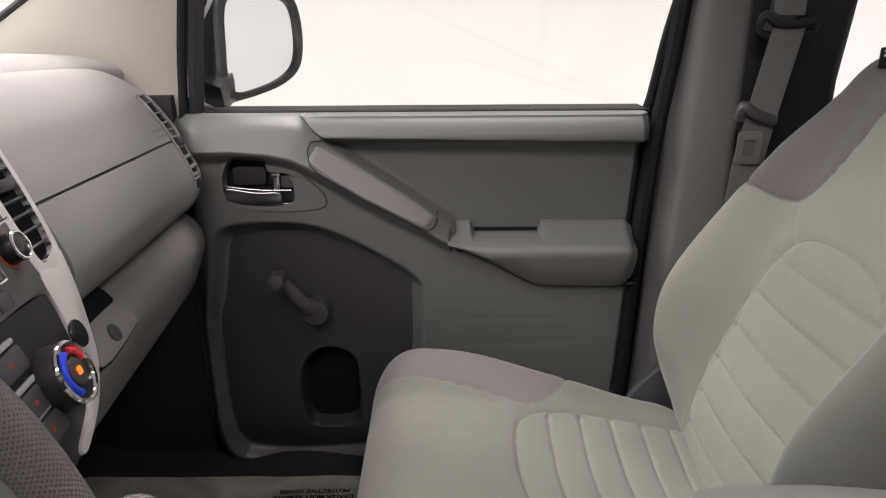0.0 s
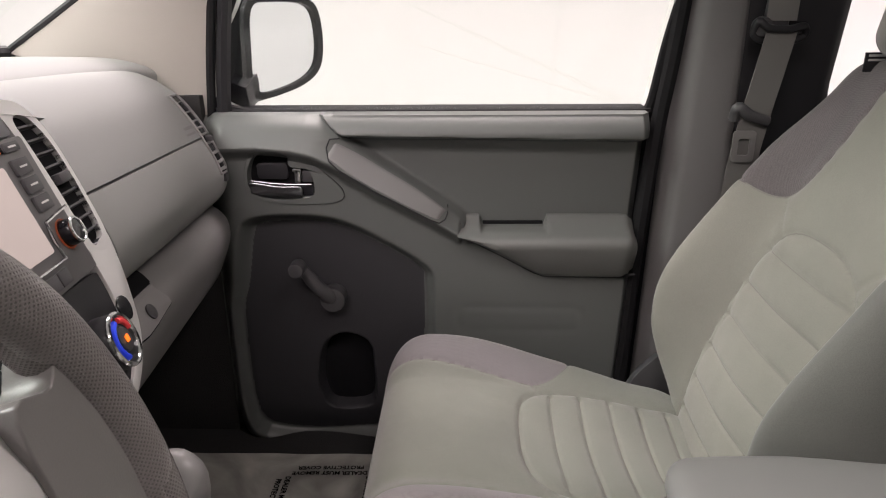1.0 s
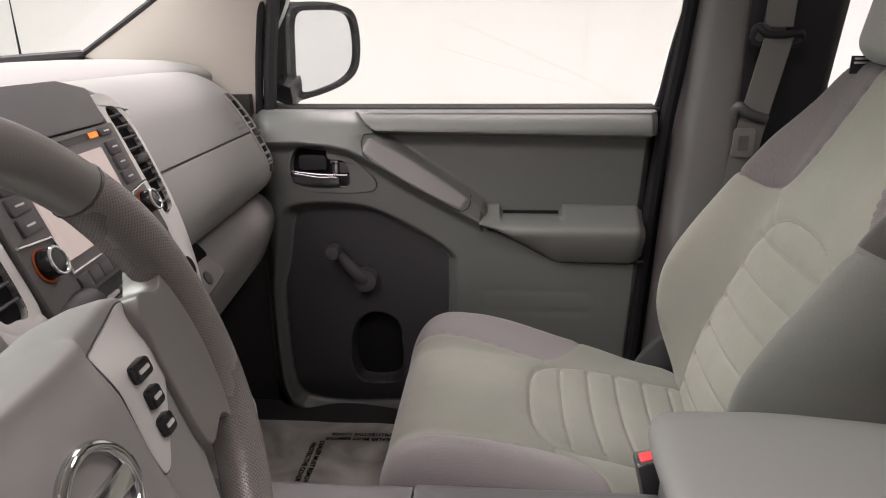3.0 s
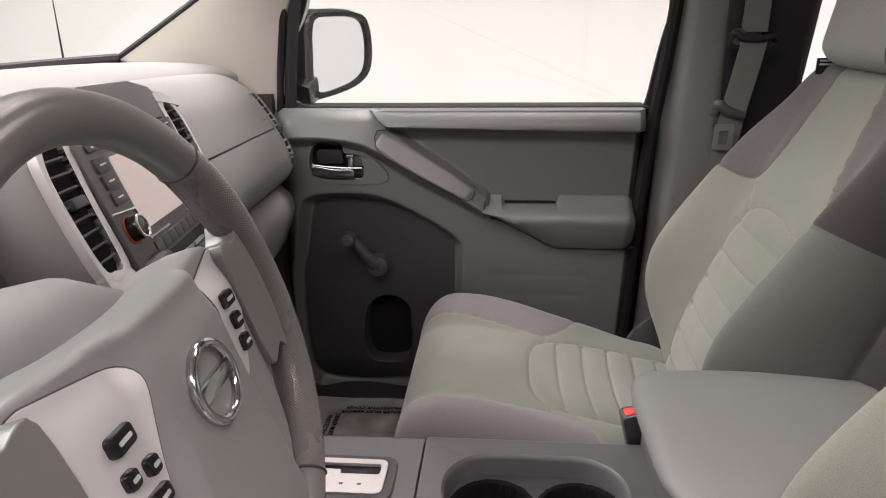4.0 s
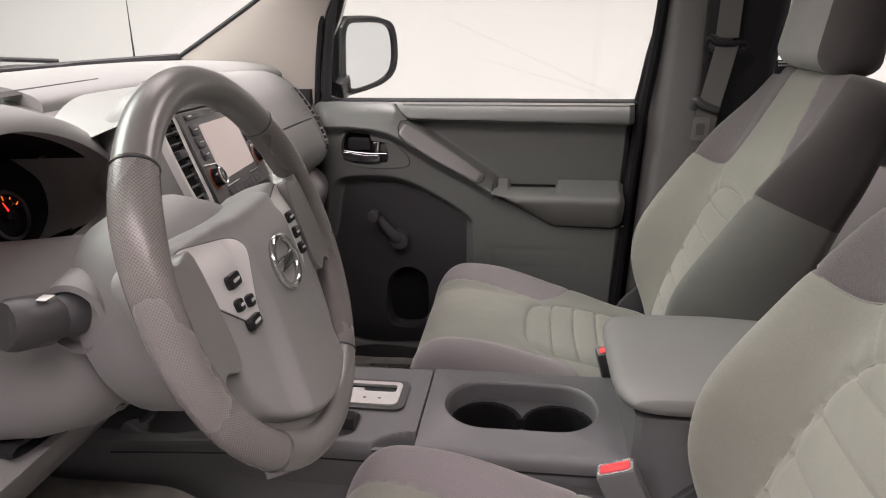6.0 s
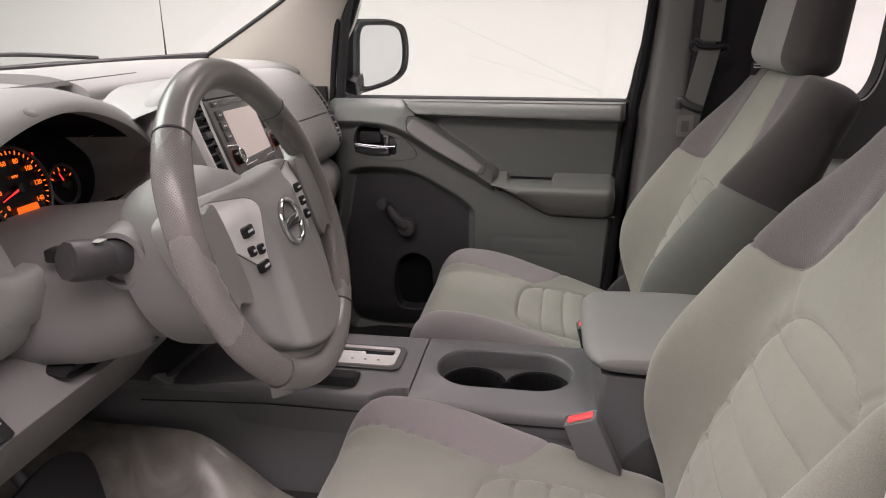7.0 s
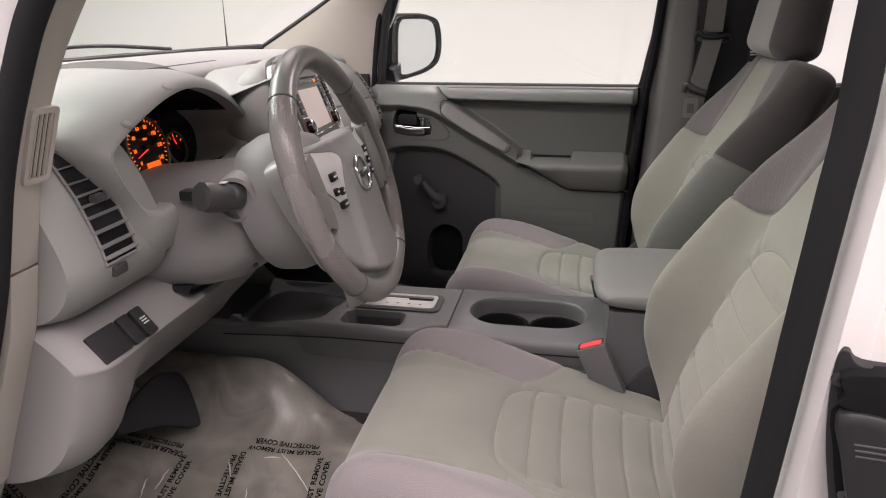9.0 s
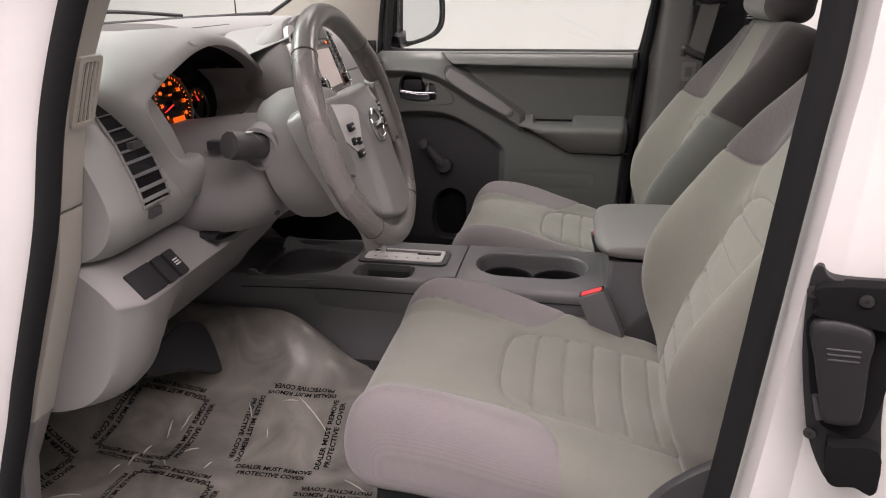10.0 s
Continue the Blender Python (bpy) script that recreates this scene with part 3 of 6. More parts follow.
part("armrest_gap", tube([(0.012, 0.7035, 1.142), (0.083, 0.7035, 1.1065), (0.150, 0.7035, 1.070), (0.168, 0.7035, 1.064), (0.30, 0.7035, 1.062), (0.330, 0.7045, 1.066)], 0.0026, 6), DARK, pdoor)
part("bezel_gap", tube([(x, 0.7035, z) for x, z in D_HAN], 0.0016, 6, True, up=(0, 1, 0)), DARK, pdoor)


def bar_point(x, across, lift):
    """A point on the pull bar's face; across runs from its lower (0) to its upper edge (1)."""
    lower, upper = bar_edges(x)
    z = lower + (upper - lower) * across
    return (x, 0.755 - float(door_depth(np.array([[x]]), np.array([[z]]))[0, 0]) - lift, z)


cover, cuts = [], list(np.linspace(-0.205, -0.012, 44))
for i, x in enumerate(cuts):
    tuck = min(1.0, 4 * i / 43, 4 * (43 - i) / 43)
    lean = [0.06 + 0.78 * j / 13 for j in range(14)]
    cover.append([bar_point(x + 0.016 * (a - 0.5), 0.5 + (a - 0.5) * (0.55 + 0.45 * tuck ** 0.4), (-0.003 if i in (0, 43) or j in (0, 13) else 0.0036)) for j, a in enumerate(lean)])
part("grab_cover", loft(cover, closed=False, caps=False), GRABM, pdoor, "soft grey cover on the pull bar", smooth=60)
part("cover_seam", tube([bar_point(x, a, 0.0012) for x, a in [(-0.190, 0.93), (-0.206, 0.75), (-0.211, 0.45), (-0.206, 0.12)] + [(x, 0.03) for x in np.linspace(-0.19, -0.035, 12)] + [(-0.020, 0.10), (-0.010, 0.35), (-0.006, 0.62), (-0.006, 0.9)]], 0.0013, 6, up=(0, 1, 0)), DARK, pdoor)
# Black sheet stands in for the shade behind the door lever.
part("recess_shade", prism(D_HOLE, 0.002, at_y(0.7235), 0), MATTEB, pdoor)
part("window_sweep", tube([(x, 0.772, 1.3475) for x in np.linspace(-0.39, 0.35, 8)], 0.006, 8), RUBBER, pdoor)
part("outer_sweep", box((-0.02, 0.822, 1.340), (0.78, 0.052, 0.022), 0.004), RUBBER, pdoor, "black rubber strip outside the glass")
# Black sheet put in as the shade between door end and pillar.
part("edge_gap_shade", prism([(0.30, 0.69), (0.350, 0.69), (0.372, 1.0), (0.395, 1.345), (0.325, 1.345)], 0.006, at_y(0.779), 0), MATTEB, pdoor)
part("handle_bezel", frame_ring(*matched(D_HAN, D_HOLE, 80), 0.006, at_y(0.706)), DOORM, pdoor)
# the lever, its upright lock tab and the tongue of the bezel above the tab
hb = prism(soft_poly([(-0.351, 1.239), (-0.30, 1.232), (-0.262, 1.231), (-0.261, 1.213), (-0.289, 1.209), (-0.344, 1.216), (-0.350, 1.226)], 4), 0.016, at_y(0.714), 0.005, 3)
DCHROME = material("dark_chrome", (0.24, 0.24, 0.25), 0.20, 1.0, grain_depth=0, vary=0.02)
lever = part("inner_handle", hb, DCHROME, pdoor, "shiny chrome inner door handle")
part("lever_edge", tube([(-0.350, 0.7055, 1.2395), (-0.315, 0.7035, 1.2355), (-0.285, 0.7030, 1.2335), (-0.243, 0.7035, 1.2335)], 0.0015, 8), DCHROME, lever)
tab = part("lock_tab", box((-0.266, 0.708, 1.248), (0.012, 0.018, 0.026), 0.004, 3), CHROME, pdoor, "upright chrome lock tab")
part("tab_top", box((-0.266, 0.701, 1.2595), (0.015, 0.010, 0.006), 0.002, 2), CHROME, tab)
part("lock_well", box((-0.250, 0.712, 1.247), (0.020, 0.012, 0.022), 0.004, 2), DARKG, pdoor)
part("lock_block", box((-0.250, 0.710, 1.222), (0.021, 0.014, 0.019), 0.004, 2), GLOSSB, pdoor)
part("lock_trim", tube([(-0.275, 0.704, 1.2105), (-0.247, 0.704, 1.2100), (-0.240, 0.704, 1.2145), (-0.2385, 0.704, 1.233)], 0.0014, 6), CHROME, pdoor)
part("bezel_edge", tube([(-0.282, 0.7025, 1.2885), (-0.268, 0.7020, 1.2855), (-0.250, 0.7020, 1.276), (-0.214, 0.7020, 1.2475), (-0.192, 0.7025, 1.223)], 0.0012, 6), CHROME, pdoor)
part("backing_plate", prism(rounded(-0.340, 1.240, -0.285, 1.270, 0.008, 3), 0.008, at_y(0.722), 0.002), DARK, pdoor)
crank = part("window_crank", tube(catmull([(-0.220, 0.722, 1.012), (-0.24, 0.704, 1.035), (-0.275, 0.70, 1.082)], 5), [0.017] * 4 + [0.013] * 4 + [0.011] * 3, 12, up=(0, 1, 0)), DARKG, pdoor, "dark grey folding window crank")
part("crank_hub", disc((-0.220, 0.735, 1.012), 0.023, 0.03, (0, -1, 0)), DARKG, pdoor)
part("crank_knob", disc((-0.275, 0.70, 1.084), 0.014, 0.034, (0, -1, 0), w=0.005), DARKG, crank)
wg = part("window_pane", prism(WIN, 0.004, at_y(0.80), 0), GLASS, pdoor, "clear side window glass")
wg.visible_shadow = False
part("window_seal", tube([(x, 0.782, z) for x, z in WIN], 0.009, 8, True, up=(0, 1, 0)), RUBBER, pdoor, "black rubber window seal")
part("division_bar", tube(catmull([(-0.408, 0.775, 1.335), (-0.392, 0.772, 1.48), (-0.36, 0.765, 1.62), (-0.27, 0.745, 1.76)], 6), 0.013, 8, up=(0, 1, 0)), DARK, pdoor)
part("frame_seal", tube(catmull([(-0.428, 0.768, 1.335), (-0.412, 0.764, 1.48), (-0.38, 0.757, 1.63), (-0.29, 0.735, 1.78)], 6), 0.008, 8, up=(0, 1, 0)), RUBBER, pdoor)
single("door_seal", tube(catmull([(0.375, 0.745, 1.80), (0.385, 0.742, 1.62), (0.372, 0.74, 1.45), (0.353, 0.738, 1.3), (0.335, 0.73, 1.1), (0.322, 0.72, 0.85), (0.31, 0.715, 0.70)], 6), 0.014, 8), RUBBER, "black rubber seal on the passenger door pillar", "door seal")

# outside mirror on the passenger door
mir = thing("door_mirror", (-0.36, 0.86, 1.38), "black outside rear-view mirror with pale glass", "mirror")
ml = basis((-0.335, 0.95, 1.455), (0.60, 0.80, 0.0), (0.0, 0.03, 1))
mout = soft_poly([(1.07 * x, 1.04 * y) for x, y in [(-0.086, -0.088), (0.0, -0.086), (0.066, -0.060), (0.088, -0.015), (0.084, 0.055), (0.055, 0.082), (-0.03, 0.086), (-0.080, 0.076), (-0.092, 0.0)]], 6)
shell = loft([[ml @ Vector((x * k, y * k, z)) for x, y in mout] for k, z in ((1.0, 0.0), (1.08, -0.02), (0.98, -0.07), (0.8, -0.10), (0.4, -0.12))])
part("housing", shell, MATTEB, mir)
o5, i5 = matched(mout, [(x * 0.86, y * 0.88) for x, y in mout], 64)
part("rim", frame_ring(o5, i5, 0.012, ml), GLOSSB, mir)
MIRG = material("mirror_glass", (0.9, 0.9, 0.92), 0.02, 1.0, grain_depth=0, vary=0.01)
part("mirror_glass", prism([(x * 0.87, y * 0.89) for x, y in mout], 0.003, ml @ Matrix.Translation((0, 0, 0.002)), 0), MIRG, mir)
part("mirror_foot", loft([[(-0.41, 0.83, 1.345), (-0.375, 0.83, 1.345), (-0.38, 0.83, 1.385), (-0.41, 0.83, 1.395)], [(-0.41, 0.93, 1.365), (-0.37, 0.93, 1.365), (-0.37, 0.93, 1.42), (-0.41, 0.93, 1.43)]]), GLOSSB, mir)

# middle pillar on the passenger side, seat belt
pil = [[(0.375, 0.79, z), (0.372 + 0.045 * (z - 1.33), 0.755, z), (0.40 + 0.05 * (z - 1.33), 0.715, z), (0.47, 0.705, z), (0.48, 0.72, z), (0.48, 0.79, z)] for z in (0.70, 1.0, 1.33, 1.6, 1.88)]
single("pillar", bevel(loft(pil), 0.01), PILLG, "grey plastic middle pillar trim", "pillar trim", kind="structure")
pib = [[(0.472, 0.79, z), (0.472, 0.716, z), (0.50, 0.712, z), (0.612 + 0.10 * max(0, z - 1.40), 0.712, z), (0.632 + 0.10 * max(0, z - 1.40), 0.73, z), (0.632 + 0.10 * max(0, z - 1.40), 0.79, z)] for z in (0.70, 1.0, 1.40, 1.6, 1.88)]
single("pillar_cover", bevel(loft(pib), 0.006), DARK, "black pillar cover behind the seat belt", "pillar trim", kind="structure")


# ---- seats ----
def spow(c, e):
    return math.copysign(abs(c) ** e, c)


def soft_body(n_s, n_r, centre, front, up, half_w, half_t, relief_fn, e_w=2.6, e_end=2.6, zone=None, s_end=(1, 1), edge=None):
    """A stuffed body. For s from 0 to 1: centre(s), half width, half thickness; front and up are unit vectors (or functions of s).
    relief_fn(s, y) pushes its front face; zone(s, y, side) names the cloth of each face."""
    vs, faces, mats = [], [], []
    bm = bmesh.new()
    lay = bm.verts.layers.float.new("panel_edge") if edge else None
    rows = []
    ss = [0.5 - 0.5 * math.cos(math.pi * (0.0 + i / n_s)) for i in range(n_s + 1)]
    ss = [0.35 * s + 0.65 * i / n_s for i, s in enumerate(ss)]
    for s in ss:
        lo = max(0.0, 1 - s / 0.16) if s_end[0] else 0
        hi = max(0.0, 1 - (1 - s) / 0.16) if s_end[1] else 0
        k = (max(0.0, 1 - max(lo, hi) ** e_end)) ** (1 / e_end)
        kt, kw = max(k, 0.02), 0.72 + 0.28 * k
        c, fr = centre(s), front(s)
        hw, ht = half_w(s) * kw, half_t(s) * kt
        row = []
        for j in range(n_r):
            a = 2 * math.pi * j / n_r
            y, t = hw * spow(math.cos(a), 2 / e_w), ht * spow(math.sin(a), 2 / e_w)
            d = relief_fn(s, y) * smooth(-0.1, 0.75, math.sin(a)) * k
            v = bm.verts.new(Vector(c) + Vector((0, y, 0)) + Vector(fr) * (t + d))
            if edge:
                v[lay] = edge(s, y)
            row.append((v, y, math.sin(a)))
        rows.append((s, row))
    for (s0, r0), (s1, r1) in zip(rows, rows[1:]):
        for j in range(n_r):
            q = (j + 1) % n_r
            f = bm.faces.new((r0[j][0], r0[q][0], r1[q][0], r1[j][0]))
            if zone:
                f.material_index = zone((s0 + s1) / 2, (r0[j][1] + r0[q][1]) / 2, (r0[j][2] + r0[q][2]) / 2)
    bm.faces.new([v[0] for v in rows[0][1]][::-1])
    bm.faces.new([v[0] for v in rows[-1][1]])
    return bm


def skin(s, y, centre, front, half_w, half_t, relief_fn, e_w, e_end, s_end):
    """A point on the front face of a stuffed body."""
    lo = max(0.0, 1 - s / 0.16) if s_end[0] else 0
    hi = max(0.0, 1 - (1 - s) / 0.16) if s_end[1] else 0
    k = (max(0.0, 1 - max(lo, hi) ** e_end)) ** (1 / e_end)
    hw, ht = half_w(s) * (0.72 + 0.28 * k), half_t(s) * max(k, 0.02)
    c = min(1.0, (abs(y) / hw) ** (e_w / 2))
    sn = math.sqrt(1 - c * c)
    return centre(s) + Vector((0, y, 0)) + Vector(front(s)) * (ht * sn ** (2 / e_w) + relief_fn(s, y) * smooth(-0.1, 0.75, sn) * k)


def groove(d, w=0.006, deep=0.005):
    """A stitched seam: a wide soft dip with a sharp crease in it."""
    return -0.45 * deep * math.exp(-(d / (2.2 * w)) ** 2) - 0.75 * deep * math.exp(-(d / (0.5 * w)) ** 2)


def poly_d(pts, x, y):
    best = 9
    for (ax, ay), (bx, by) in zip(pts, pts[1:]):
        ex, ey = bx - ax, by - ay
        t = min(1, max(0, ((x - ax) * ex + (y - ay) * ey) / (ex * ex + ey * ey + 1e-12)))
        best = min(best, math.hypot(x - ax - t * ex, y - ay - t * ey))
    return best


CU_X0, CU_X1 = -0.145, 0.385
CU_INS = [(p.x, p.y) for p in catmull([(0.40, 0.140), (0.24, 0.134), (0.14, 0.126), (0.094, 0.108), (0.074, 0.07), (0.069, 0.0), (0.074, -0.07), (0.094, -0.108), (0.14, -0.126), (0.24, -0.134), (0.40, -0.140)], 5)]
CU_RIBS = (0.122, 0.170, 0.218, 0.266, 0.312)
CU_DARK = [(p.x, p.y) for p in catmull([(-0.16, 0.165), (-0.08, 0.160), (0.02, 0.146), (0.09, 0.138), (0.125, 0.150), (0.155, 0.182), (0.17, 0.22), (0.175, 0.30)], 5)]


def dark_edge(x):
    """Half width at which the mesh cloth of the cushion begins."""
    for (ax, ay), (bx, by) in zip(CU_DARK, CU_DARK[1:]):
        if ax <= x <= bx:
            return ay + (by - ay) * (x - ax) / (bx - ax + 1e-9)
    return 9 if x > CU_DARK[-1][0] else 0.165


def cushion_relief(s, y):
    x = CU_X0 + (CU_X1 - CU_X0) * s
    a = abs(y)
    d = 0.048 * smooth(0.12, 0.215, a) * (1 - 0.80 * smooth(-0.02, 0.30, x)) - 0.012 * (1 - smooth(0.0, 0.13, a)) * smooth(0.0, 0.1, x)
    d += groove(poly_d(CU_DARK, x, a), 0.004, 0.004) + groove(poly_d([(0.10, 0.139), (0.10, 0.127)], x, a), 0.004, 0.004)
    e = poly_d(CU_INS, x, y)
    d += groove(e, 0.006, 0.007)
    inside = x > 0.074 and a < 0.108 + 0.12 * min(0.15, x - 0.074)
    if inside:
        for r in CU_RIBS:
            d += groove(x - r - 0.004 * (a / 0.13) ** 2, 0.006, 0.0055)
    return d


def cushion_zone(s, y, side):
    x = CU_X0 + (CU_X1 - CU_X0) * s
    a = abs(y)
    return 1 if side < -0.35 else 0


def cushion_edge(s, y):
    x = CU_X0 + (CU_X1 - CU_X0) * s
    d = poly_d(CU_DARK, x, abs(y))
    return d if abs(y) > dark_edge(x) and x < 0.175 else -d


BK = [(0.330, 0.885), (0.352, 0.98), (0.393, 1.09), (0.447, 1.235), (0.495, 1.34), (0.536, 1.43), (0.552, 1.467)]
BKC = [(p.x, p.z) for p in catmull([(x, 0, z) for x, z in BK], 10)]


def bk_at(s):
    f = s * (len(BKC) - 1)
    i = min(int(f), len(BKC) - 2)
    t = f - i
    return BKC[i][0] + (BKC[i + 1][0] - BKC[i][0]) * t, BKC[i][1] + (BKC[i + 1][1] - BKC[i][1]) * t


def bk_front(s):
    a, b = bk_at(max(0, s - 0.08)), bk_at(min(1, s + 0.08))
    t = Vector((b[0] - a[0], 0, b[1] - a[1])).normalized()
    return Vector((-t.z, 0, t.x))


def bk_w(s):
    pts = [(0, 0.215), (0.15, 0.235), (0.4, 0.252), (0.6, 0.240), (0.8, 0.218), (1, 0.196)]
    for (a, u), (b, v) in zip(pts, pts[1:]):
        if a <= s <= b:
            return u + (v - u) * smooth(a, b, s)
    return pts[-1][1]


def bk_t(s):
    return 0.064 - 0.006 * s


BK_INS = [(p.x, p.y) for p in catmull([(-0.02, 0.134), (0.16, 0.137), (0.30, 0.137), (0.39, 0.131), (0.455, 0.110), (0.490, 0.068), (0.500, 0.0), (0.490, -0.068), (0.455, -0.110), (0.39, -0.131), (0.30, -0.137), (0.16, -0.137), (-0.02, -0.134)], 5)]
BK_RIBS = [float(np.interp(z, [p[1] for p in BKC], np.linspace(0, 1, len(BKC)))) for z in (0.918, 0.972, 1.026, 1.080, 1.134, 1.188)]
BK_DARK = [(p.x, p.y) for p in catmull([(0.540, 0.30), (0.528, 0.215), (0.522, 0.17), (0.536, 0.140), (0.585, 0.112), (0.70, 0.090), (0.86, 0.072), (1.02, 0.06)], 5)]


def bk_dark(s):
    if s < 0.515:
        return 9
    best = 9
    for (as_, ay), (bs, by) in zip(BK_DARK, BK_DARK[1:]):
        if min(as_, bs) <= s <= max(as_, bs):
            best = min(best, max(ay, by) if abs(as_ - bs) < 1e-6 else ay + (by - ay) * (s - as_) / (bs - as_))
    return best


def back_relief(s, y):
    a = abs(y)
    L = 0.62
    bol = (0.062 + 0.048 * math.exp(-((s - 0.30) / 0.16) ** 2)) * smooth(0.125, 0.222, a) * smooth(-0.05, 0.22, s) * (1 - 0.85 * smooth(0.50, 0.92, s))
    d = bol + 0.008 * (1 - smooth(0, 0.13, a)) * math.exp(-((s - 0.28) / 0.2) ** 2)
    d += groove(poly_d([(u * L, v) for u, v in BK_INS], s * L, y), 0.005, 0.0055)
    d += groove(poly_d([(u * L, v) for u, v in BK_DARK], s * L, a), 0.004, 0.004)
    d += groove(poly_d([(0.47 * L, 0.10), (0.535 * L, 0.142)], s * L, a), 0.004, 0.003)
    if a < 0.128 and s < 0.46:
        for r in BK_RIBS:
            d += groove((s - r) * L, 0.005, 0.0045)
    return d


def back_zone(s, y, side):
    a = abs(y)
    if side < -0.55:
        return 1
    # Side shade put into the cloth, reaching further round where y is negative.
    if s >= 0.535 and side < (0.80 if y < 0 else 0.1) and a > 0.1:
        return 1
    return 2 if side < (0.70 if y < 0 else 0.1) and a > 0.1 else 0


def back_edge(s, y):
    d = poly_d([(u * 0.62, v) for u, v in BK_DARK], s * 0.62, abs(y))
    return d if s >= 0.515 and abs(y) > bk_dark(s) else -d


def build_seat(label):
    seat = thing("front_seat", (0, 0, 0.70), label, "car seat", "front bucket seats")
    cz = lambda s: 0.895 - 0.034 * smooth(0.15, 0.65, s) - 0.036 * smooth(0.55, 0.95, s)
    cush = soft_body(240, 300, lambda s: (CU_X0 + (CU_X1 - CU_X0) * s, 0, cz(s)), lambda s: (0, 0, 1), None,
                     lambda s: 0.247, lambda s: 0.074, cushion_relief, 3.4, 2.4, cushion_zone, (1, 1), cushion_edge)
    part("seat_cushion", cush, [CLOTH, BACKC], seat, smooth=60)
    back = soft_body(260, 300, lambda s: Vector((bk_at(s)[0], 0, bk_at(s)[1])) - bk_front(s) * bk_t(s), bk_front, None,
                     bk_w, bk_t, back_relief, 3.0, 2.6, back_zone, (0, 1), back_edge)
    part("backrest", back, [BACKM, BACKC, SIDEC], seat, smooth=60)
    bc = lambda s: Vector((bk_at(s)[0], 0, bk_at(s)[1])) - bk_front(s) * bk_t(s)
    bs = lambda s, y: skin(s, y, bc, bk_front, bk_w, bk_t, back_relief, 3.0, 2.6, (0, 1))
    cc = lambda s: Vector((CU_X0 + (CU_X1 - CU_X0) * s, 0, cz(s)))
    cs = lambda x, y: skin((x - CU_X0) / (CU_X1 - CU_X0), y, cc, lambda s: Vector((0, 0, 1)), lambda s: 0.247, lambda s: 0.074, cushion_relief, 3.4, 2.4, (1, 1))
    part("seam", tube([bs(u, v) for u, v in BK_INS if u > 0.05], 0.0013, 6), THREAD, seat)
    part("seam", tube([cs(u, v) for u, v in CU_INS if u < 0.33], 0.0013, 6), THREAD, seat)
    for r in BK_RIBS:
        lim = 0.125 if r < 0.40 else 0.106
        part("seam", tube([bs(r, y) for y in np.linspace(-lim, lim, 24)], 0.0009, 6), THREAD, seat)
    for r in CU_RIBS:
        part("seam", tube([cs(r + 0.004 * (y / 0.13) ** 2, y) for y in np.linspace(-0.120, 0.120, 24)], 0.0009, 6), THREAD, seat)
    for g in (-1, 1):
        part("seam", tube([bs(u, v * g) for u, v in BK_DARK if v < 0.20 and u < 0.93], 0.0012, 6), THREAD, seat)
        part("seam", tube([cs(u, v * g) for u, v in CU_DARK if -0.09 < u and v < 0.215], 0.0012, 6), THREAD, seat)
    # Dark cloth paints the shade on the headrest's sides.
    hr = soft_body(40, 60, lambda s: (0.568 + 0.03 * s, 0, 1.447 + 0.235 * s), lambda s: Vector((-0.985, 0, 0.17)), None,
                   lambda s: 0.138 - 0.015 * s, lambda s: 0.068 - 0.012 * s, lambda s, y: 0, 2.4, 2.2, lambda s, y, sd: 0 if sd > 0.72 else 1)
    part("headrest", hr, [CLOTH, BACKC], seat, smooth=60)
    for s in (-1, 1):
        part("headrest_post", tube([(0.592, 0.055 * s, 1.40), (0.595, 0.055 * s, 1.50)], 0.006, 10), CHROME, seat)
        part("hinge_cover", prism(soft_poly([(0.27, 0.83), (0.36, 0.83), (0.40, 0.90), (0.39, 0.97), (0.345, 0.955), (0.29, 0.90)], 4), 0.018, at_y(0.246 * s + 0.009), 0.005), DARKG, seat)
        part("seat_rail", box((0.10, 0.17 * s, 0.735), (0.50, 0.035, 0.05), 0.006), DARKG, seat)
    part("seat_base", box((0.12, 0, 0.79), (0.44, 0.42, 0.08), 0.02), DARK, seat)
    return seat


seat_d = build_seat("light grey-green cloth driver's bucket seat with mesh bolsters")
seat_p = copy_thing(seat_d, pose(0.034, 0.388, 0.70))
seat_d.matrix_basis = pose(0.010, -0.352, 0.70)
# The driver's side panels catch light, so they lose the painted shade.
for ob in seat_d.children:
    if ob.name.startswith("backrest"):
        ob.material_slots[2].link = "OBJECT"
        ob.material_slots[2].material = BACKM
tagged(seat_p, "light grey-green cloth passenger bucket seat with mesh bolsters")


# ---- steering wheel ----
WC = Vector((-0.1437, -0.3528, 1.330))
WM = basis(WC, (-0.0226, 0.9997, 0), (-0.3164, -0.0071, 0.9486))  # across, up in the rim's plane, towards the driver
WN = WM.to_3x3() @ Vector((0, 0, 1))


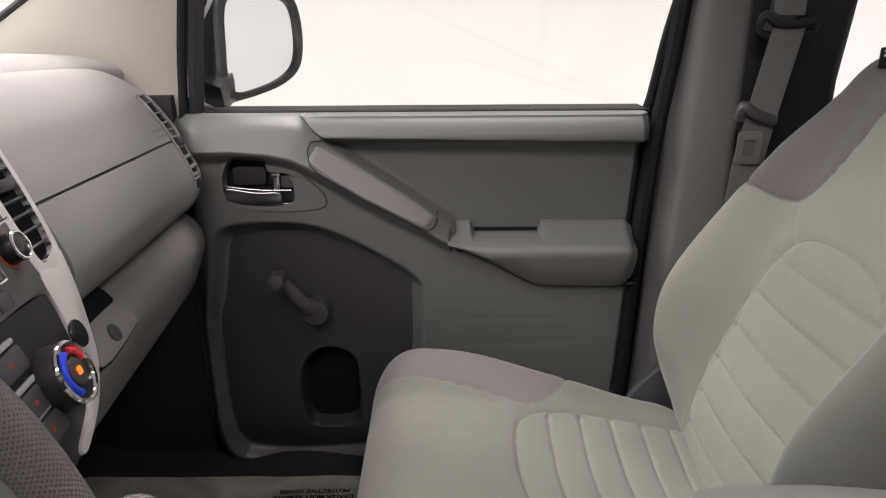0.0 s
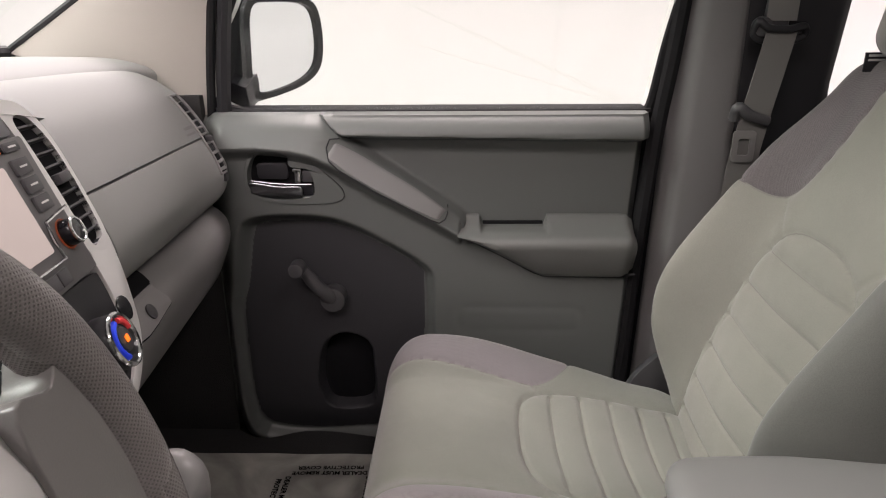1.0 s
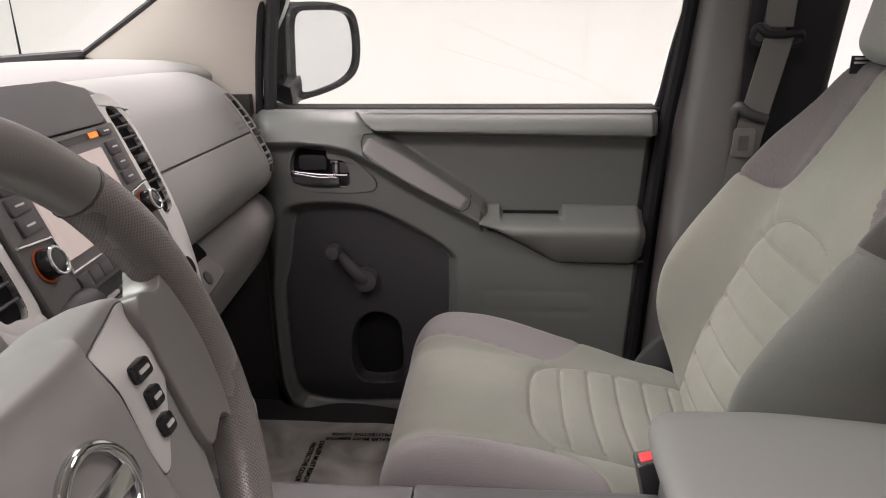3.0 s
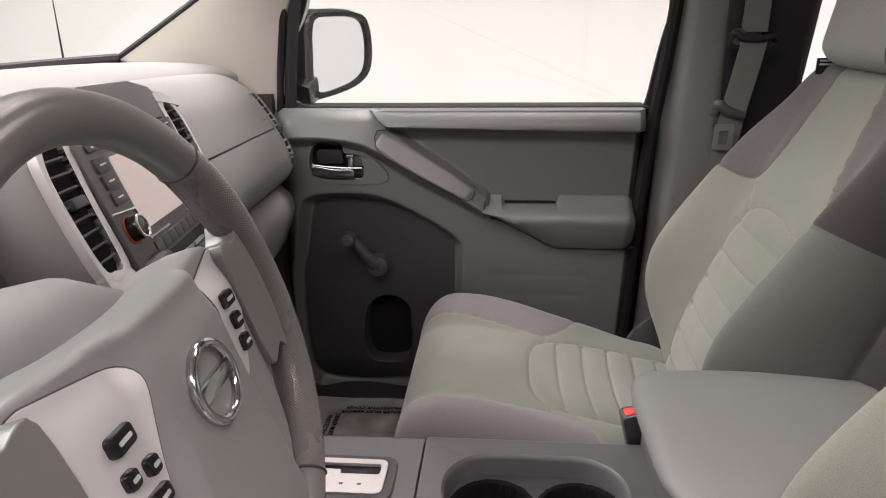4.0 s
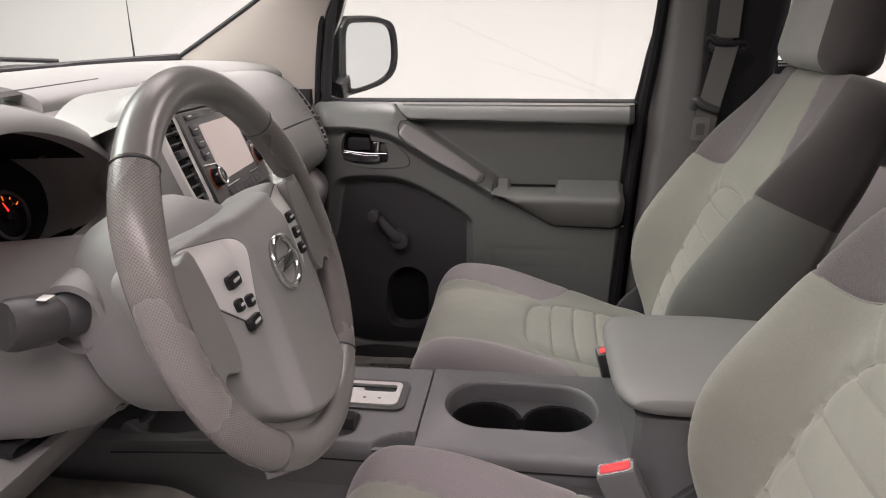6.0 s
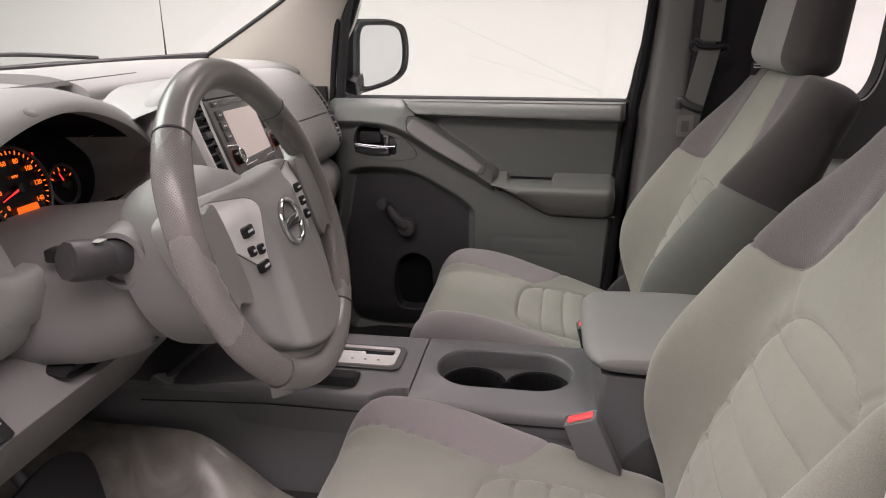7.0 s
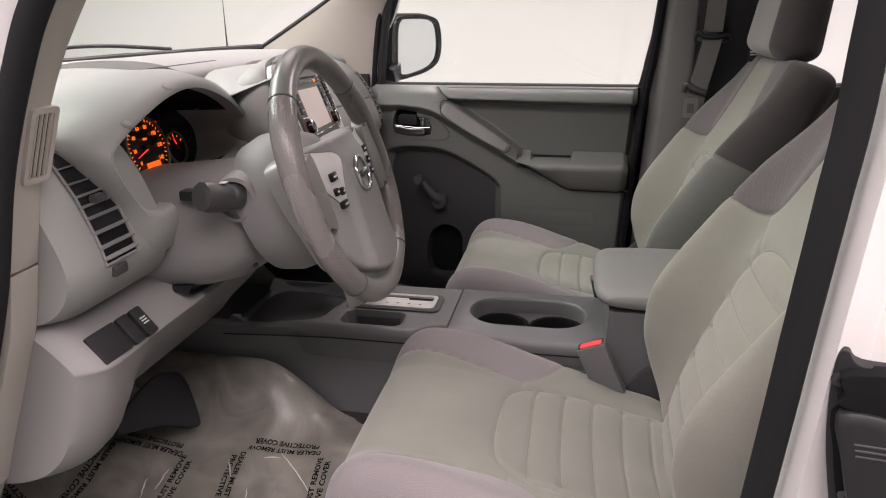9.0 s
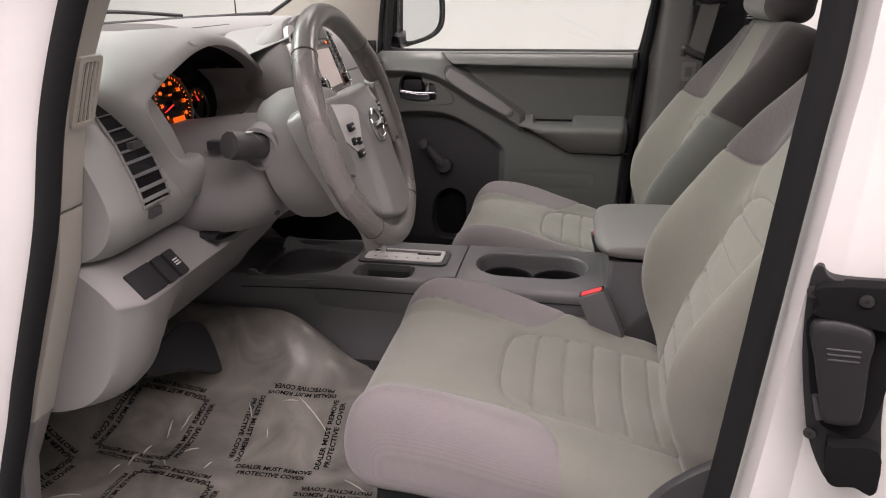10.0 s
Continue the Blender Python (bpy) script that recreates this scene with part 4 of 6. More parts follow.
def perforated(name, colour, rough, pitch):
    """Leather with close rows of small dark punched holes."""
    m = material(name, colour, rough, grain=900, grain_depth=0.25, vary=0.07)
    n, l = m.node_tree.nodes, m.node_tree.links
    b = n["Principled BSDF"]
    tc = n.new("ShaderNodeUVMap")
    tc.uv_map = "around"
    vo = n.new("ShaderNodeTexVoronoi")
    vo.voronoi_dimensions = "2D"
    vo.inputs["Scale"].default_value, vo.inputs["Randomness"].default_value = 1 / pitch, 0.08
    tilt = n.new("ShaderNodeMapping")
    tilt.inputs["Rotation"].default_value = (0, 0, radians(45))
    l.new(tc.outputs["UV"], tilt.inputs["Vector"])
    l.new(tilt.outputs["Vector"], vo.inputs["Vector"])
    rg = n.new("ShaderNodeMapRange")
    rg.inputs["From Min"].default_value, rg.inputs["From Max"].default_value = 0.22, 0.36
    l.new(vo.outputs["Distance"], rg.inputs["Value"])
    mx = n.new("ShaderNodeMix")
    mx.data_type = "RGBA"
    mx.inputs["A"].default_value = (*[0.72 * c for c in colour], 1)
    l.new(rg.outputs["Result"], mx.inputs["Factor"])
    l.new(b.inputs["Base Color"].links[0].from_socket, mx.inputs["B"])
    l.new(mx.outputs["Result"], b.inputs["Base Color"])
    bp = n.new("ShaderNodeBump")
    bp.inputs["Strength"].default_value, bp.inputs["Distance"].default_value = 0.8, 0.0012
    l.new(rg.outputs["Result"], bp.inputs["Height"])
    l.new(b.inputs["Normal"].links[0].from_socket, bp.inputs["Normal"])
    l.new(bp.outputs["Normal"], b.inputs["Normal"])
    return m


PERF = perforated("perforated_wheel_leather", (0.172, 0.161, 0.156), 0.27, 0.0019)
wheel = thing("steering_wheel", WC, "grey leather steering wheel with airbag and silver spoke buttons", "steering wheel")


RIM_R = 0.1710


def rim_arc(a0, a1, r, n=40):
    return [WM @ Vector((RIM_R * math.cos(radians(a)), RIM_R * math.sin(radians(a)), 0)) for a in np.linspace(a0, a1, n)]


def rim_radius(a):
    return 0.0165 + 0.0018 * math.exp(-((a - 150) / 14) ** 2) + 0.0018 * math.exp(-((a - 30) / 14) ** 2)


for k, (a0, a1, m) in enumerate(((44.5, 134.5, LEATHER), (135.5, 229, PERF), (230, 303.5, LEATHER), (304.5, 403.5, PERF))):
    rim_bm = tube(rim_arc(a0, a1, 0.0165), [rim_radius(a % 360) for a in np.linspace(a0, a1, 40)], 20, up=WN)
    uv = rim_bm.loops.layers.uv.new("around")
    rim_bm.verts.index_update()
    for f in rim_bm.faces:
        js = [v.index % 20 for v in f.verts]
        for lp in f.loops:
            i, j = divmod(lp.vert.index, 20)
            lp[uv].uv = (i / 39 * radians(a1 - a0) * RIM_R, (20 if j == 0 and 19 in js and len(js) == 4 else j) / 20 * 2 * math.pi * 0.0165)
    part("rim", rim_bm, m, wheel, "perforated grey leather rim" if m is PERF else "smooth grey leather rim")
for a in (44, 135, 229.5, 304):
    part("rim_seam", tube([WM @ Vector(((RIM_R + 0.0168 * math.cos(t)) * math.cos(radians(a)), (RIM_R + 0.0168 * math.cos(t)) * math.sin(radians(a)), 0.0168 * math.sin(t))) for t in np.linspace(0, 2 * math.pi, 20, endpoint=False)], 0.0012, 6, True, up=(0.3, 0.2, 0.9)), DARKG, wheel)
WP = WM @ Matrix.Translation((0.0, 0.0, -0.022))  # the hub parts lie a little deeper than the rim


def dome(x, y):
    """Height of the hub's skin over the rim's plane: bowed across, with a raised middle pad."""
    return 0.034 - 0.75 * x * x + 0.011 * (1 - smooth(0.044, 0.062, abs(x) - 0.10 * max(0.0, -y - 0.02))) - 0.10 * min(0, y + 0.05) ** 2 - 0.006 * smooth(0.02, 0.05, y)


def hub_skin(poly, steps, lift=0.0):
    cx, cy = sum(p[0] for p in poly) / len(poly), sum(p[1] for p in poly) / len(poly)
    rings = []
    for k, dz in steps:
        pts = [(cx + (x - cx) * k, cy + (y - cy) * k) for x, y in poly]
        rings.append([WP @ Vector((x, y, dome(x, y) + dz + lift)) for x, y in pts])
    return loft(rings)


PAD_R = [(0.0, 0.057), (0.06, 0.058), (0.105, 0.059), (0.130, 0.050), (0.138, 0.024), (0.133, -0.010), (0.122, -0.042), (0.111, -0.075), (0.099, -0.104), (0.070, -0.127), (0.035, -0.142)]
pad = soft_poly(PAD_R + [(0.0, -0.147)] + [(-x, y) for x, y in PAD_R[:0:-1]], 8)
part("airbag_pad", hub_skin(pad, [(0.97, -0.05), (1.0, -0.03), (1.0, -0.012), (0.992, -0.005), (0.975, -0.0015), (0.95, 0.0)] + [(k, 0.0) for k in np.linspace(0.92, 0.03, 30)]), PADM, wheel, smooth=60)
part("hub_back", loft([[WP @ Vector((r * math.cos(a), r * math.sin(a) - 0.012, z)) for a in np.linspace(0, 2 * math.pi, 40, endpoint=False)] for r, z in ((0.080, -0.118), (0.096, -0.108), (0.103, -0.080), (0.100, -0.045), (0.085, -0.015), (0.06, 0.0))]), DASH_LOW, wheel)
em = WP @ Matrix.Translation((0.0, -0.004, 0.0448)) @ Matrix.Diagonal((0.9, 0.9, 1, 1))
part("emblem", tube([em @ Vector((0.027 * math.cos(a), 0.027 * math.sin(a), 0.002)) for a in np.linspace(0, 2 * math.pi, 40, endpoint=False)], 0.0035, 10, True, up=WN), CHROME, wheel, "chrome ring emblem with a cross bar")
part("emblem_bar", prism(rounded(-0.031, -0.0065, 0.031, 0.0065, 0.002, 3), 0.004, em, 0.001), CHROME, wheel)
for s in (-1, 1):
    sp = prism(soft_poly([(0.112 * s, 0.046), (0.138 * s, 0.048), (0.156 * s, 0.062), (0.168 * s, 0.030), (0.168 * s, -0.02), (0.157 * s, -0.060), (0.140 * s, -0.044), (0.112 * s, -0.046)], 5), 0.026, WP @ Matrix.Translation((0, 0, 0.004)), 0.010, 4)
    part("spoke", sp, LEATHER, wheel)
    pts = resample(rounded(0, 0, 1, 1, 0.16, 6), 80)
    tl, tr_, br, bl = Vector((-0.117, 0.055)), Vector((-0.047, 0.041)), Vector((-0.062, -0.041)), Vector((-0.131, 0.022))
    quad = [(-s * q.x, q.y) for q in ((bl.lerp(br, u)).lerp(tl.lerp(tr_, u), v) for u, v in pts)]
    plate = part("switch_plate", hub_skin(quad, [(1.0, -0.006), (1.0, 0.0006), (0.985, 0.0016)] + [(k, 0.0016) for k in np.linspace(0.95, 0.05, 12)]), SILVER, wheel, "satin silver spoke plate")
    part("plate_gap", tube([WP @ Vector((x, y, dome(x, y) + 0.0002)) for x, y in quad], 0.0008, 6, True, up=WN), DARKG, wheel)
    if s < 0:
        spots = ((-0.077, 0.011, 0.020, 0.012), (-0.083, -0.009, 0.010, 0.011), (-0.067, -0.012, 0.010, 0.011), (-0.073, -0.029, 0.020, 0.011))
    else:
        spots = ((0.084, 0.020, 0.018, 0.011), (0.084, 0.003, 0.013, 0.012), (0.082, -0.014, 0.013, 0.012))
    for x, y, w, h in spots:
        bt = part("button", prism(rounded(x - w / 2, y - h / 2, x + w / 2, y + h / 2, 0.003, 3), 0.007, WP @ Matrix.Translation((0, 0, dome(x, y) - 0.001)), 0.002), GLOSSB, plate, "black steering wheel button")
        part("button_mark", prism(rounded(x - w * 0.28, y - 0.0012, x + w * 0.28, y + 0.0012, 0.0006, 2), 0.0006, WP @ Matrix.Translation((0, 0, dome(x, y) + 0.0060)), 0), SILVER, plate)
ls = loft([[WP @ Vector((x * w, y, z)) for x, z in ((-1, -0.012), (-0.96, 0.010), (-0.6, 0.022 + k), (0, 0.026 + k), (0.6, 0.022 + k), (0.96, 0.010), (1, -0.012))] for y, w, k in ((-0.100, 0.098, 0.004), (-0.122, 0.090, 0.004), (-0.142, 0.080, 0.004), (-0.156, 0.082, 0.002), (-0.170, 0.086, 0.0))])
part("lower_spoke", ls, LEATHER, wheel, smooth=60)

# ---- dashboard ----
dash = thing("dashboard", (-0.6, 0, 1.2), "grey moulded plastic dashboard with rounded pods", "dashboard", kind="structure")


def prof(pts, dx=0, n=6):
    return [(p.x + dx, p.z) for p in catmull([(x, 0, z) for x, z in pts], n, True)]


top = [(-1.0, 1.415), (-0.86, 1.447), (-0.72, 1.452), (-0.60, 1.440), (-0.53, 1.405), (-0.50, 1.34), (-0.50, 1.20), (-0.58, 1.10), (-0.70, 1.05), (-1.0, 1.05)]
part("dash_top", loft([[(x + 0.10 * (abs(y) / 0.78) ** 2 * smooth(-0.5, -0.9, x), y, z - 0.012 * (abs(y) / 0.78) ** 2) for x, z in prof(top)] for y in np.linspace(-0.645, 0.775, 26)]), DASH, dash)
# raised deck on the passenger side, behind the pod
deck = [(-0.92, 1.43), (-0.80, 1.462), (-0.66, 1.466), (-0.58, 1.452), (-0.56, 1.43), (-0.60, 1.40), (-0.90, 1.40)]
part("upper_deck", loft([[(x + 0.06 * u ** 3, -0.05 + 0.78 * u, z - 0.018 * u ** 4) for x, z in prof(deck)] for u in np.linspace(0, 1, 12)]), DASH, dash)
slit = [(-0.62, 1.4535), (-0.595, 1.4575), (-0.585, 1.4515)]
part("demist_slot", loft([[(x, y, z) for x, z in slit] for y in (-0.22, 0.14)]), DARK, dash)

POD = catmull([(-0.66, 0, 1.395), (-0.585, 0, 1.428), (-0.515, 0, 1.428), (-0.455, 0, 1.395), (-0.422, 0, 1.355), (-0.405, 0, 1.325), (-0.386, 0, 1.285), (-0.380, 0, 1.255), (-0.392, 0, 1.222), (-0.43, 0, 1.198), (-0.50, 0, 1.19)], 8)
SPLIT = 40


def pod_at(i, y, side=1, out=0.0):
    """A point of the pods' skin: i along the profile, y across; the outer end is rounded."""
    f = max(0, min(len(POD) - 1.001, i))
    p = POD[int(f)].lerp(POD[int(f) + 1], f - int(f))
    yy = y if side > 0 else 0.02 - (y - 0.02)
    k = 1.0
    end = 0.655 if side > 0 else 0.645
    if yy > end:
        u = min(1, (yy - end) / (0.10 if side > 0 else 0.075))
        k = 1 - 0.36 * (1 - math.sqrt(max(0, 1 - u * u)))
    c = Vector((-0.55, 0, 1.29))
    q = c + (p - c) * k
    q += (p - c).normalized() * out
    if side > 0:
        q.x += 0.034 * (0.70 - yy) / 0.46
        q.z += 0.020 * (0.70 - yy) / 0.46
    else:
        q.x += 0.012 + 0.115 * max(0.0, q.z - 1.23)
    return Vector((q.x, y, q.z))


ys = list(np.linspace(0.212, 0.64, 12)) + [0.66, 0.68, 0.70, 0.715, 0.73, 0.742, 0.750, 0.755]


def pod_half(i0, i1, ys, side, back):
    rings = []
    for y in ys:
        r = [pod_at(i, y, side) for i in np.linspace(i0, i1, 40)]
        rings.append(r + [Vector((bx, y, bz)) for bx, bz in back])
    return loft(rings)


part("pod_upper", pod_half(0, SPLIT - 0.35, ys, 1, [(-0.50, 1.335), (-0.66, 1.34)]), DASH, dash)
part("pod_lower", pod_half(SPLIT + 0.35, 79.9, ys, 1, [(-0.58, 1.20), (-0.58, 1.325)]), DASH, dash)


LOUV = material("grey_louvre_plastic", (0.13, 0.13, 0.128), 0.45, grain=1500)


def pod_vent(y0, y1, i0, i1, side, n=9):
    v = part("air_vent", loft([[pod_at(i, y, side, 0.0012) for y in np.linspace(y0, y1, 4)] for i in np.linspace(i0, i1, 24)], closed=False), GLOSSB, dash, "black side air vent")
    loop = [pod_at(i0, y, side, 0.002) for y in np.linspace(y0, y1, 5)] + [pod_at(i, y1, side, 0.002) for i in np.linspace(i0, i1, 14)[1:]] + [pod_at(i1, y, side, 0.002) for y in np.linspace(y1, y0, 5)[1:]] + [pod_at(i, y0, side, 0.002) for i in np.linspace(i1, i0, 14)[1:-1]]
    part("vent_frame", tube(loop, 0.0020, 8, True, up=(0.8, 0, 0.6)), DASH_LOW, v)
    for k in range(n):
        i = i0 + (i1 - i0) * (k + 0.7) / (n + 0.4)
        a, b = pod_at(i, y0 + 0.002, side, 0.002), pod_at(i, y1 - 0.002, side, 0.002)
        d = (pod_at(i, (y0 + y1) / 2, side, 0.01) - pod_at(i, (y0 + y1) / 2, side, 0.0)).normalized()
        part("louvre", loft([[p - d * 0.002 + Vector((0, 0, 0.0020)), p + d * 0.0035 + Vector((0, 0, -0.0008)), p + d * 0.0035 + Vector((0, 0, -0.0020)), p - d * 0.002 + Vector((0, 0, 0.0006))] for p in (a, b)]), LOUV, v)
    i = i0 + (i1 - i0) * 0.56
    m = pod_at(i, (y0 + y1) / 2, side, 0.006)
    part("vent_tab", box(m, (0.012, abs(y1 - y0) * 0.35, 0.010), 0.003), DARKG, v)
    j = i1 + (i1 - i0) * 0.09
    ym = (y0 + y1) / 2 + 0.006 * side
    part("vent_wheel", box(pod_at(j, ym, side, 0.0), (0.010, abs(y1 - y0) * 0.42, 0.013), 0.002), DARKG, v)


pod_vent(0.634, 0.667, 25, 53, 1, 9)
for y0, y1, z0, z1 in ((0.585, 0.60, 1.352, 1.356), (0.58, 0.60, 1.344, 1.347)):
    part("airbag_mark", loft([[pod_at(34 + (1.356 - z) * 300, y, 1, 0.0006) for y in (y0, 0.625)] for z in (z0, z1)], closed=False), DASH_LOW, dash)

# lower pad with the glove box handle
padp = [(-0.60, 1.215), (-0.46, 1.218), (-0.405, 1.195), (-0.385, 1.165), (-0.395, 1.12), (-0.43, 1.055), (-0.50, 1.01), (-0.62, 1.0)]
part("lower_pad", loft([[(x + 0.045 * (0.69 - y) / 0.5 - 0.10 * max(0, (y - 0.67) / 0.04) ** 2 * 0.25, y, z + 0.012 * (0.69 - y) / 0.5) for x, z in prof(padp)] for y in (0.15, 0.25, 0.35, 0.45, 0.55, 0.64, 0.67, 0.69, 0.705)]), DASH_LOW, dash)
gm = basis((-0.357, 0.292, 1.188), (-0.09, 0.996, 0.0), (-0.5, 0.0, 0.866))
gl = soft_poly([(-0.070, 0.018), (0.018, 0.019), (0.026, 0.012), (0.038, -0.006), (0.038, -0.014), (0.028, -0.018), (-0.070, -0.018)], 4)
part("handle_gap", prism([(x * 1.05 + 0.0005, y * 1.09) for x, y in gl], 0.012, gm @ Matrix.Translation((0, 0, -0.0105)), 0), MATTEB, dash)
part("glove_handle", prism(gl, 0.012, gm @ Matrix.Translation((0, 0, -0.008)), 0.002), DASH_LOW, dash, "pale grey glove box latch")
# No hollow here: a black plate paints the shade above the latch.
part("recess_shade", prism(soft_poly([(-0.070, 0.017), (0.020, 0.019), (0.028, 0.026), (0.022, 0.040), (0.006, 0.048), (-0.070, 0.034)], 4), 0.014, gm @ Matrix.Translation((0, 0, -0.011)), 0.001), MATTEB, dash)
part("lock", disc(gm @ Vector((-0.017, -0.004, 0.0035)), 0.010, 0.003, gm.to_3x3() @ Vector((0, 0, 1))), DARKG, dash)

# instrument hood and cluster
ARCH = soft_poly([(-0.522, 1.318), (-0.546, 1.352), (-0.554, 1.386), (-0.530, 1.402), (-0.485, 1.420), (-0.42, 1.440), (-0.36, 1.448), (-0.31, 1.441), (-0.254, 1.420), (-0.213, 1.392), (-0.190, 1.362), (-0.222, 1.338), (-0.32, 1.320), (-0.42, 1.308), (-0.48, 1.302)], 6)
HOOD = soft_poly([(-0.535, 1.27), (-0.545, 1.32), (-0.572, 1.375), (-0.578, 1.405), (-0.535, 1.434), (-0.45, 1.458), (-0.36, 1.474), (-0.28, 1.466), (-0.21, 1.438), (-0.168, 1.395), (-0.155, 1.34), (-0.16, 1.25), (-0.36, 1.22), (-0.50, 1.225)], 6)
oh, ia = matched(HOOD, ARCH, 120)
mid = lambda t: [(a[0] + (b[0] - a[0]) * t, a[1] + (b[1] - a[1]) * t) for a, b in zip(oh, ia)]
lean = lambda y, z: 0.28 * (1.46 - z) * (z > 0)
hood = [[(-0.68, y * 1.0 - 0.02 * 0, z - 0.03) for y, z in oh], [(-0.52, y, z - 0.004) for y, z in oh], [(-0.43 + 0.10 * (1.46 - z), y, z) for y, z in oh], [(-0.388 + 0.12 * (1.46 - z), y, z) for y, z in mid(0.30)], [(-0.372 + 0.12 * (1.46 - z), y, z) for y, z in mid(0.72)], [(-0.372 + 0.10 * (1.46 - z), y, z) for y, z in mid(0.94)], [(-0.380 + 0.10 * (1.46 - z), y, z) for y, z in ia], [(-0.395 + 0.08 * (1.46 - z), y, z) for y, z in ia]]
part("instrument_hood", loft(hood, caps=False), DASH, dash, smooth=60)
back = lambda y, z: (-0.355 + (y + 0.355) * 0.92, 1.37 + (z - 1.37) * (0.96 if z > 1.37 else 1.75))
well = [[(-0.393 + 0.08 * (1.46 - z), y, z) for y, z in ia]]
for t in (0.35, 0.7, 1.0):
    well.append([((-0.393 + 0.08 * (1.46 - z)) * (1 - t) + (-0.466 + 0.22 * (1.365 - back(y, z)[1])) * t, y + (back(y, z)[0] - y) * t, z + (back(y, z)[1] - z) * t) for y, z in ia])
wb = loft(well, caps=False)
wb.faces.index_update()
# Hood shade painted black; the lit right wall gets the paler dash grey.
for f in wb.faces:
    c = f.calc_center_median()
    f.material_index = 1 if c.y > -0.243 and c.z < 1.40 else 0
part("cluster_well", wb, [MATTEB, DASH], dash)
FACE_RING = [back(y, z) for y, z in ia]
for y, z in ((-0.493, 1.425), (-0.381, 1.457), (-0.285, 1.456)):
    part("screw_cover", disc((-0.402 + (0.012 if y < -0.45 else 0), y, z - 0.004), 0.0065, 0.004, (0.65, 0, 0.76)), DASH_LOW, dash)
cl = basis((-0.462, -0.390, 1.365), (0, 1, 0), (-0.22, 0, 0.97))
cluster = thing("instrument_cluster", (-0.49, -0.355, 1.33), "black instrument cluster with glowing orange dials", "instrument cluster")
part("face", prism([(y + 0.390, (z - 1.365) * 1.03) for y, z in FACE_RING], 0.004, cl @ Matrix.Translation((0, 0, -0.006)), 0), GLOSSB, cluster)
ORANGE = glowing("orange_dial_light", (1.0, 0.16, 0.012), 1.6)
ORANGE2 = glowing("orange_display_light", (1.0, 0.13, 0.008), 1.1)
REDL = glowing("red_needle_light", (1.0, 0.03, 0.03), 1.6)
DIM = glowing("dim_orange_light", (1.0, 0.16, 0.02), 0.08)
SMOKE = material("smoked_lens", (0.02, 0.02, 0.022), 0.12, grain_depth=0)


def writing(text, size, m, mat, parent, name="lettering", depth=0.0002, bold=0.0):
    cu = bpy.data.curves.new(name, "FONT")
    cu.body, cu.size, cu.align_x, cu.align_y, cu.extrude, cu.resolution_u, cu.offset = text, size, "CENTER", "CENTER", depth, 2, bold
    tmp = bpy.data.objects.new("tmp", cu)
    me = bpy.data.meshes.new_from_object(tmp)
    bpy.data.objects.remove(tmp)
    bpy.data.curves.remove(cu)
    me.transform(m)
    me.materials.clear()
    me.materials.append(mat)
    ob = new(name, me)
    ob.parent = parent
    ob.matrix_parent_inverse = parent.matrix_world.inverted()
    return ob


def dial(cx, cy, r, a0, a1, labels, n_tick, needle, size=0.0085):
    base = cl @ Matrix.Translation((cx, cy, 0))
    d = part("dial", tube([base @ Vector(((r + 0.006) * math.cos(a), (r + 0.006) * math.sin(a), 0.002)) for a in np.linspace(0, 2 * math.pi, 48, endpoint=False)], 0.002, 8, True, up=cl.to_3x3() @ Vector((0, 0, 1))), DARKG, cluster)
    tick = None
    for k in range(n_tick + 1):
        a = radians(a0 + (a1 - a0) * k / n_tick)
        ln = 0.005 if k % 2 == 0 else 0.003
        tick = prism(rounded(-ln / 2, -0.0006, ln / 2, 0.0006, 0.0003, 1), 0.0004, base @ Matrix.Rotation(a, 4, "Z") @ Matrix.Translation((r, 0, 0.001)), 0, bm=tick)
    part("dial_ticks", tick, ORANGE, d)
    for k, s in enumerate(labels):
        a = radians(a0 + (a1 - a0) * k / (len(labels) - 1))
        if s:
            writing(s, size, base @ Matrix.Translation((0.74 * r * math.cos(a), 0.76 * r * math.sin(a), 0.001)), ORANGE, d)
    a = radians(needle)
    part("needle", prism([(0.004, -0.0011), (r * 0.82, -0.0004), (r * 0.82, 0.0004), (0.004, 0.0011)], 0.0008, base @ Matrix.Rotation(a, 4, "Z") @ Matrix.Translation((0, 0, 0.004)), 0), REDL, d)
    part("needle_cap", disc(base @ Vector((0, 0, 0.001)), 0.006, 0.005, cl.to_3x3() @ Vector((0, 0, 1))), SMOKE, d)


dial(0.045, -0.008, 0.043, 215, -35, ["0", "20", "40", "60", "80", "100", "120", "140"], 28, 196)
dial(-0.070, -0.014, 0.040, 215, -35, ["0", "1", "2", "3", "4", "5", "6", "7", "8"], 16, 214)
dial(0.118, -0.020, 0.020, 150, 30, ["", "", ""], 4, 110)
writing("MPH", 0.005, cl @ Matrix.Translation((0.045, 0.006, 0.001)), ORANGE, cluster)
part("odometer_display", prism(rounded(0.028, -0.054, 0.062, -0.029, 0.002, 2), 0.001, cl @ Matrix.Translation((0, 0, 0.002)), 0), ORANGE2, cluster, "glowing orange display")
for x, y in ((0.006, 0.018), (0.083, 0.026), (-0.02, -0.02)):
    part("warning_lamp", prism(rounded(x - 0.003, y - 0.0025, x + 0.003, y + 0.0025, 0.001, 2), 0.0006, cl @ Matrix.Translation((0, 0, 0.001)), 0), REDL, cluster)

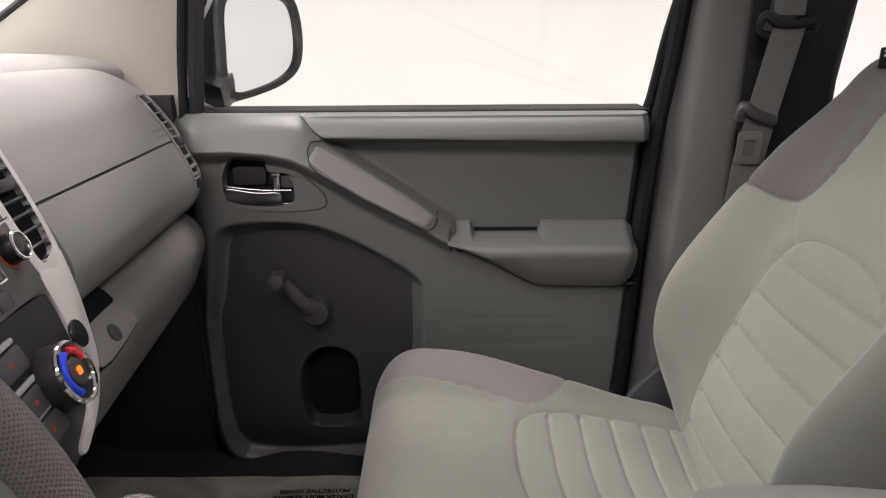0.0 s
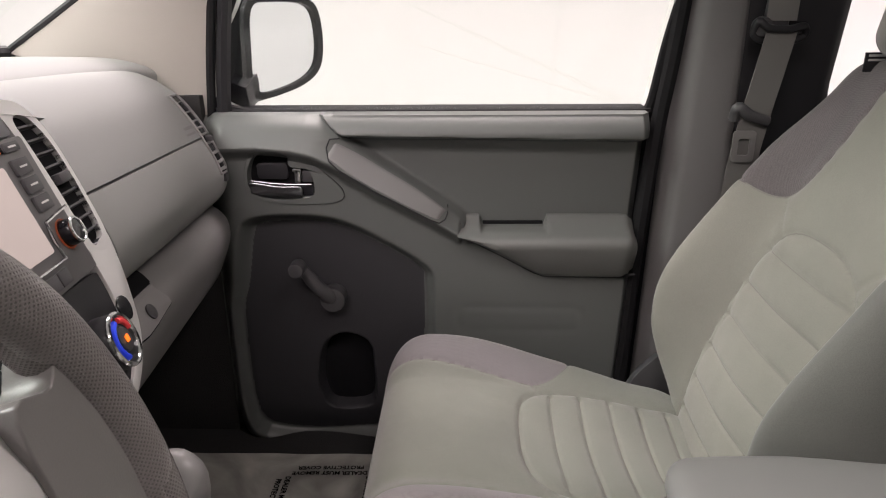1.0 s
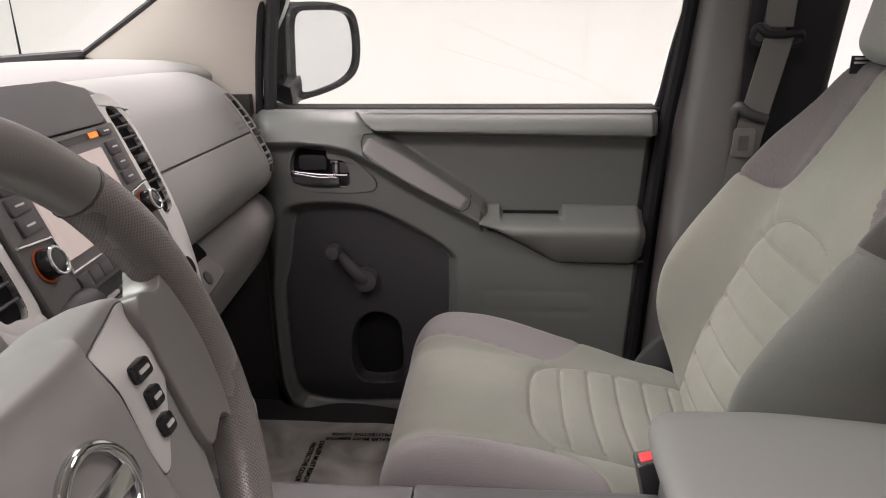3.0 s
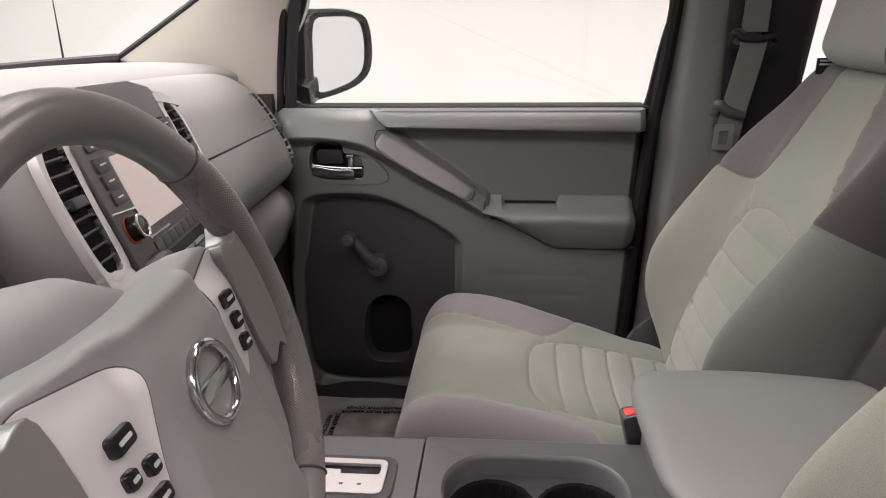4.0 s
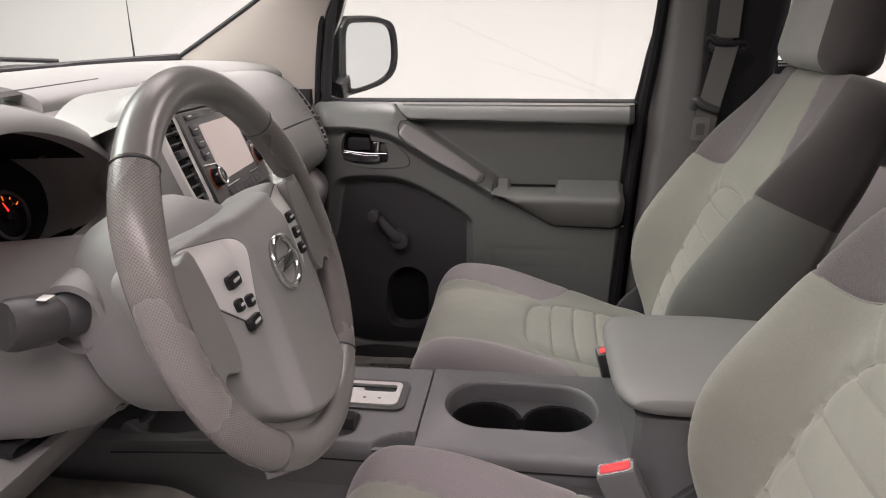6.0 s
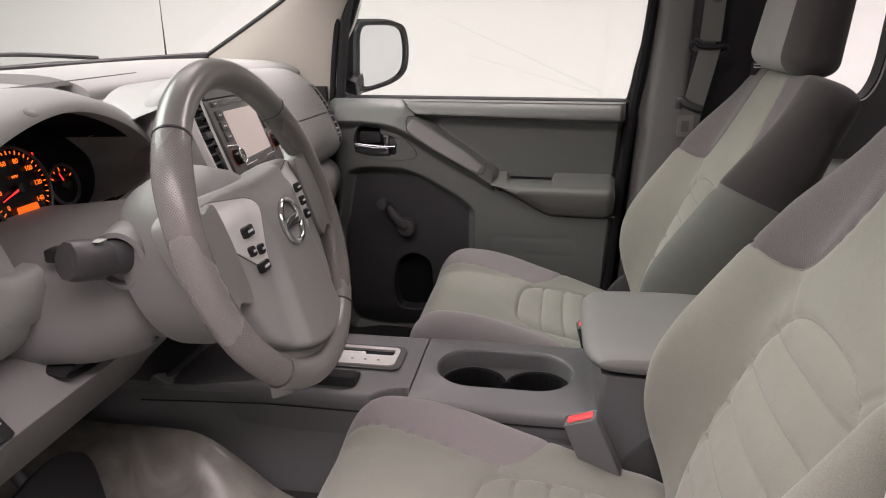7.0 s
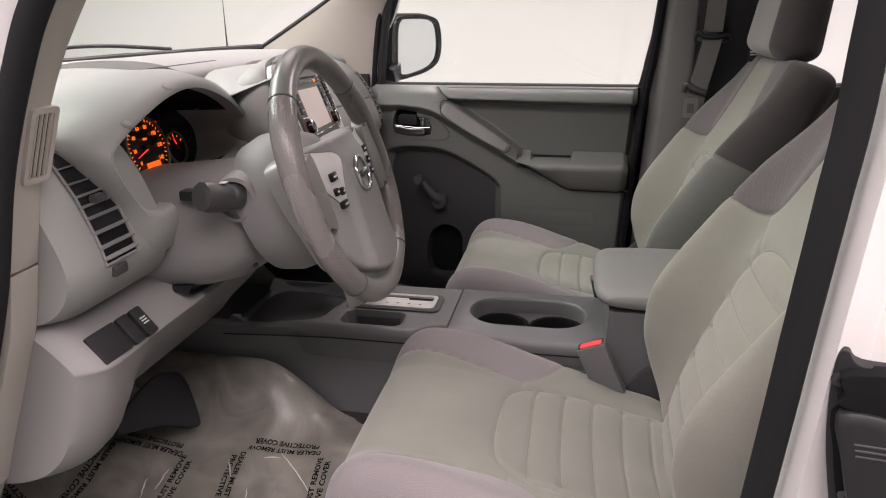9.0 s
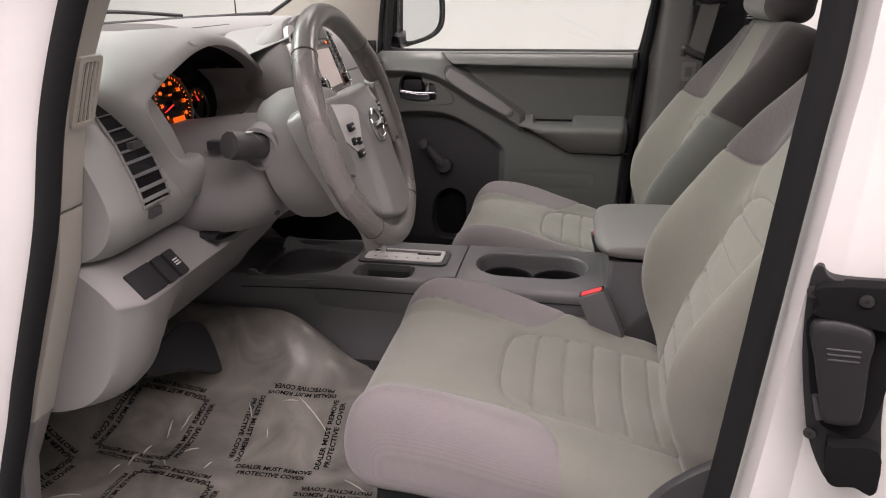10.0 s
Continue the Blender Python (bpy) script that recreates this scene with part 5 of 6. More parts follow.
for at, nrm in (((-0.3785, -0.402, 1.4545), (0.52, -0.13, 0.84)), ((-0.3705, -0.513, 1.4205), (0.59, -0.26, 0.76))):
    hs = part("screw_recess", disc(Vector(at), 0.0075, 0.0016, nrm), DASH_LOW, dash)
    part("screw_cap", disc(Vector(at) + Vector(nrm) * 0.0008, 0.0048, 0.0016, nrm), DASH, hs)

# driver's pod with its vent, lower panel and switches
dys = [-0.470, -0.476, -0.49, -0.51, -0.532, -0.55, -0.57, -0.59, -0.605, -0.616, -0.626, -0.636, -0.645, -0.652]
part("driver_pod", pod_half(8, 79.9, dys, -1, [(-0.60, 1.20), (-0.60, 1.40)]), DASH, dash)
pod_vent(-0.542, -0.602, 15, 53, -1, 11)
lowp = [(-0.62, 1.215), (-0.47, 1.215), (-0.415, 1.195), (-0.366, 1.150), (-0.368, 1.138), (-0.41, 1.085), (-0.46, 1.035), (-0.50, 0.992), (-0.56, 0.972), (-0.64, 0.975)]
lowd = [(-0.62, 1.215), (-0.47, 1.215), (-0.415, 1.195), (-0.364, 1.150), (-0.362, 1.132), (-0.374, 1.075), (-0.398, 1.026), (-0.436, 0.992), (-0.50, 0.974), (-0.64, 0.972)]


def low_profile(y):
    """The lower panel hangs deeper towards the door."""
    k = smooth(-0.50, -0.60, y)
    return prof([(a + (c - a) * k, b + (d - b) * k) for (a, b), (c, d) in zip(lowp, lowd)])


part("lower_panel", loft([[(x - 0.10 * max(0, (-0.615 - y) / 0.04) ** 2 * 0.3, y, z) for x, z in low_profile(y)] for y in (-0.655, -0.65, -0.645, -0.637, -0.63, -0.62, -0.61, -0.59, -0.57, -0.55, -0.53, -0.51, -0.48, -0.40, -0.32, -0.22, -0.14)]), DASH_LOW, dash)
part("column_gap", loft([[(-0.40, -0.36 + 0.085 * math.cos(a), 1.17 + 0.012 * math.sin(a)), (-0.36, -0.36 + 0.085 * math.cos(a), 1.167 + 0.012 * math.sin(a))] for a in np.linspace(0, 2 * math.pi, 24)], closed=False, caps=False), DARK, dash)
sm = basis((-0.3755, -0.578, 1.163), (0.12, 0.985, 0.06), (-0.66, 0.10, 0.74))
for x, w in ((-0.026, 0.048), (0.012, 0.019), (0.036, 0.019)):
    sw = part("switch", prism(rounded(x - w / 2, -0.021, x + w / 2, 0.021, 0.003, 3), 0.010, sm @ Matrix.Translation((0, 0, -0.004)), 0.002), DARK, dash, "black dash switch")
    if x > 0.03:
        for q in (-0.004, 0.0, 0.004):
            part("switch_mark", prism(rounded(x - 0.005, q - 0.001, x + 0.005, q + 0.001, 0.0005, 1), 0.0006, sm @ Matrix.Translation((0, 0, 0.0061)), 0), SILVER, sw)

# steering column shroud and stalks
col = thing("steering_column", (-0.3, -0.34, 1.2), "grey plastic steering column shroud with stalks", "steering column")


def sup(c, a, b, e=2.6, n=40):
    return [Vector(c) + Vector((0, a * spow(math.cos(t), 2 / e), b * spow(math.sin(t), 2 / e))) for t in np.linspace(0, 2 * math.pi, n, endpoint=False)]


part("shroud", loft([sup((-0.262, -0.342, 1.272), 0.082, 0.070), sup((-0.272, -0.343, 1.270), 0.098, 0.078), sup((-0.300, -0.346, 1.260), 0.106, 0.086), sup((-0.345, -0.350, 1.252), 0.112, 0.090), sup((-0.42, -0.352, 1.243), 0.114, 0.090), sup((-0.50, -0.352, 1.24), 0.114, 0.085)]), DASH_LOW, col, smooth=60)
part("shroud_screw", disc((-0.272, -0.405, 1.203), 0.005, 0.003, (0.5, -0.5, -0.5)), DARKG, col)
part("shroud_step", box((-0.330, -0.456, 1.318), (0.024, 0.020, 0.014), 0.003), DARK, col)
part("stalk_boss", loft([[Vector((-0.268, y, 1.312)) + Vector((r * math.cos(t), 0, r * math.sin(t))) for t in np.linspace(0, 2 * math.pi, 32, endpoint=False)] for y, r in ((-0.40, 0.040), (-0.440, 0.034), (-0.452, 0.031), (-0.454, 0.026), (-0.445, 0.024))]), DASH_LOW, col)
st = part("indicator_stalk", tube([(-0.268, -0.425, 1.312), (-0.270, -0.452, 1.317), (-0.273, -0.464, 1.319), (-0.275, -0.467, 1.320), (-0.284, -0.500, 1.328), (-0.286, -0.504, 1.329)], [0.0195, 0.0190, 0.0165, 0.0150, 0.0150, 0.0120], 20), DARKG, col, "dark grey indicator stalk")
KNOBM = material("dark_stalk_knob_plastic", (0.042, 0.040, 0.042), 0.45, grain=1500, vary=0.06)
part("stalk_knob", tube([(-0.2752, -0.4665, 1.3200), (-0.2756, -0.469, 1.3205), (-0.2835, -0.4985, 1.3277), (-0.286, -0.5045, 1.3292), (-0.2862, -0.5052, 1.3294)], [0.0195, 0.0208, 0.0208, 0.0190, 0.004], 10), KNOBM, st, "dark grey faceted stalk end")
part("stalk_mark", box((-0.268, -0.478, 1.3425), (0.010, 0.012, 0.0008), 0.0003), SILVER, st)
ws2 = part("wiper_stalk", tube(catmull([(-0.290, -0.230, 1.293), (-0.280, -0.190, 1.302), (-0.274, -0.155, 1.309), (-0.266, -0.108, 1.318)], 5), [0.0115] * 5 + [0.0105] * 4 + [0.017] * 5 + [0.0175, 0.0155], 16), DARK, col, "black wiper stalk")
for k in range(4):
    part("stalk_mark", box((-0.268 + 0.002 * k, -0.186 + 0.007 * k, 1.3120 + 0.0018 * k), (0.006, 0.0012, 0.003), 0.0003), SILVER, ws2)

# ---- centre stack ----
SM = basis((-0.2865, -0.0255, 1.3484), (-0.1396, 0.99, -0.045), (-math.sin(radians(21.1)), 0, math.cos(radians(21.1))))


def sm_at(a, b, c):
    return SM @ Matrix.Translation((a, b, c))


stack = thing("centre_stack", (-0.335, 0.015, 1.2), "silver framed centre stack with screen, vents and knobs", "centre stack")
body = soft_poly([(-0.185, 0.135), (-0.10, 0.158), (0, 0.162), (0.10, 0.158), (0.185, 0.135), (0.205, 0.06), (0.19, -0.04), (0.13, -0.125), (0.06, -0.15), (-0.06, -0.15), (-0.13, -0.125), (-0.19, -0.04), (-0.205, 0.06)], 5)
part("stack_body", loft([[SM @ Vector((x * k, y * k, z)) for x, y in body] for k, z in ((0.60, -0.19), (0.76, -0.12), (0.90, -0.065), (0.935, -0.030), (0.91, -0.0225))]), DASH, stack, smooth=50)
part("stack_cowl", loft([[SM @ Vector((a, 0.125 + 0.045 * (1 - (a / 0.19) ** 2) * t - 0.02 * (a / 0.19) ** 2, -0.012 - 0.14 * t ** 1.5)) for a in np.linspace(-0.19, 0.19, 25)] for t in np.linspace(0, 1, 8)], closed=False), DASH, stack)
part("upper_lid", prism([(-0.118, 0.098), (0.118, 0.098), (0.115, 0.135), (0.06, 0.146), (-0.06, 0.146), (-0.115, 0.135)], 0.02, sm_at(0, 0, -0.030), 0.004), CONS, stack)
for s in (-1, 1):
    outer = soft_poly([(s * x, y) for x, y in [(0.119, 0.126), (0.140, 0.128), (0.162, 0.122), (0.179, 0.104), (0.187, 0.075), (0.188, 0.025), (0.183, -0.012), (0.164, -0.024), (0.142, -0.024), (0.133, -0.010), (0.132, 0.045), (0.126, 0.095), (0.120, 0.116)]], 5)
    hole = soft_poly([(s * x, y) for x, y in [(0.136, 0.110), (0.153, 0.113), (0.168, 0.103), (0.180, 0.075), (0.181, 0.025), (0.176, -0.006), (0.163, -0.011), (0.146, -0.009), (0.143, 0.045), (0.139, 0.085)]], 5)
    tr = frame_ring(*matched(outer, hole, 90), 0.009, sm_at(0, 0, -0.022))
    tr = prism(soft_poly([(s * x, y) for x, y in [(0.135, -0.018), (0.165, -0.022), (0.184, -0.010), (0.176, -0.042), (0.160, -0.075), (0.140, -0.103), (0.105, -0.126), (0.060, -0.140), (0.055, -0.134), (0.096, -0.118), (0.120, -0.092), (0.130, -0.055)]], 5), 0.0092, sm_at(0, 0, -0.022), 0.003, bm=tr)
    part("silver_trim", bevel(tr, 0.002, 2, 60), SILVER, stack, "satin silver side trim")
    v = part("air_vent", prism(hole, 0.002, sm_at(0, 0, -0.0205), 0), MATTEB, stack, "black centre air vent")
    part("vent_wall", loft([[SM @ Vector((x, y, z)) for x, y in hole] for z in (-0.0132, -0.020)], caps=False), DARK, v)
    for k in range(9):
        b = 0.101 - 0.0128 * k
        x0, x1 = 0.145 - 0.006 * max(0, (b - 0.06) / 0.04), 0.181 - 0.012 * max(0, (b - 0.085) / 0.03) - 0.003 * max(0, (0.02 - b) / 0.02)
        part("louvre", prism(rounded(x0, -0.001, x1, 0.001, 0.0008, 2), 0.006, SM @ Matrix.Translation((0 if s > 0 else -x0 - x1, b, -0.0198)) @ Matrix.Rotation(radians(-22), 4, "X"), 0), DARKG, v)
    part("vent_tab", box((0, 0, 0), (0.024, 0.010, 0.010), 0.003, 2, None), DARKG, v).matrix_world = sm_at(s * 0.162, 0.052, -0.014)
# radio
FACE = -0.012
radio = part("radio", prism(rounded(-0.128, -0.028, 0.128, 0.097, 0.004), 0.012, sm_at(0, 0, FACE - 0.010), 0.002), material("radio_panel", (0.10, 0.098, 0.098), 0.4, grain_depth=0.05), stack, "dark grey radio with a pale display")
part("disc_slot", prism(rounded(-0.085, 0.0865, 0.088, 0.0925, 0.002, 2), 0.0012, sm_at(0, 0, FACE + 0.002), 0), GLOSSB, radio)
part("disc_light", prism(rounded(0.062, 0.087, 0.080, 0.092, 0.001, 2), 0.0012, sm_at(0, 0, FACE + 0.0028), 0), ORANGE, radio)
part("screen", prism(rounded(-0.077, 0.003, 0.073, 0.077, 0.003), 0.002, sm_at(0, 0, FACE + 0.002), 0.0006), SCREEN, radio, "pale pinkish display screen")
for s in (-1, 1):
    for k, (y0, y1) in enumerate(((0.086, 0.094), (0.066, 0.080), (0.050, 0.064), (0.034, 0.048))):
        part("button", prism(rounded(s * 0.099 - 0.013, y0, s * 0.099 + 0.013, y1, 0.002, 2), 0.004, sm_at(0, 0, FACE + 0.001), 0.001), DARKG, radio)
        part("button_mark", prism(rounded(s * 0.099 - 0.006, (y0 + y1) / 2 - 0.0008, s * 0.099 + 0.006, (y0 + y1) / 2 + 0.0008, 0.0004, 1), 0.0005, sm_at(0, 0, FACE + 0.005), 0), SILVER, radio)
    part("chrome_line", tube([SM @ Vector((s * a, b, FACE + 0.004)) for a, b in ((0.128, 0.030), (0.084, 0.026), (0.080, 0.010), (0.082, -0.006), (0.03, -0.006))], 0.0014, 6, up=SM.to_3x3() @ Vector((0, 0, 1))), CHROME, radio)
    nrm = SM.to_3x3() @ Vector((0, 0, 1))
    kn = part("knob", disc(SM @ Vector((s * 0.106, 0.010, FACE + 0.001)), 0.0120, 0.013, nrm, w=0.002, r2=0.0110), GLOSSB, radio, "black radio knob with a chrome edge")
    part("knob_ring", tube([SM @ Vector((s * 0.106 + 0.0105 * math.cos(a), 0.010 + 0.0105 * math.sin(a), FACE + 0.0136)) for a in np.linspace(0, 2 * math.pi, 32, endpoint=False)], 0.0014, 6, True, up=nrm), CHROME, kn)
    part("knob_glow", tube([SM @ Vector((s * 0.106 + 0.0130 * math.cos(a), 0.010 + 0.0130 * math.sin(a), FACE + 0.003)) for a in np.linspace(0, 2 * math.pi, 32, endpoint=False)], 0.0007, 6, True, up=nrm), DIM, kn)
for k in range(8):
    x = -0.070 + 0.0195 * k
    part("preset_button", prism(rounded(x - 0.009, -0.024, x + 0.009, -0.011, 0.001, 2), 0.003, sm_at(0, 0, FACE + 0.001), 0.0008), DARKG, radio)
# climate panel
FACE = -0.020
clim = part("climate_panel", prism(soft_poly([(-0.125, -0.032), (0.125, -0.032), (0.132, -0.06), (0.118, -0.10), (0.085, -0.135), (0, -0.142), (-0.085, -0.135), (-0.118, -0.10), (-0.132, -0.06)], 4), 0.012, sm_at(0, 0, FACE - 0.008), 0.002), DARK, stack, "black climate control panel")
BARG = material("button_bar_grey", (0.3, 0.3, 0.3), 0.4, grain_depth=0)
BLUE = material("blue_knob_mark", (0.02, 0.06, 0.75), 0.4, grain_depth=0)
for s in (-1, 1):
    kn = part("climate_knob", disc(SM @ Vector((s * 0.075, -0.086, FACE + 0.002)), 0.026, 0.020, nrm, w=0.003, r2=0.024), DARK, clim, "black climate knob with chrome ring")
    part("knob_ring", tube([SM @ Vector((s * 0.075 + 0.0225 * math.cos(a), -0.086 + 0.0225 * math.sin(a), FACE + 0.022)) for a in np.linspace(0, 2 * math.pi, 36, endpoint=False)], 0.0024, 8, True, up=nrm), CHROME, kn)
    part("knob_centre", disc(SM @ Vector((s * 0.075, -0.086, FACE + 0.021)), 0.011, 0.003, nrm), DARKG, kn)
    for a0, a1, m, nm in (((100, 235, BLUE, "cold_band"), (15, 80, RED, "warm_band")) if s > 0 else ((20, 160, DARKG, "fan_band"),)):
        part(nm, tube([SM @ Vector((s * 0.075 + 0.0165 * math.cos(radians(a)), -0.086 + 0.0165 * math.sin(radians(a)), FACE + 0.0225)) for a in np.linspace(a0, a1, 14)], 0.0028, 8, up=nrm), m, kn)
    part("knob_light", prism(rounded(s * 0.075 - 0.003, -0.089, s * 0.075 + 0.003, -0.083, 0.001, 2), 0.0008, sm_at(0, 0, FACE + 0.0245), 0), ORANGE, kn)
for y in (-0.052, -0.082, -0.104):
    for x in (-0.040, 0.0, 0.040):
        bt = part("climate_button", prism(rounded(x - 0.018, y - 0.012, x + 0.018, y + 0.006, 0.002, 2), 0.004, sm_at(0, 0, FACE + 0.004), 0.001), DARKG, clim)
        part("button_bar", prism(rounded(x - 0.017, y + 0.008, x + 0.017, y + 0.012, 0.001, 1), 0.003, sm_at(0, 0, FACE + 0.004), 0.0005), BARG, clim)
        part("button_light", prism(rounded(x - 0.005, y - 0.0045, x + 0.001, y - 0.0015, 0.001, 1), 0.0005, sm_at(0, 0, FACE + 0.008), 0), DIM, clim)
part("airbag_lamp", disc(SM @ Vector((0.134, -0.074, -0.0135)), 0.012, 0.003, nrm), GLOSSB, stack, "round black airbag status lamp")


# ---- centre console ----
CY = 0.025
cons = thing("centre_console", (0, CY, 0.7), "graphite plastic centre console with cup holders", "centre console")
part("side_wall", loft([[(x, CY - 0.120 - 0.03 * smooth(0.93, 0.78, z) - 0.02 * smooth(-0.3, -0.5, x), z) for z in (0.955, 0.94, 0.90, 0.84, 0.78, 0.70)] + [(x, CY + 0.120 + 0.03 * smooth(0.93, 0.78, z), z) for z in (0.70, 0.78, 0.84, 0.90, 0.94, 0.955)] + [(x, CY + 0.112, 0.955), (x, CY + 0.112, 0.84), (x, CY - 0.112, 0.84), (x, CY - 0.112, 0.955)] for x in np.linspace(-0.76, 0.30, 16)]), CONS, cons)
part("front_deck", box((-0.62, CY, 0.936), (0.25, 0.225, 0.02), 0.004), DARKG, cons)


CUP = rounded(-0.018, CY - 0.058, 0.218, CY + 0.080, 0.066, 8)


def round_edges(X, Y):
    e = np.maximum(np.abs(Y - CY) - 0.108, 0) / 0.018
    return -0.016 * e ** 2.2


def cup_depth(X, Y):
    d = 0 * X
    for cx in (0.045, 0.158):
        d = d - 0.066 * step(np.hypot(X - cx, Y - CY - 0.008) - 0.047, 0.009)
    return d - 0.022 * step(np.maximum(np.abs(X - 0.10) - 0.03, np.abs(Y - CY - 0.006) - 0.010), 0.006)


# Shade down inside both cups, put into the colour as black.
def cup_shade_mats(X, Y):
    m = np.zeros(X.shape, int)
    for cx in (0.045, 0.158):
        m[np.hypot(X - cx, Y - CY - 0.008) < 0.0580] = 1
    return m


po, pi_ = matched([(-0.050, CY - 0.125), (0.252, CY - 0.125), (0.252, CY + 0.127), (-0.050, CY + 0.127)], CUP, 160)
ccx, ccy = 0.10, CY + 0.011
near = lambda P, kx, ky: [(ccx + (x - ccx) * kx, ccy + (y - ccy) * ky) for x, y in P]
rings = [(po, 0.92), (po, 0.944), (near(po, 1.0, 0.985), 0.953), (near(po, 1.0, 0.955), 0.960), (near(po, 1.0, 0.90), 0.963), (near(pi_, 1.035, 1.06), 0.963), (near(pi_, 1.02, 1.035), 0.9645), (near(pi_, 1.0, 1.0), 0.9625), (near(pi_, 0.985, 0.975), 0.957), (near(pi_, 0.97, 0.95), 0.930)]
part("cup_holder_panel", torus_loft([[(x, y, z) for x, y in P] for P, z in rings]), CONS, cons, smooth=50)
relief("cup_well", -0.022, 0.222, CY - 0.062, CY + 0.084, 0.0024, cup_depth, lambda x, y, d: (x, y, 0.933 + d), [DARKG, MATTEB], cons, thick=0.004, mats=cup_shade_mats)
TRAY = rounded(-0.268, CY - 0.098, -0.148, CY - 0.038, 0.014, 5)
GATE = rounded(-0.275, CY - 0.026, -0.088, CY + 0.055, 0.014, 5)
FRONT = soft_poly([(-0.49, CY - 0.095), (-0.49, CY + 0.10), (-0.33, CY + 0.10), (-0.30, CY + 0.06), (-0.315, CY - 0.04), (-0.345, CY - 0.09)], 5)


def front_depth(X, Y):
    d = round_edges(X, Y)
    d = d - 0.030 * step(sdf(TRAY, X, Y), 0.006) - 0.030 * step(sdf(FRONT, X, Y), 0.03)
    d = d + 0.0022 * step(np.abs(sdf(GATE, X, Y)) - 0.003, 0.004)
    d = d - 0.035 * step(np.hypot((X + 0.045) / 1.5, (Y - CY + 0.125)) - 0.042, 0.01)
    return d


def front_mats(X, Y):
    return ((sdf(FRONT, X, Y) < -0.012) | (sdf(TRAY, X, Y) < -0.003)).astype(int)


relief("shifter_panel", -0.50, -0.053, CY - 0.125, CY + 0.127, 0.0032, front_depth, lambda x, y, d: (x, y, 0.963 + d), [CONS, DARKG], cons, thick=0.02, mats=front_mats)
part("side_seam", loft([[(x, CY - 0.1285 - 0.02 * smooth(-0.3, -0.5, x), 0.942), (x, CY - 0.1285 - 0.02 * smooth(-0.3, -0.5, x), 0.939)] for x in np.linspace(-0.50, 0.25, 8)], closed=False), DARK, cons)
g_in = rounded(-0.255, CY + 0.018, -0.102, CY + 0.040, 0.004, 5)
part("gate_surround", frame_ring(*matched(rounded(-0.282, CY - 0.030, -0.082, CY + 0.060, 0.016, 5), rounded(-0.266, CY - 0.018, -0.096, CY + 0.048, 0.010, 5), 80), 0.004, Matrix.Translation((0, 0, 0.9635))), DARKG, cons, "dark surround of the shift gate")
gate = part("shift_gate", frame_ring(*matched(rounded(-0.268, CY - 0.020, -0.094, CY + 0.050, 0.010, 5), g_in, 80), 0.006, Matrix.Translation((0, 0, 0.964))), SILVER, cons, "satin silver shift gate with a stepped slot")
part("gate_slot", prism(rounded(-0.256, CY + 0.017, -0.101, CY + 0.041, 0.004, 3), 0.003, Matrix.Translation((0, 0, 0.9625)), 0), GLOSSB, gate)
part("gate_step", box((-0.205, CY + 0.022, 0.968), (0.10, 0.009, 0.005), 0.001), SILVER, gate)
for k in range(6):
    part("gate_mark", box((-0.245 + 0.024 * k, CY - 0.003, 0.9704), (0.005, 0.0035, 0.0004), 0.0001, 1), DARKG, gate)
lever = thing("gear_lever", (-0.235, CY + 0.03, 0.96), "grey gear lever with a rounded knob and chrome collar", "gear lever")
part("shaft", tube([(-0.235, CY + 0.03, 0.955), (-0.236, CY + 0.028, 1.05)], 0.008, 12), CHROME, lever)
part("knob", tube(catmull([(-0.236, CY + 0.028, 1.045), (-0.237, CY + 0.026, 1.08), (-0.238, CY + 0.02, 1.115), (-0.238, CY + 0.01, 1.135), (-0.238, CY + 0.002, 1.142)], 4), [0.014, 0.016, 0.018, 0.020, 0.022, 0.024, 0.026, 0.028, 0.029, 0.030, 0.030, 0.029, 0.028, 0.026, 0.022, 0.016, 0.008], 24), PADM, lever)
part("knob_button", disc((-0.222, CY - 0.022, 1.10), 0.008, 0.010, (0.3, -0.95, 0)), CHROME, lever)

part("bin", loft([[(0.252 + 0.012 * smooth(0.70, 1.04, z) - 0.010, CY - 0.118, z), (0.262, CY - 0.126, z), (0.52, CY - 0.126, z), (0.54, CY - 0.10, z), (0.54, CY + 0.10, z), (0.52, CY + 0.126, z), (0.262, CY + 0.126, z), (0.252 + 0.012 * smooth(0.70, 1.04, z) - 0.010, CY + 0.118, z)] for z in (0.70, 0.85, 1.0, 1.036)]), CONS, cons)
LID = [(0.226, 1.056), (0.234, 1.073), (0.265, 1.081), (0.36, 1.085), (0.47, 1.084), (0.54, 1.074), (0.555, 1.056), (0.53, 1.040), (0.40, 1.035), (0.30, 1.034), (0.245, 1.040)]
lidp = prof(LID)
part("armrest_lid", loft([[(0.38 + (x - 0.38) * (1 - 0.16 * abs(u) ** 6), CY + 0.004 + 0.138 * u, 1.058 + (z - 1.058) * (1 - 0.55 * abs(u) ** 7)) for x, z in lidp] for u in (-1, -0.985, -0.95, -0.88, -0.75, -0.5, 0, 0.5, 0.75, 0.88, 0.95, 0.985, 1)]), material("grey_armrest_vinyl", (0.165, 0.163, 0.160), 0.55, grain=900, grain_depth=0.3, vary=0.06), cons, smooth=60)

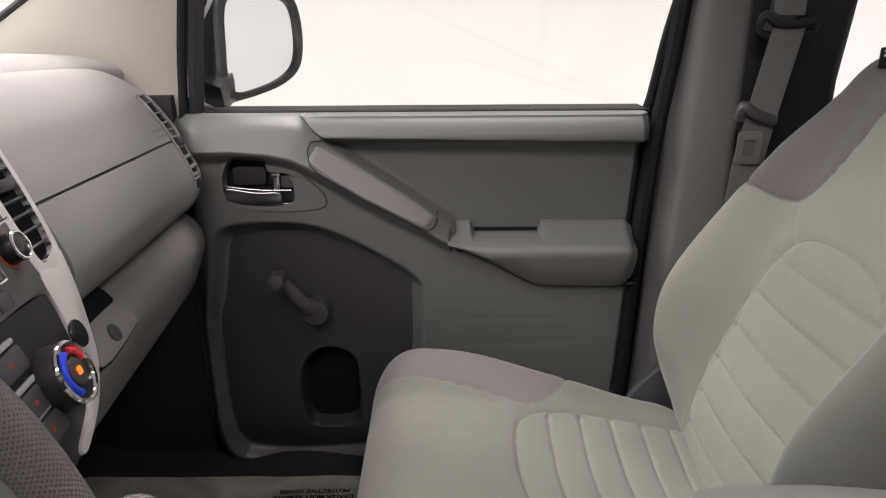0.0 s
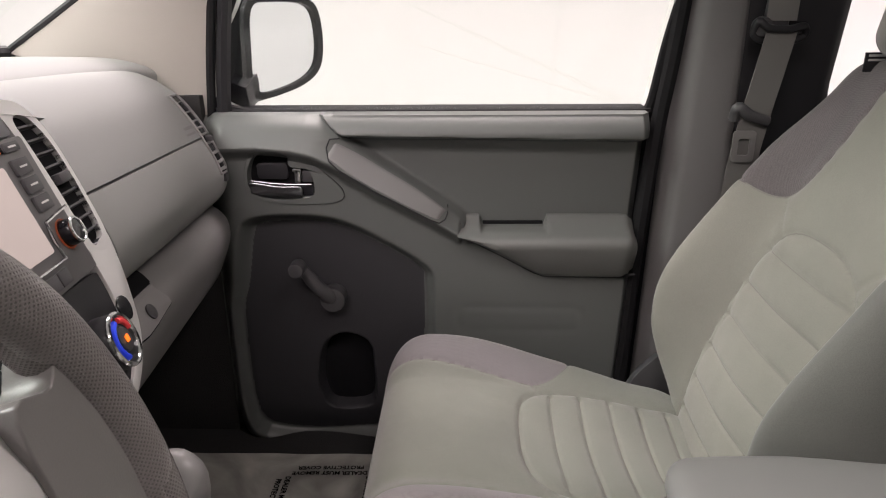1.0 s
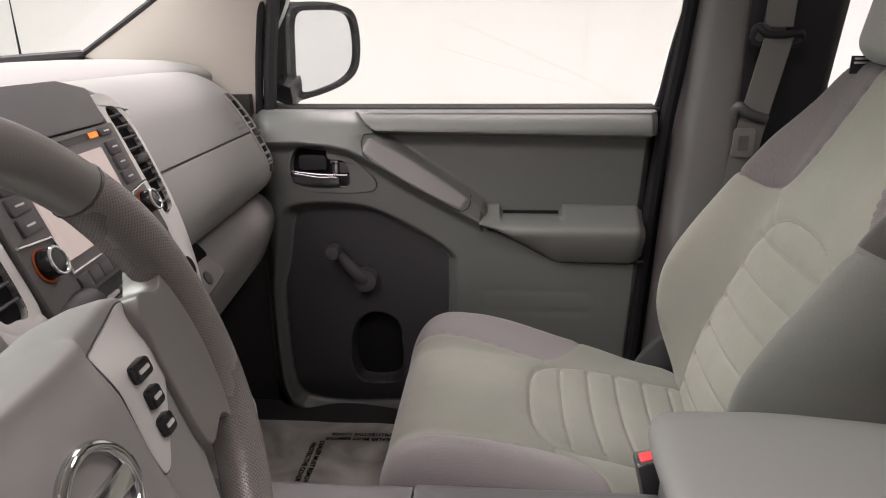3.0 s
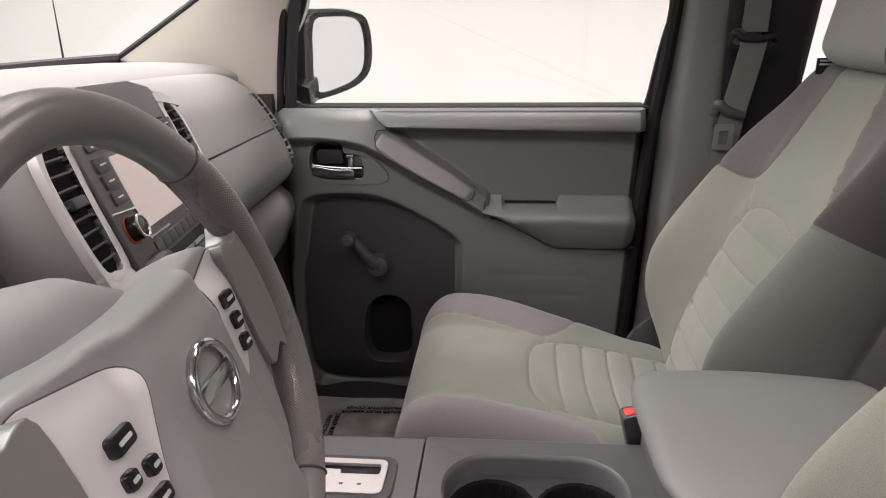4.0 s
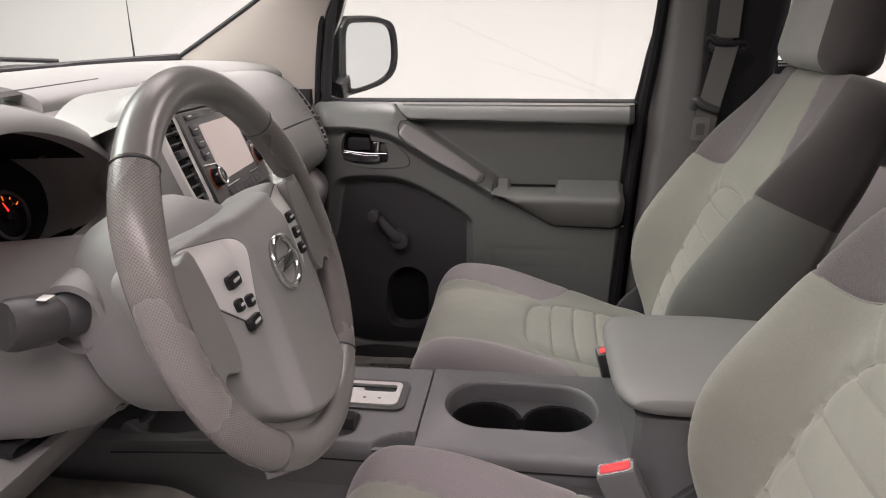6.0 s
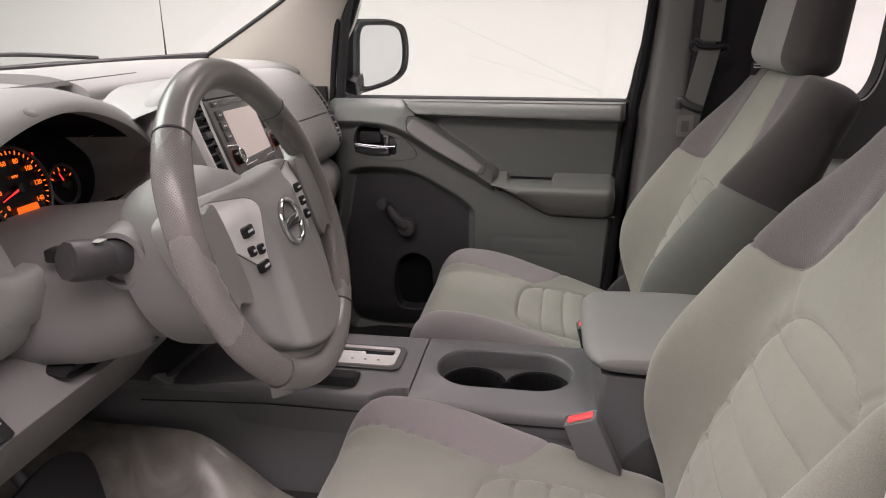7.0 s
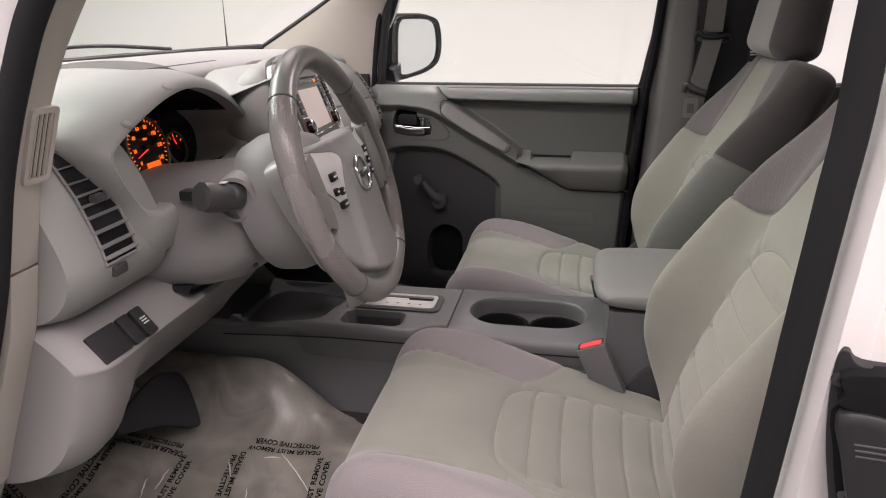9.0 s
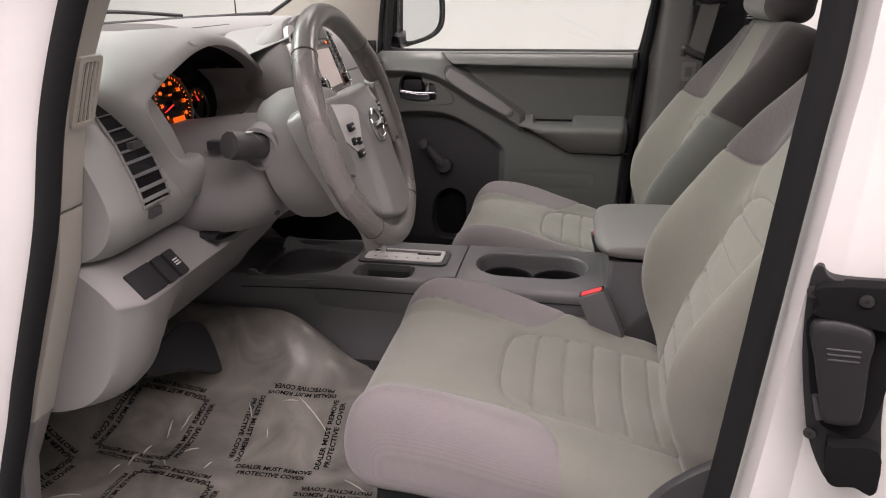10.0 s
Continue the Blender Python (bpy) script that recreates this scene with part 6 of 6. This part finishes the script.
# belt buckles beside the seats
for nm, at, m in (("driver", (0.245, -0.152, 0.945), pose(0, 0, 0, 0, 24, 8)), ("passenger", (0.262, 0.172, 0.955), pose(0, 0, 0, -8, 14, -6))):
    b = thing("belt_buckle", (at[0], at[1], at[2] - 0.09), "dark grey seat belt buckle with a red button", "belt buckle", "seat belt buckles")
    mm = Matrix.Translation(at) @ m.inverted()
    part("buckle_body", box((0, 0, 0), (0.052, 0.028, 0.105), 0.005, 2), DARKG if nm == "passenger" else CONS, b).matrix_world = mm
    part("release_button", box((0, 0, 0), (0.040, 0.016, 0.010), 0.003, 2), RED, b, "red release button").matrix_world = mm @ Matrix.Translation((0, 0, 0.050))
    part("button_rim", frame_ring(*matched(rounded(-0.024, -0.012, 0.024, 0.012, 0.004), rounded(-0.020, -0.008, 0.020, 0.008, 0.003), 40), 0.003), CHROME, b).matrix_world = mm @ Matrix.Translation((0, 0, 0.050))
    part("stalk", tube([mm @ Vector((0, 0, -0.05)), mm @ Vector((0.01, 0, -0.12)), mm @ Vector((0.02, 0, -0.17))], 0.010, 10), DARK, b)
part("seat_bracket", box((0.20, CY - 0.150, 0.915), (0.09, 0.012, 0.018), 0.004), DARKG, cons)

# ---- seat belt on the middle pillar ----
belt = thing("seat_belt", (0.49, 0.66, 1.35), "grey seat belt hanging from a pillar guide loop", "seat belt")


def webbing(pts, w, ax):
    ax = Vector(ax).normalized() * w / 2
    P = catmull(pts, 5)
    b = loft([[p - ax, p + ax, p + ax + Vector((0, -0.0018, 0)), p - ax + Vector((0, -0.0018, 0))] for p in P])
    return b


part("upper_webbing", webbing([(0.520, 0.672, 1.86), (0.510, 0.664, 1.62), (0.506, 0.660, 1.50)], 0.046, (1, 0, 0)), BELT, belt)
part("adjuster_cover", box((0.512, 0.676, 1.58), (0.032, 0.03, 0.20), 0.008, 3, Matrix.Rotation(radians(5), 4, "Y")), DARKG, belt)
part("lower_webbing", webbing([(0.506, 0.652, 1.485), (0.494, 0.650, 1.42), (0.480, 0.648, 1.345), (0.470, 0.650, 1.25), (0.462, 0.655, 1.0), (0.46, 0.66, 0.80)], 0.048, (1, 0, 0.12)), BELT, belt)
part("guide_loop", tube(catmull([(0.468, 0.660, 1.480), (0.470, 0.652, 1.500), (0.485, 0.648, 1.490), (0.515, 0.648, 1.488), (0.538, 0.652, 1.492), (0.545, 0.660, 1.480), (0.53, 0.660, 1.472), (0.49, 0.660, 1.470)], 5, True), 0.006, 10, True, up=(0, 1, 0)), DARK, belt)
part("guide_bolt", disc((0.478, 0.668, 1.492), 0.015, 0.016, (0, -1, 0), w=0.005), DARKG, belt)
part("lower_stop", tube(catmull([(0.450, 0.650, 1.352), (0.452, 0.642, 1.372), (0.47, 0.640, 1.36), (0.50, 0.642, 1.35)], 5), 0.009, 10), DARKG, belt)
part("belt_tongue", frame_ring(*matched(rounded(0.450, 1.285, 0.486, 1.335, 0.005), rounded(0.459, 1.296, 0.477, 1.322, 0.003), 48), 0.003, at_y(0.645)), material("worn_steel_tongue", (0.22, 0.215, 0.21), 0.45, 0.6), belt, "steel belt tongue")

# ---- pedal, film on the floor ----
ped = thing("brake_pedal", (-0.56, -0.30, 0.72), "wide black rubber brake pedal", "pedal")
pm = basis((-0.545, -0.315, 0.865), (0.10, 0.99, 0.0), (-0.55, 0.05, 0.83))
part("pad", prism(soft_poly([(-0.085, 0.018), (-0.04, 0.042), (0.035, 0.056), (0.080, 0.044), (0.095, 0.015), (0.072, -0.054), (0.052, -0.066), (-0.012, -0.020), (-0.07, 0.004)], 5), 0.014, pm, 0.004, 3), DARK, ped)
part("arm", tube([pm @ Vector((0, 0.0, 0)), (-0.66, -0.30, 1.0), (-0.72, -0.30, 1.15)], 0.011, 10), DARKG, ped)
gas = thing("parking_brake_pedal", (-0.60, -0.45, 0.75), "small black pedal under the dash", "pedal")
part("pad", box((-0.575, -0.43, 0.905), (0.024, 0.040, 0.026), 0.004), DARK, gas)
part("arm", tube([(-0.58, -0.43, 0.905), (-0.68, -0.43, 1.0)], 0.008, 8), DARKG, gas)


def film_material(name, base, k):
    m = bpy.data.materials.new(name)
    m.use_nodes = True
    n, l = m.node_tree.nodes, m.node_tree.links
    b = n["Principled BSDF"]
    tc = n.new("ShaderNodeTexCoord")
    no = n.new("ShaderNodeTexNoise")
    no.inputs["Scale"].default_value, no.inputs["Detail"].default_value, no.inputs["Distortion"].default_value = 9, 6, 1.2
    l.new(tc.outputs["Object"], no.inputs["Vector"])
    rp = n.new("ShaderNodeValToRGB")
    rp.color_ramp.elements[0].position, rp.color_ramp.elements[1].position = 0.3, 0.72
    rp.color_ramp.elements[0].color = (*[c * 0.6 for c in base], 1)
    rp.color_ramp.elements[1].color = (*[c * 1.35 for c in base], 1)
    l.new(no.outputs["Fac"], rp.inputs[0])
    l.new(rp.outputs[0], b.inputs["Base Color"])
    b.inputs["Roughness"].default_value = 0.45
    b.inputs["Coat Weight"].default_value, b.inputs["Coat Roughness"].default_value = 0.3, 0.18
    tr, mx = n.new("ShaderNodeBsdfTransparent"), n.new("ShaderNodeMixShader")
    mx.inputs[0].default_value = k
    l.new(tr.outputs[0], mx.inputs[1])
    l.new(b.outputs[0], mx.inputs[2])
    l.new(mx.outputs[0], n["Material Output"].inputs["Surface"])
    w = n.new("ShaderNodeTexNoise")
    w.inputs["Scale"].default_value, w.inputs["Detail"].default_value, w.inputs["Distortion"].default_value = 13, 4, 0.6
    l.new(tc.outputs["Object"], w.inputs["Vector"])
    bp = n.new("ShaderNodeBump")
    bp.inputs["Strength"].default_value, bp.inputs["Distance"].default_value = 0.35, 0.012
    l.new(w.outputs["Fac"], bp.inputs["Height"])
    l.new(bp.outputs["Normal"], b.inputs["Normal"])
    return m


FILM = film_material("clear_protective_film", (0.19, 0.182, 0.164), 0.9)
clear_gloss = material("crease_gloss", (0.55, 0.54, 0.50), 0.08, grain_depth=0, spec=1.0, coat=1.0)
INK = material("black_print", (0.006, 0.006, 0.006), 0.8, grain_depth=0, spec=0.1)


def film_z(x, y):
    z = 0.725 + 0.055 * smooth(-0.42, -0.24, y) + 0.12 * smooth(-0.26, -0.138, y) * smooth(-0.20, -0.42, x)
    z += 0.24 * smooth(-0.66, -0.98, x)
    z += 0.006 * noise.noise((x * 9, y * 9, 0)) + 0.002 * noise.noise((x * 31, y * 31, 3))
    return z


film = thing("floor_film", (-0.45, -0.42, 0.72), "clear printed protective film wrinkled over the driver's carpet", "floor film")
xs, yv = np.linspace(-0.97, 0.06, 130), np.linspace(-0.665, -0.138, 70)
part("sheet", loft([[(x, y, film_z(x, y)) for y in yv] for x in xs], closed=False), FILM, film, smooth=80)
film_p = thing("floor_film", (-0.3, 0.42, 0.70), "clear printed protective film over the passenger carpet", "floor film")
# Same film as the driver's, its colour raised for the light here.
part("sheet", loft([[(x, y, 0.708 + 0.004 * noise.noise((x * 12, y * 12, 5)) + 0.24 * smooth(-0.66, -0.98, x)) for y in np.linspace(0.19, 0.66, 60)] for x in np.linspace(-0.97, 0.05, 100)], closed=False), film_material("lit_protective_film", (0.42, 0.41, 0.38), 0.9), film_p, smooth=80)


def print_ring(x0, x1, y0, y1, fz, parent, turn=0.0, size=0.0135, sides="tblr"):
    cx, cy = (x0 + x1) / 2, (y0 + y1) / 2
    w, h = (x1 - x0) / 2, (y1 - y0) / 2
    for side, a, ox, oy in (("b", 0, 0, -h), ("t", 180, 0, h), ("l", -90, -w, 0), ("r", 90, w, 0)):
        if side not in sides:
            continue
        for k, s in enumerate(("DEALER MUST REMOVE", "PROTECTIVE COVER")):
            r = Matrix.Rotation(radians(turn), 4, "Z")
            off = r @ Vector((ox, oy, 0))
            loc = Matrix.Translation((cx + off.x, cy + off.y, 0)) @ r @ Matrix.Rotation(radians(a), 4, "Z") @ Matrix.Translation((0, -0.0155 * k, 0))
            ob = writing(s, size, loc, INK, parent, "printed_line", 0.0, 0.00045)
            for v in ob.data.vertices:
                v.co.z = fz(v.co.x, v.co.y) + 0.0025


# sharp creases standing up from the film
rf = random.Random(5)
for x, y, a, ln in ((-0.60, -0.47, 80, 0.03), (-0.585, -0.44, 95, 0.035), (-0.575, -0.41, 85, 0.028), (-0.555, -0.36, 100, 0.035), (-0.53, -0.34, 80, 0.04), (-0.30, -0.29, -40, 0.075), (-0.275, -0.31, -42, 0.08), (-0.41, -0.31, -60, 0.04), (-0.49, -0.40, 30, 0.03), (-0.64, -0.55, 20, 0.05), (-0.44, -0.43, 70, 0.02), (-0.34, -0.28, 10, 0.03), (-0.36, -0.35, 110, 0.02), (-0.52, -0.44, 130, 0.02), (-0.22, -0.50, 60, 0.05), (-0.16, -0.44, -30, 0.06)):
    pts = []
    for t in np.linspace(-0.5, 0.5, 7):
        px, py = x + math.cos(radians(a)) * ln * t + 0.001 * rf.uniform(-1, 1), y + math.sin(radians(a)) * ln * t
        pts.append(Vector((px, py, film_z(px, py) + 0.001 + 0.0025 * (1 - (2 * t) ** 2))))
    part("crease", tube(pts, [0.0004, 0.0008, 0.0012, 0.0014, 0.0012, 0.0008, 0.0004], 6), clear_gloss, film, "glossy crease of the clear film")
print_ring(-0.395, -0.245, -0.425, -0.262, film_z, film, 2)
print_ring(-0.668, -0.515, -0.425, -0.285, film_z, film, -6)
print_ring(-0.56, -0.41, -0.62, -0.475, film_z, film, -4)
print_ring(-0.84, -0.70, -0.60, -0.45, film_z, film, -10)
print_ring(-0.255, -0.11, -0.64, -0.475, film_z, film, 3)
fpz = lambda x, y: 0.708 + 0.004 * noise.noise((x * 12, y * 12, 5)) + 0.24 * smooth(-0.66, -0.98, x)
print_ring(-0.30, -0.15, 0.44, 0.60, fpz, film_p, 0)
print_ring(-0.30, -0.15, 0.22, 0.38, fpz, film_p, 0)


# ---- driver's side pillar trim strip with its demist vent ----
STRIP = [(0.985, -0.515), (1.05, -0.490), (1.105, -0.467), (1.21, -0.424), (1.30, -0.403), (1.38, -0.383), (1.464, -0.352), (1.51, -0.328), (1.57, -0.288), (1.66, -0.212), (1.72, -0.15)]
strip_x = lambda z: float(np.interp(z, [p[0] for p in STRIP], [p[1] for p in STRIP]))


def strip_ring(z):
    x = strip_x(z)
    return [(x, SEAL_Y + 0.004, z), (x + 0.001, -0.675, z), (x - 0.001, -0.655, z), (x - 0.008, -0.646, z), (x - 0.05, -0.638, z), (x - 0.06, SEAL_Y + 0.004, z)]


for z0, z1 in ((0.985, 1.283), (1.286, 1.72)):
    single("pillar_trim", bevel(loft([strip_ring(z) for z in np.linspace(z0, z1, 16)]), 0.002), TRIMB, "pale beige door pillar trim with a small vent", "pillar trim", kind="structure")
kick = []
for z in np.linspace(0.69, 0.985, 8):
    x = min([p for p in DOPEN if p[0] < 0.05], key=lambda p: abs(p[1] - z))[0]
    kick.append([(x - 0.002, SEAL_Y + 0.004, z), (x - 0.006, -0.66, z), (x - 0.05, -0.645, z), (x - 0.20, -0.64, z), (x - 0.20, SEAL_Y, z)])
single("kick_panel", bevel(loft(kick), 0.004), DASH_LOW, "grey plastic kick panel beside the footwell", "trim panel", kind="structure")
dv = thing("demist_vent", (-0.365, -0.667, 1.385), "small beige louvred side demist vent", "air vent")
vm = basis((strip_x(1.422) + 0.001, -0.6675, 1.422), (0.0, 1.0, 0.0), (strip_x(1.46) - strip_x(1.385), 0.0, 0.075))
vo, vi = matched(rounded(-0.0195, -0.042, 0.0195, 0.042, 0.005), rounded(-0.0135, -0.036, 0.0135, 0.036, 0.003), 60)
part("frame", frame_ring(vo, vi, 0.005, vm @ Matrix.Translation((0, 0, -0.001))), TRIMB, dv)
part("backing", prism(rounded(-0.014, -0.0365, 0.014, 0.0365, 0.003), 0.001, vm, 0), DARK, dv)
for k in range(4):
    part("slat", prism(rounded(-0.0112 + 0.0067 * k, -0.036, -0.0089 + 0.0067 * k, 0.036, 0.001, 2), 0.0030, vm @ Matrix.Translation((0, 0, 0.0005)), 0.0005), TRIMB, dv)

SCREWM = material("dull_steel", (0.07, 0.068, 0.066), 0.42, 0.9)
# ---- black edge handle on the rear half door ----
hm = basis((0.433, -0.740, 1.183), (0.96, -0.27, 0.0), (0.03, 0.0, 1.0))
fr = thing("edge_handle", (0.43, -0.74, 1.05), "black plastic release handle on the white door edge", "door handle")
EDGE = soft_poly([(-0.0375, 0.086), (-0.035, 0.103), (-0.029, 0.104), (-0.018, 0.094), (0.030, 0.097), (0.070, 0.100), (0.072, 0.05), (0.050, 0.03), (0.040, 0.0), (0.042, -0.038), (0.048, -0.073), (0.052, -0.113), (0.046, -0.118), (0.030, -0.111), (0.012, -0.1166), (0.001, -0.105), (-0.014, -0.073), (-0.0216, -0.043), (-0.031, 0.005), (-0.036, 0.046)], 5)
hat = lambda z: hm @ Matrix.Translation((0, 0, z))
part("base_plate", prism(EDGE, 0.016, hat(-0.012), 0.004, 3), DARK, fr)
part("upper_block", prism(soft_poly([(-0.026, 0.091), (0.066, 0.097), (0.068, 0.060), (-0.024, 0.060), (-0.028, 0.072)], 4), 0.020, hat(-0.002), 0.005, 3), MATTEB, fr)
part("lower_block", prism(soft_poly([(0.001, -0.064), (0.006, -0.068), (0.043, -0.062), (0.047, -0.108), (0.030, -0.106), (0.013, -0.110), (0.004, -0.098)], 4), 0.022, hat(-0.002), 0.005, 3), MATTEB, fr)
part("well", prism(soft_poly([(-0.030, 0.058), (0.034, 0.056), (0.034, -0.050), (0.0, -0.058), (-0.016, -0.035), (-0.027, 0.012)], 4), 0.002, hat(0.0035), 0), MATTEB, fr)
LEV = soft_poly([(-0.0295, 0.056), (0.0165, 0.056), (0.0205, 0.020), (0.0235, -0.030), (0.017, -0.041), (-0.0015, -0.044), (-0.008, -0.037), (-0.0215, 0.0116)], 5)
part("lever", loft([[hm @ Vector((0.0 + (x - 0.0) * k, 0.008 + (y - 0.008) * k, z)) for x, y in LEV] for k, z in ((0.97, 0.006), (1.0, 0.016), (0.985, 0.0205), (0.93, 0.0230), (0.80, 0.0240))]), DARK, fr)
for k in range(3):
    part("grip_rib", tube([hm @ Vector((-0.0155 + 0.0012 * k, 0.034 - 0.0052 * k, 0.0240)), hm @ Vector((0.0118, 0.0366 - 0.0052 * k, 0.0240))], 0.0010, 8), DARKG, fr)
part("hinge_pin", tube([hm @ Vector((-0.015, -0.022, 0.010)), hm @ Vector((-0.008, -0.046, 0.010))], 0.004, 8), DARKG, fr)
for x, y, z in ((-0.033, 0.080, 0.005), (0.0077, 0.084, 0.018), (-0.0135, -0.066, 0.005)):
    sc = part("screw", disc(hm @ Vector((x, y, z)), 0.0060, 0.004, hm.to_3x3() @ Vector((0, 0, 1))), SCREWM, fr, "steel screw")
    part("screw_slot", disc(hm @ Vector((x, y, z + 0.0035)), 0.0022, 0.001, hm.to_3x3() @ Vector((0, 0, 1)), n=6, w=0), DARK, sc)

# ---- tag on the passenger seat, wipers, antenna ----
tag = thing("seat_label", (0.575, 0.545, 1.455), "small woven label sewn on the seat shoulder", "label")
part("cloth_tab", box((0.583, 0.525, 1.449), (0.030, 0.003, 0.026), 0.001), DARK, tag)
for k in range(2):
    part("print_bar", box((0.583, 0.5230, 1.452 + 0.006 * k), (0.022, 0.0008, 0.003), 0.0002), SILVER, tag)
for x0, y0, x1, y1 in ((-1.06, -0.52, -0.98, 0.02), (-1.05, 0.05, -0.93, 0.52)):
    w = thing("wiper", (x0, y0, 1.45), "black windscreen wiper arm resting on the glass", "wiper")
    part("arm", tube(catmull([(x0 - 0.05, y0 - 0.02, 1.44), (x0 - 0.02, y0 + 0.1, 1.468), ((x0 + x1) / 2, (y0 + y1) / 2, 1.480), (x1, y1, 1.462)], 6), 0.005, 8), DARKG, w)
    part("blade", tube([(x0 + 0.02, y0, 1.450), (x1 + 0.03, y1, 1.452)], 0.006, 8), DARK, w)

mast = thing("antenna_mast", (-0.855, 0.70, 1.43), "thin black antenna mast standing beside the windscreen", "antenna")
part("rod", tube([(-0.855, 0.70, 1.43), (-0.855, 0.70, 1.72), (-0.85, 0.70, 2.05)], [0.0028, 0.0022, 0.0016], 8), DARK, mast)
part("base", disc((-0.855, 0.70, 1.425), 0.010, 0.03, (0, 0, 1), r2=0.006), DARK, mast)
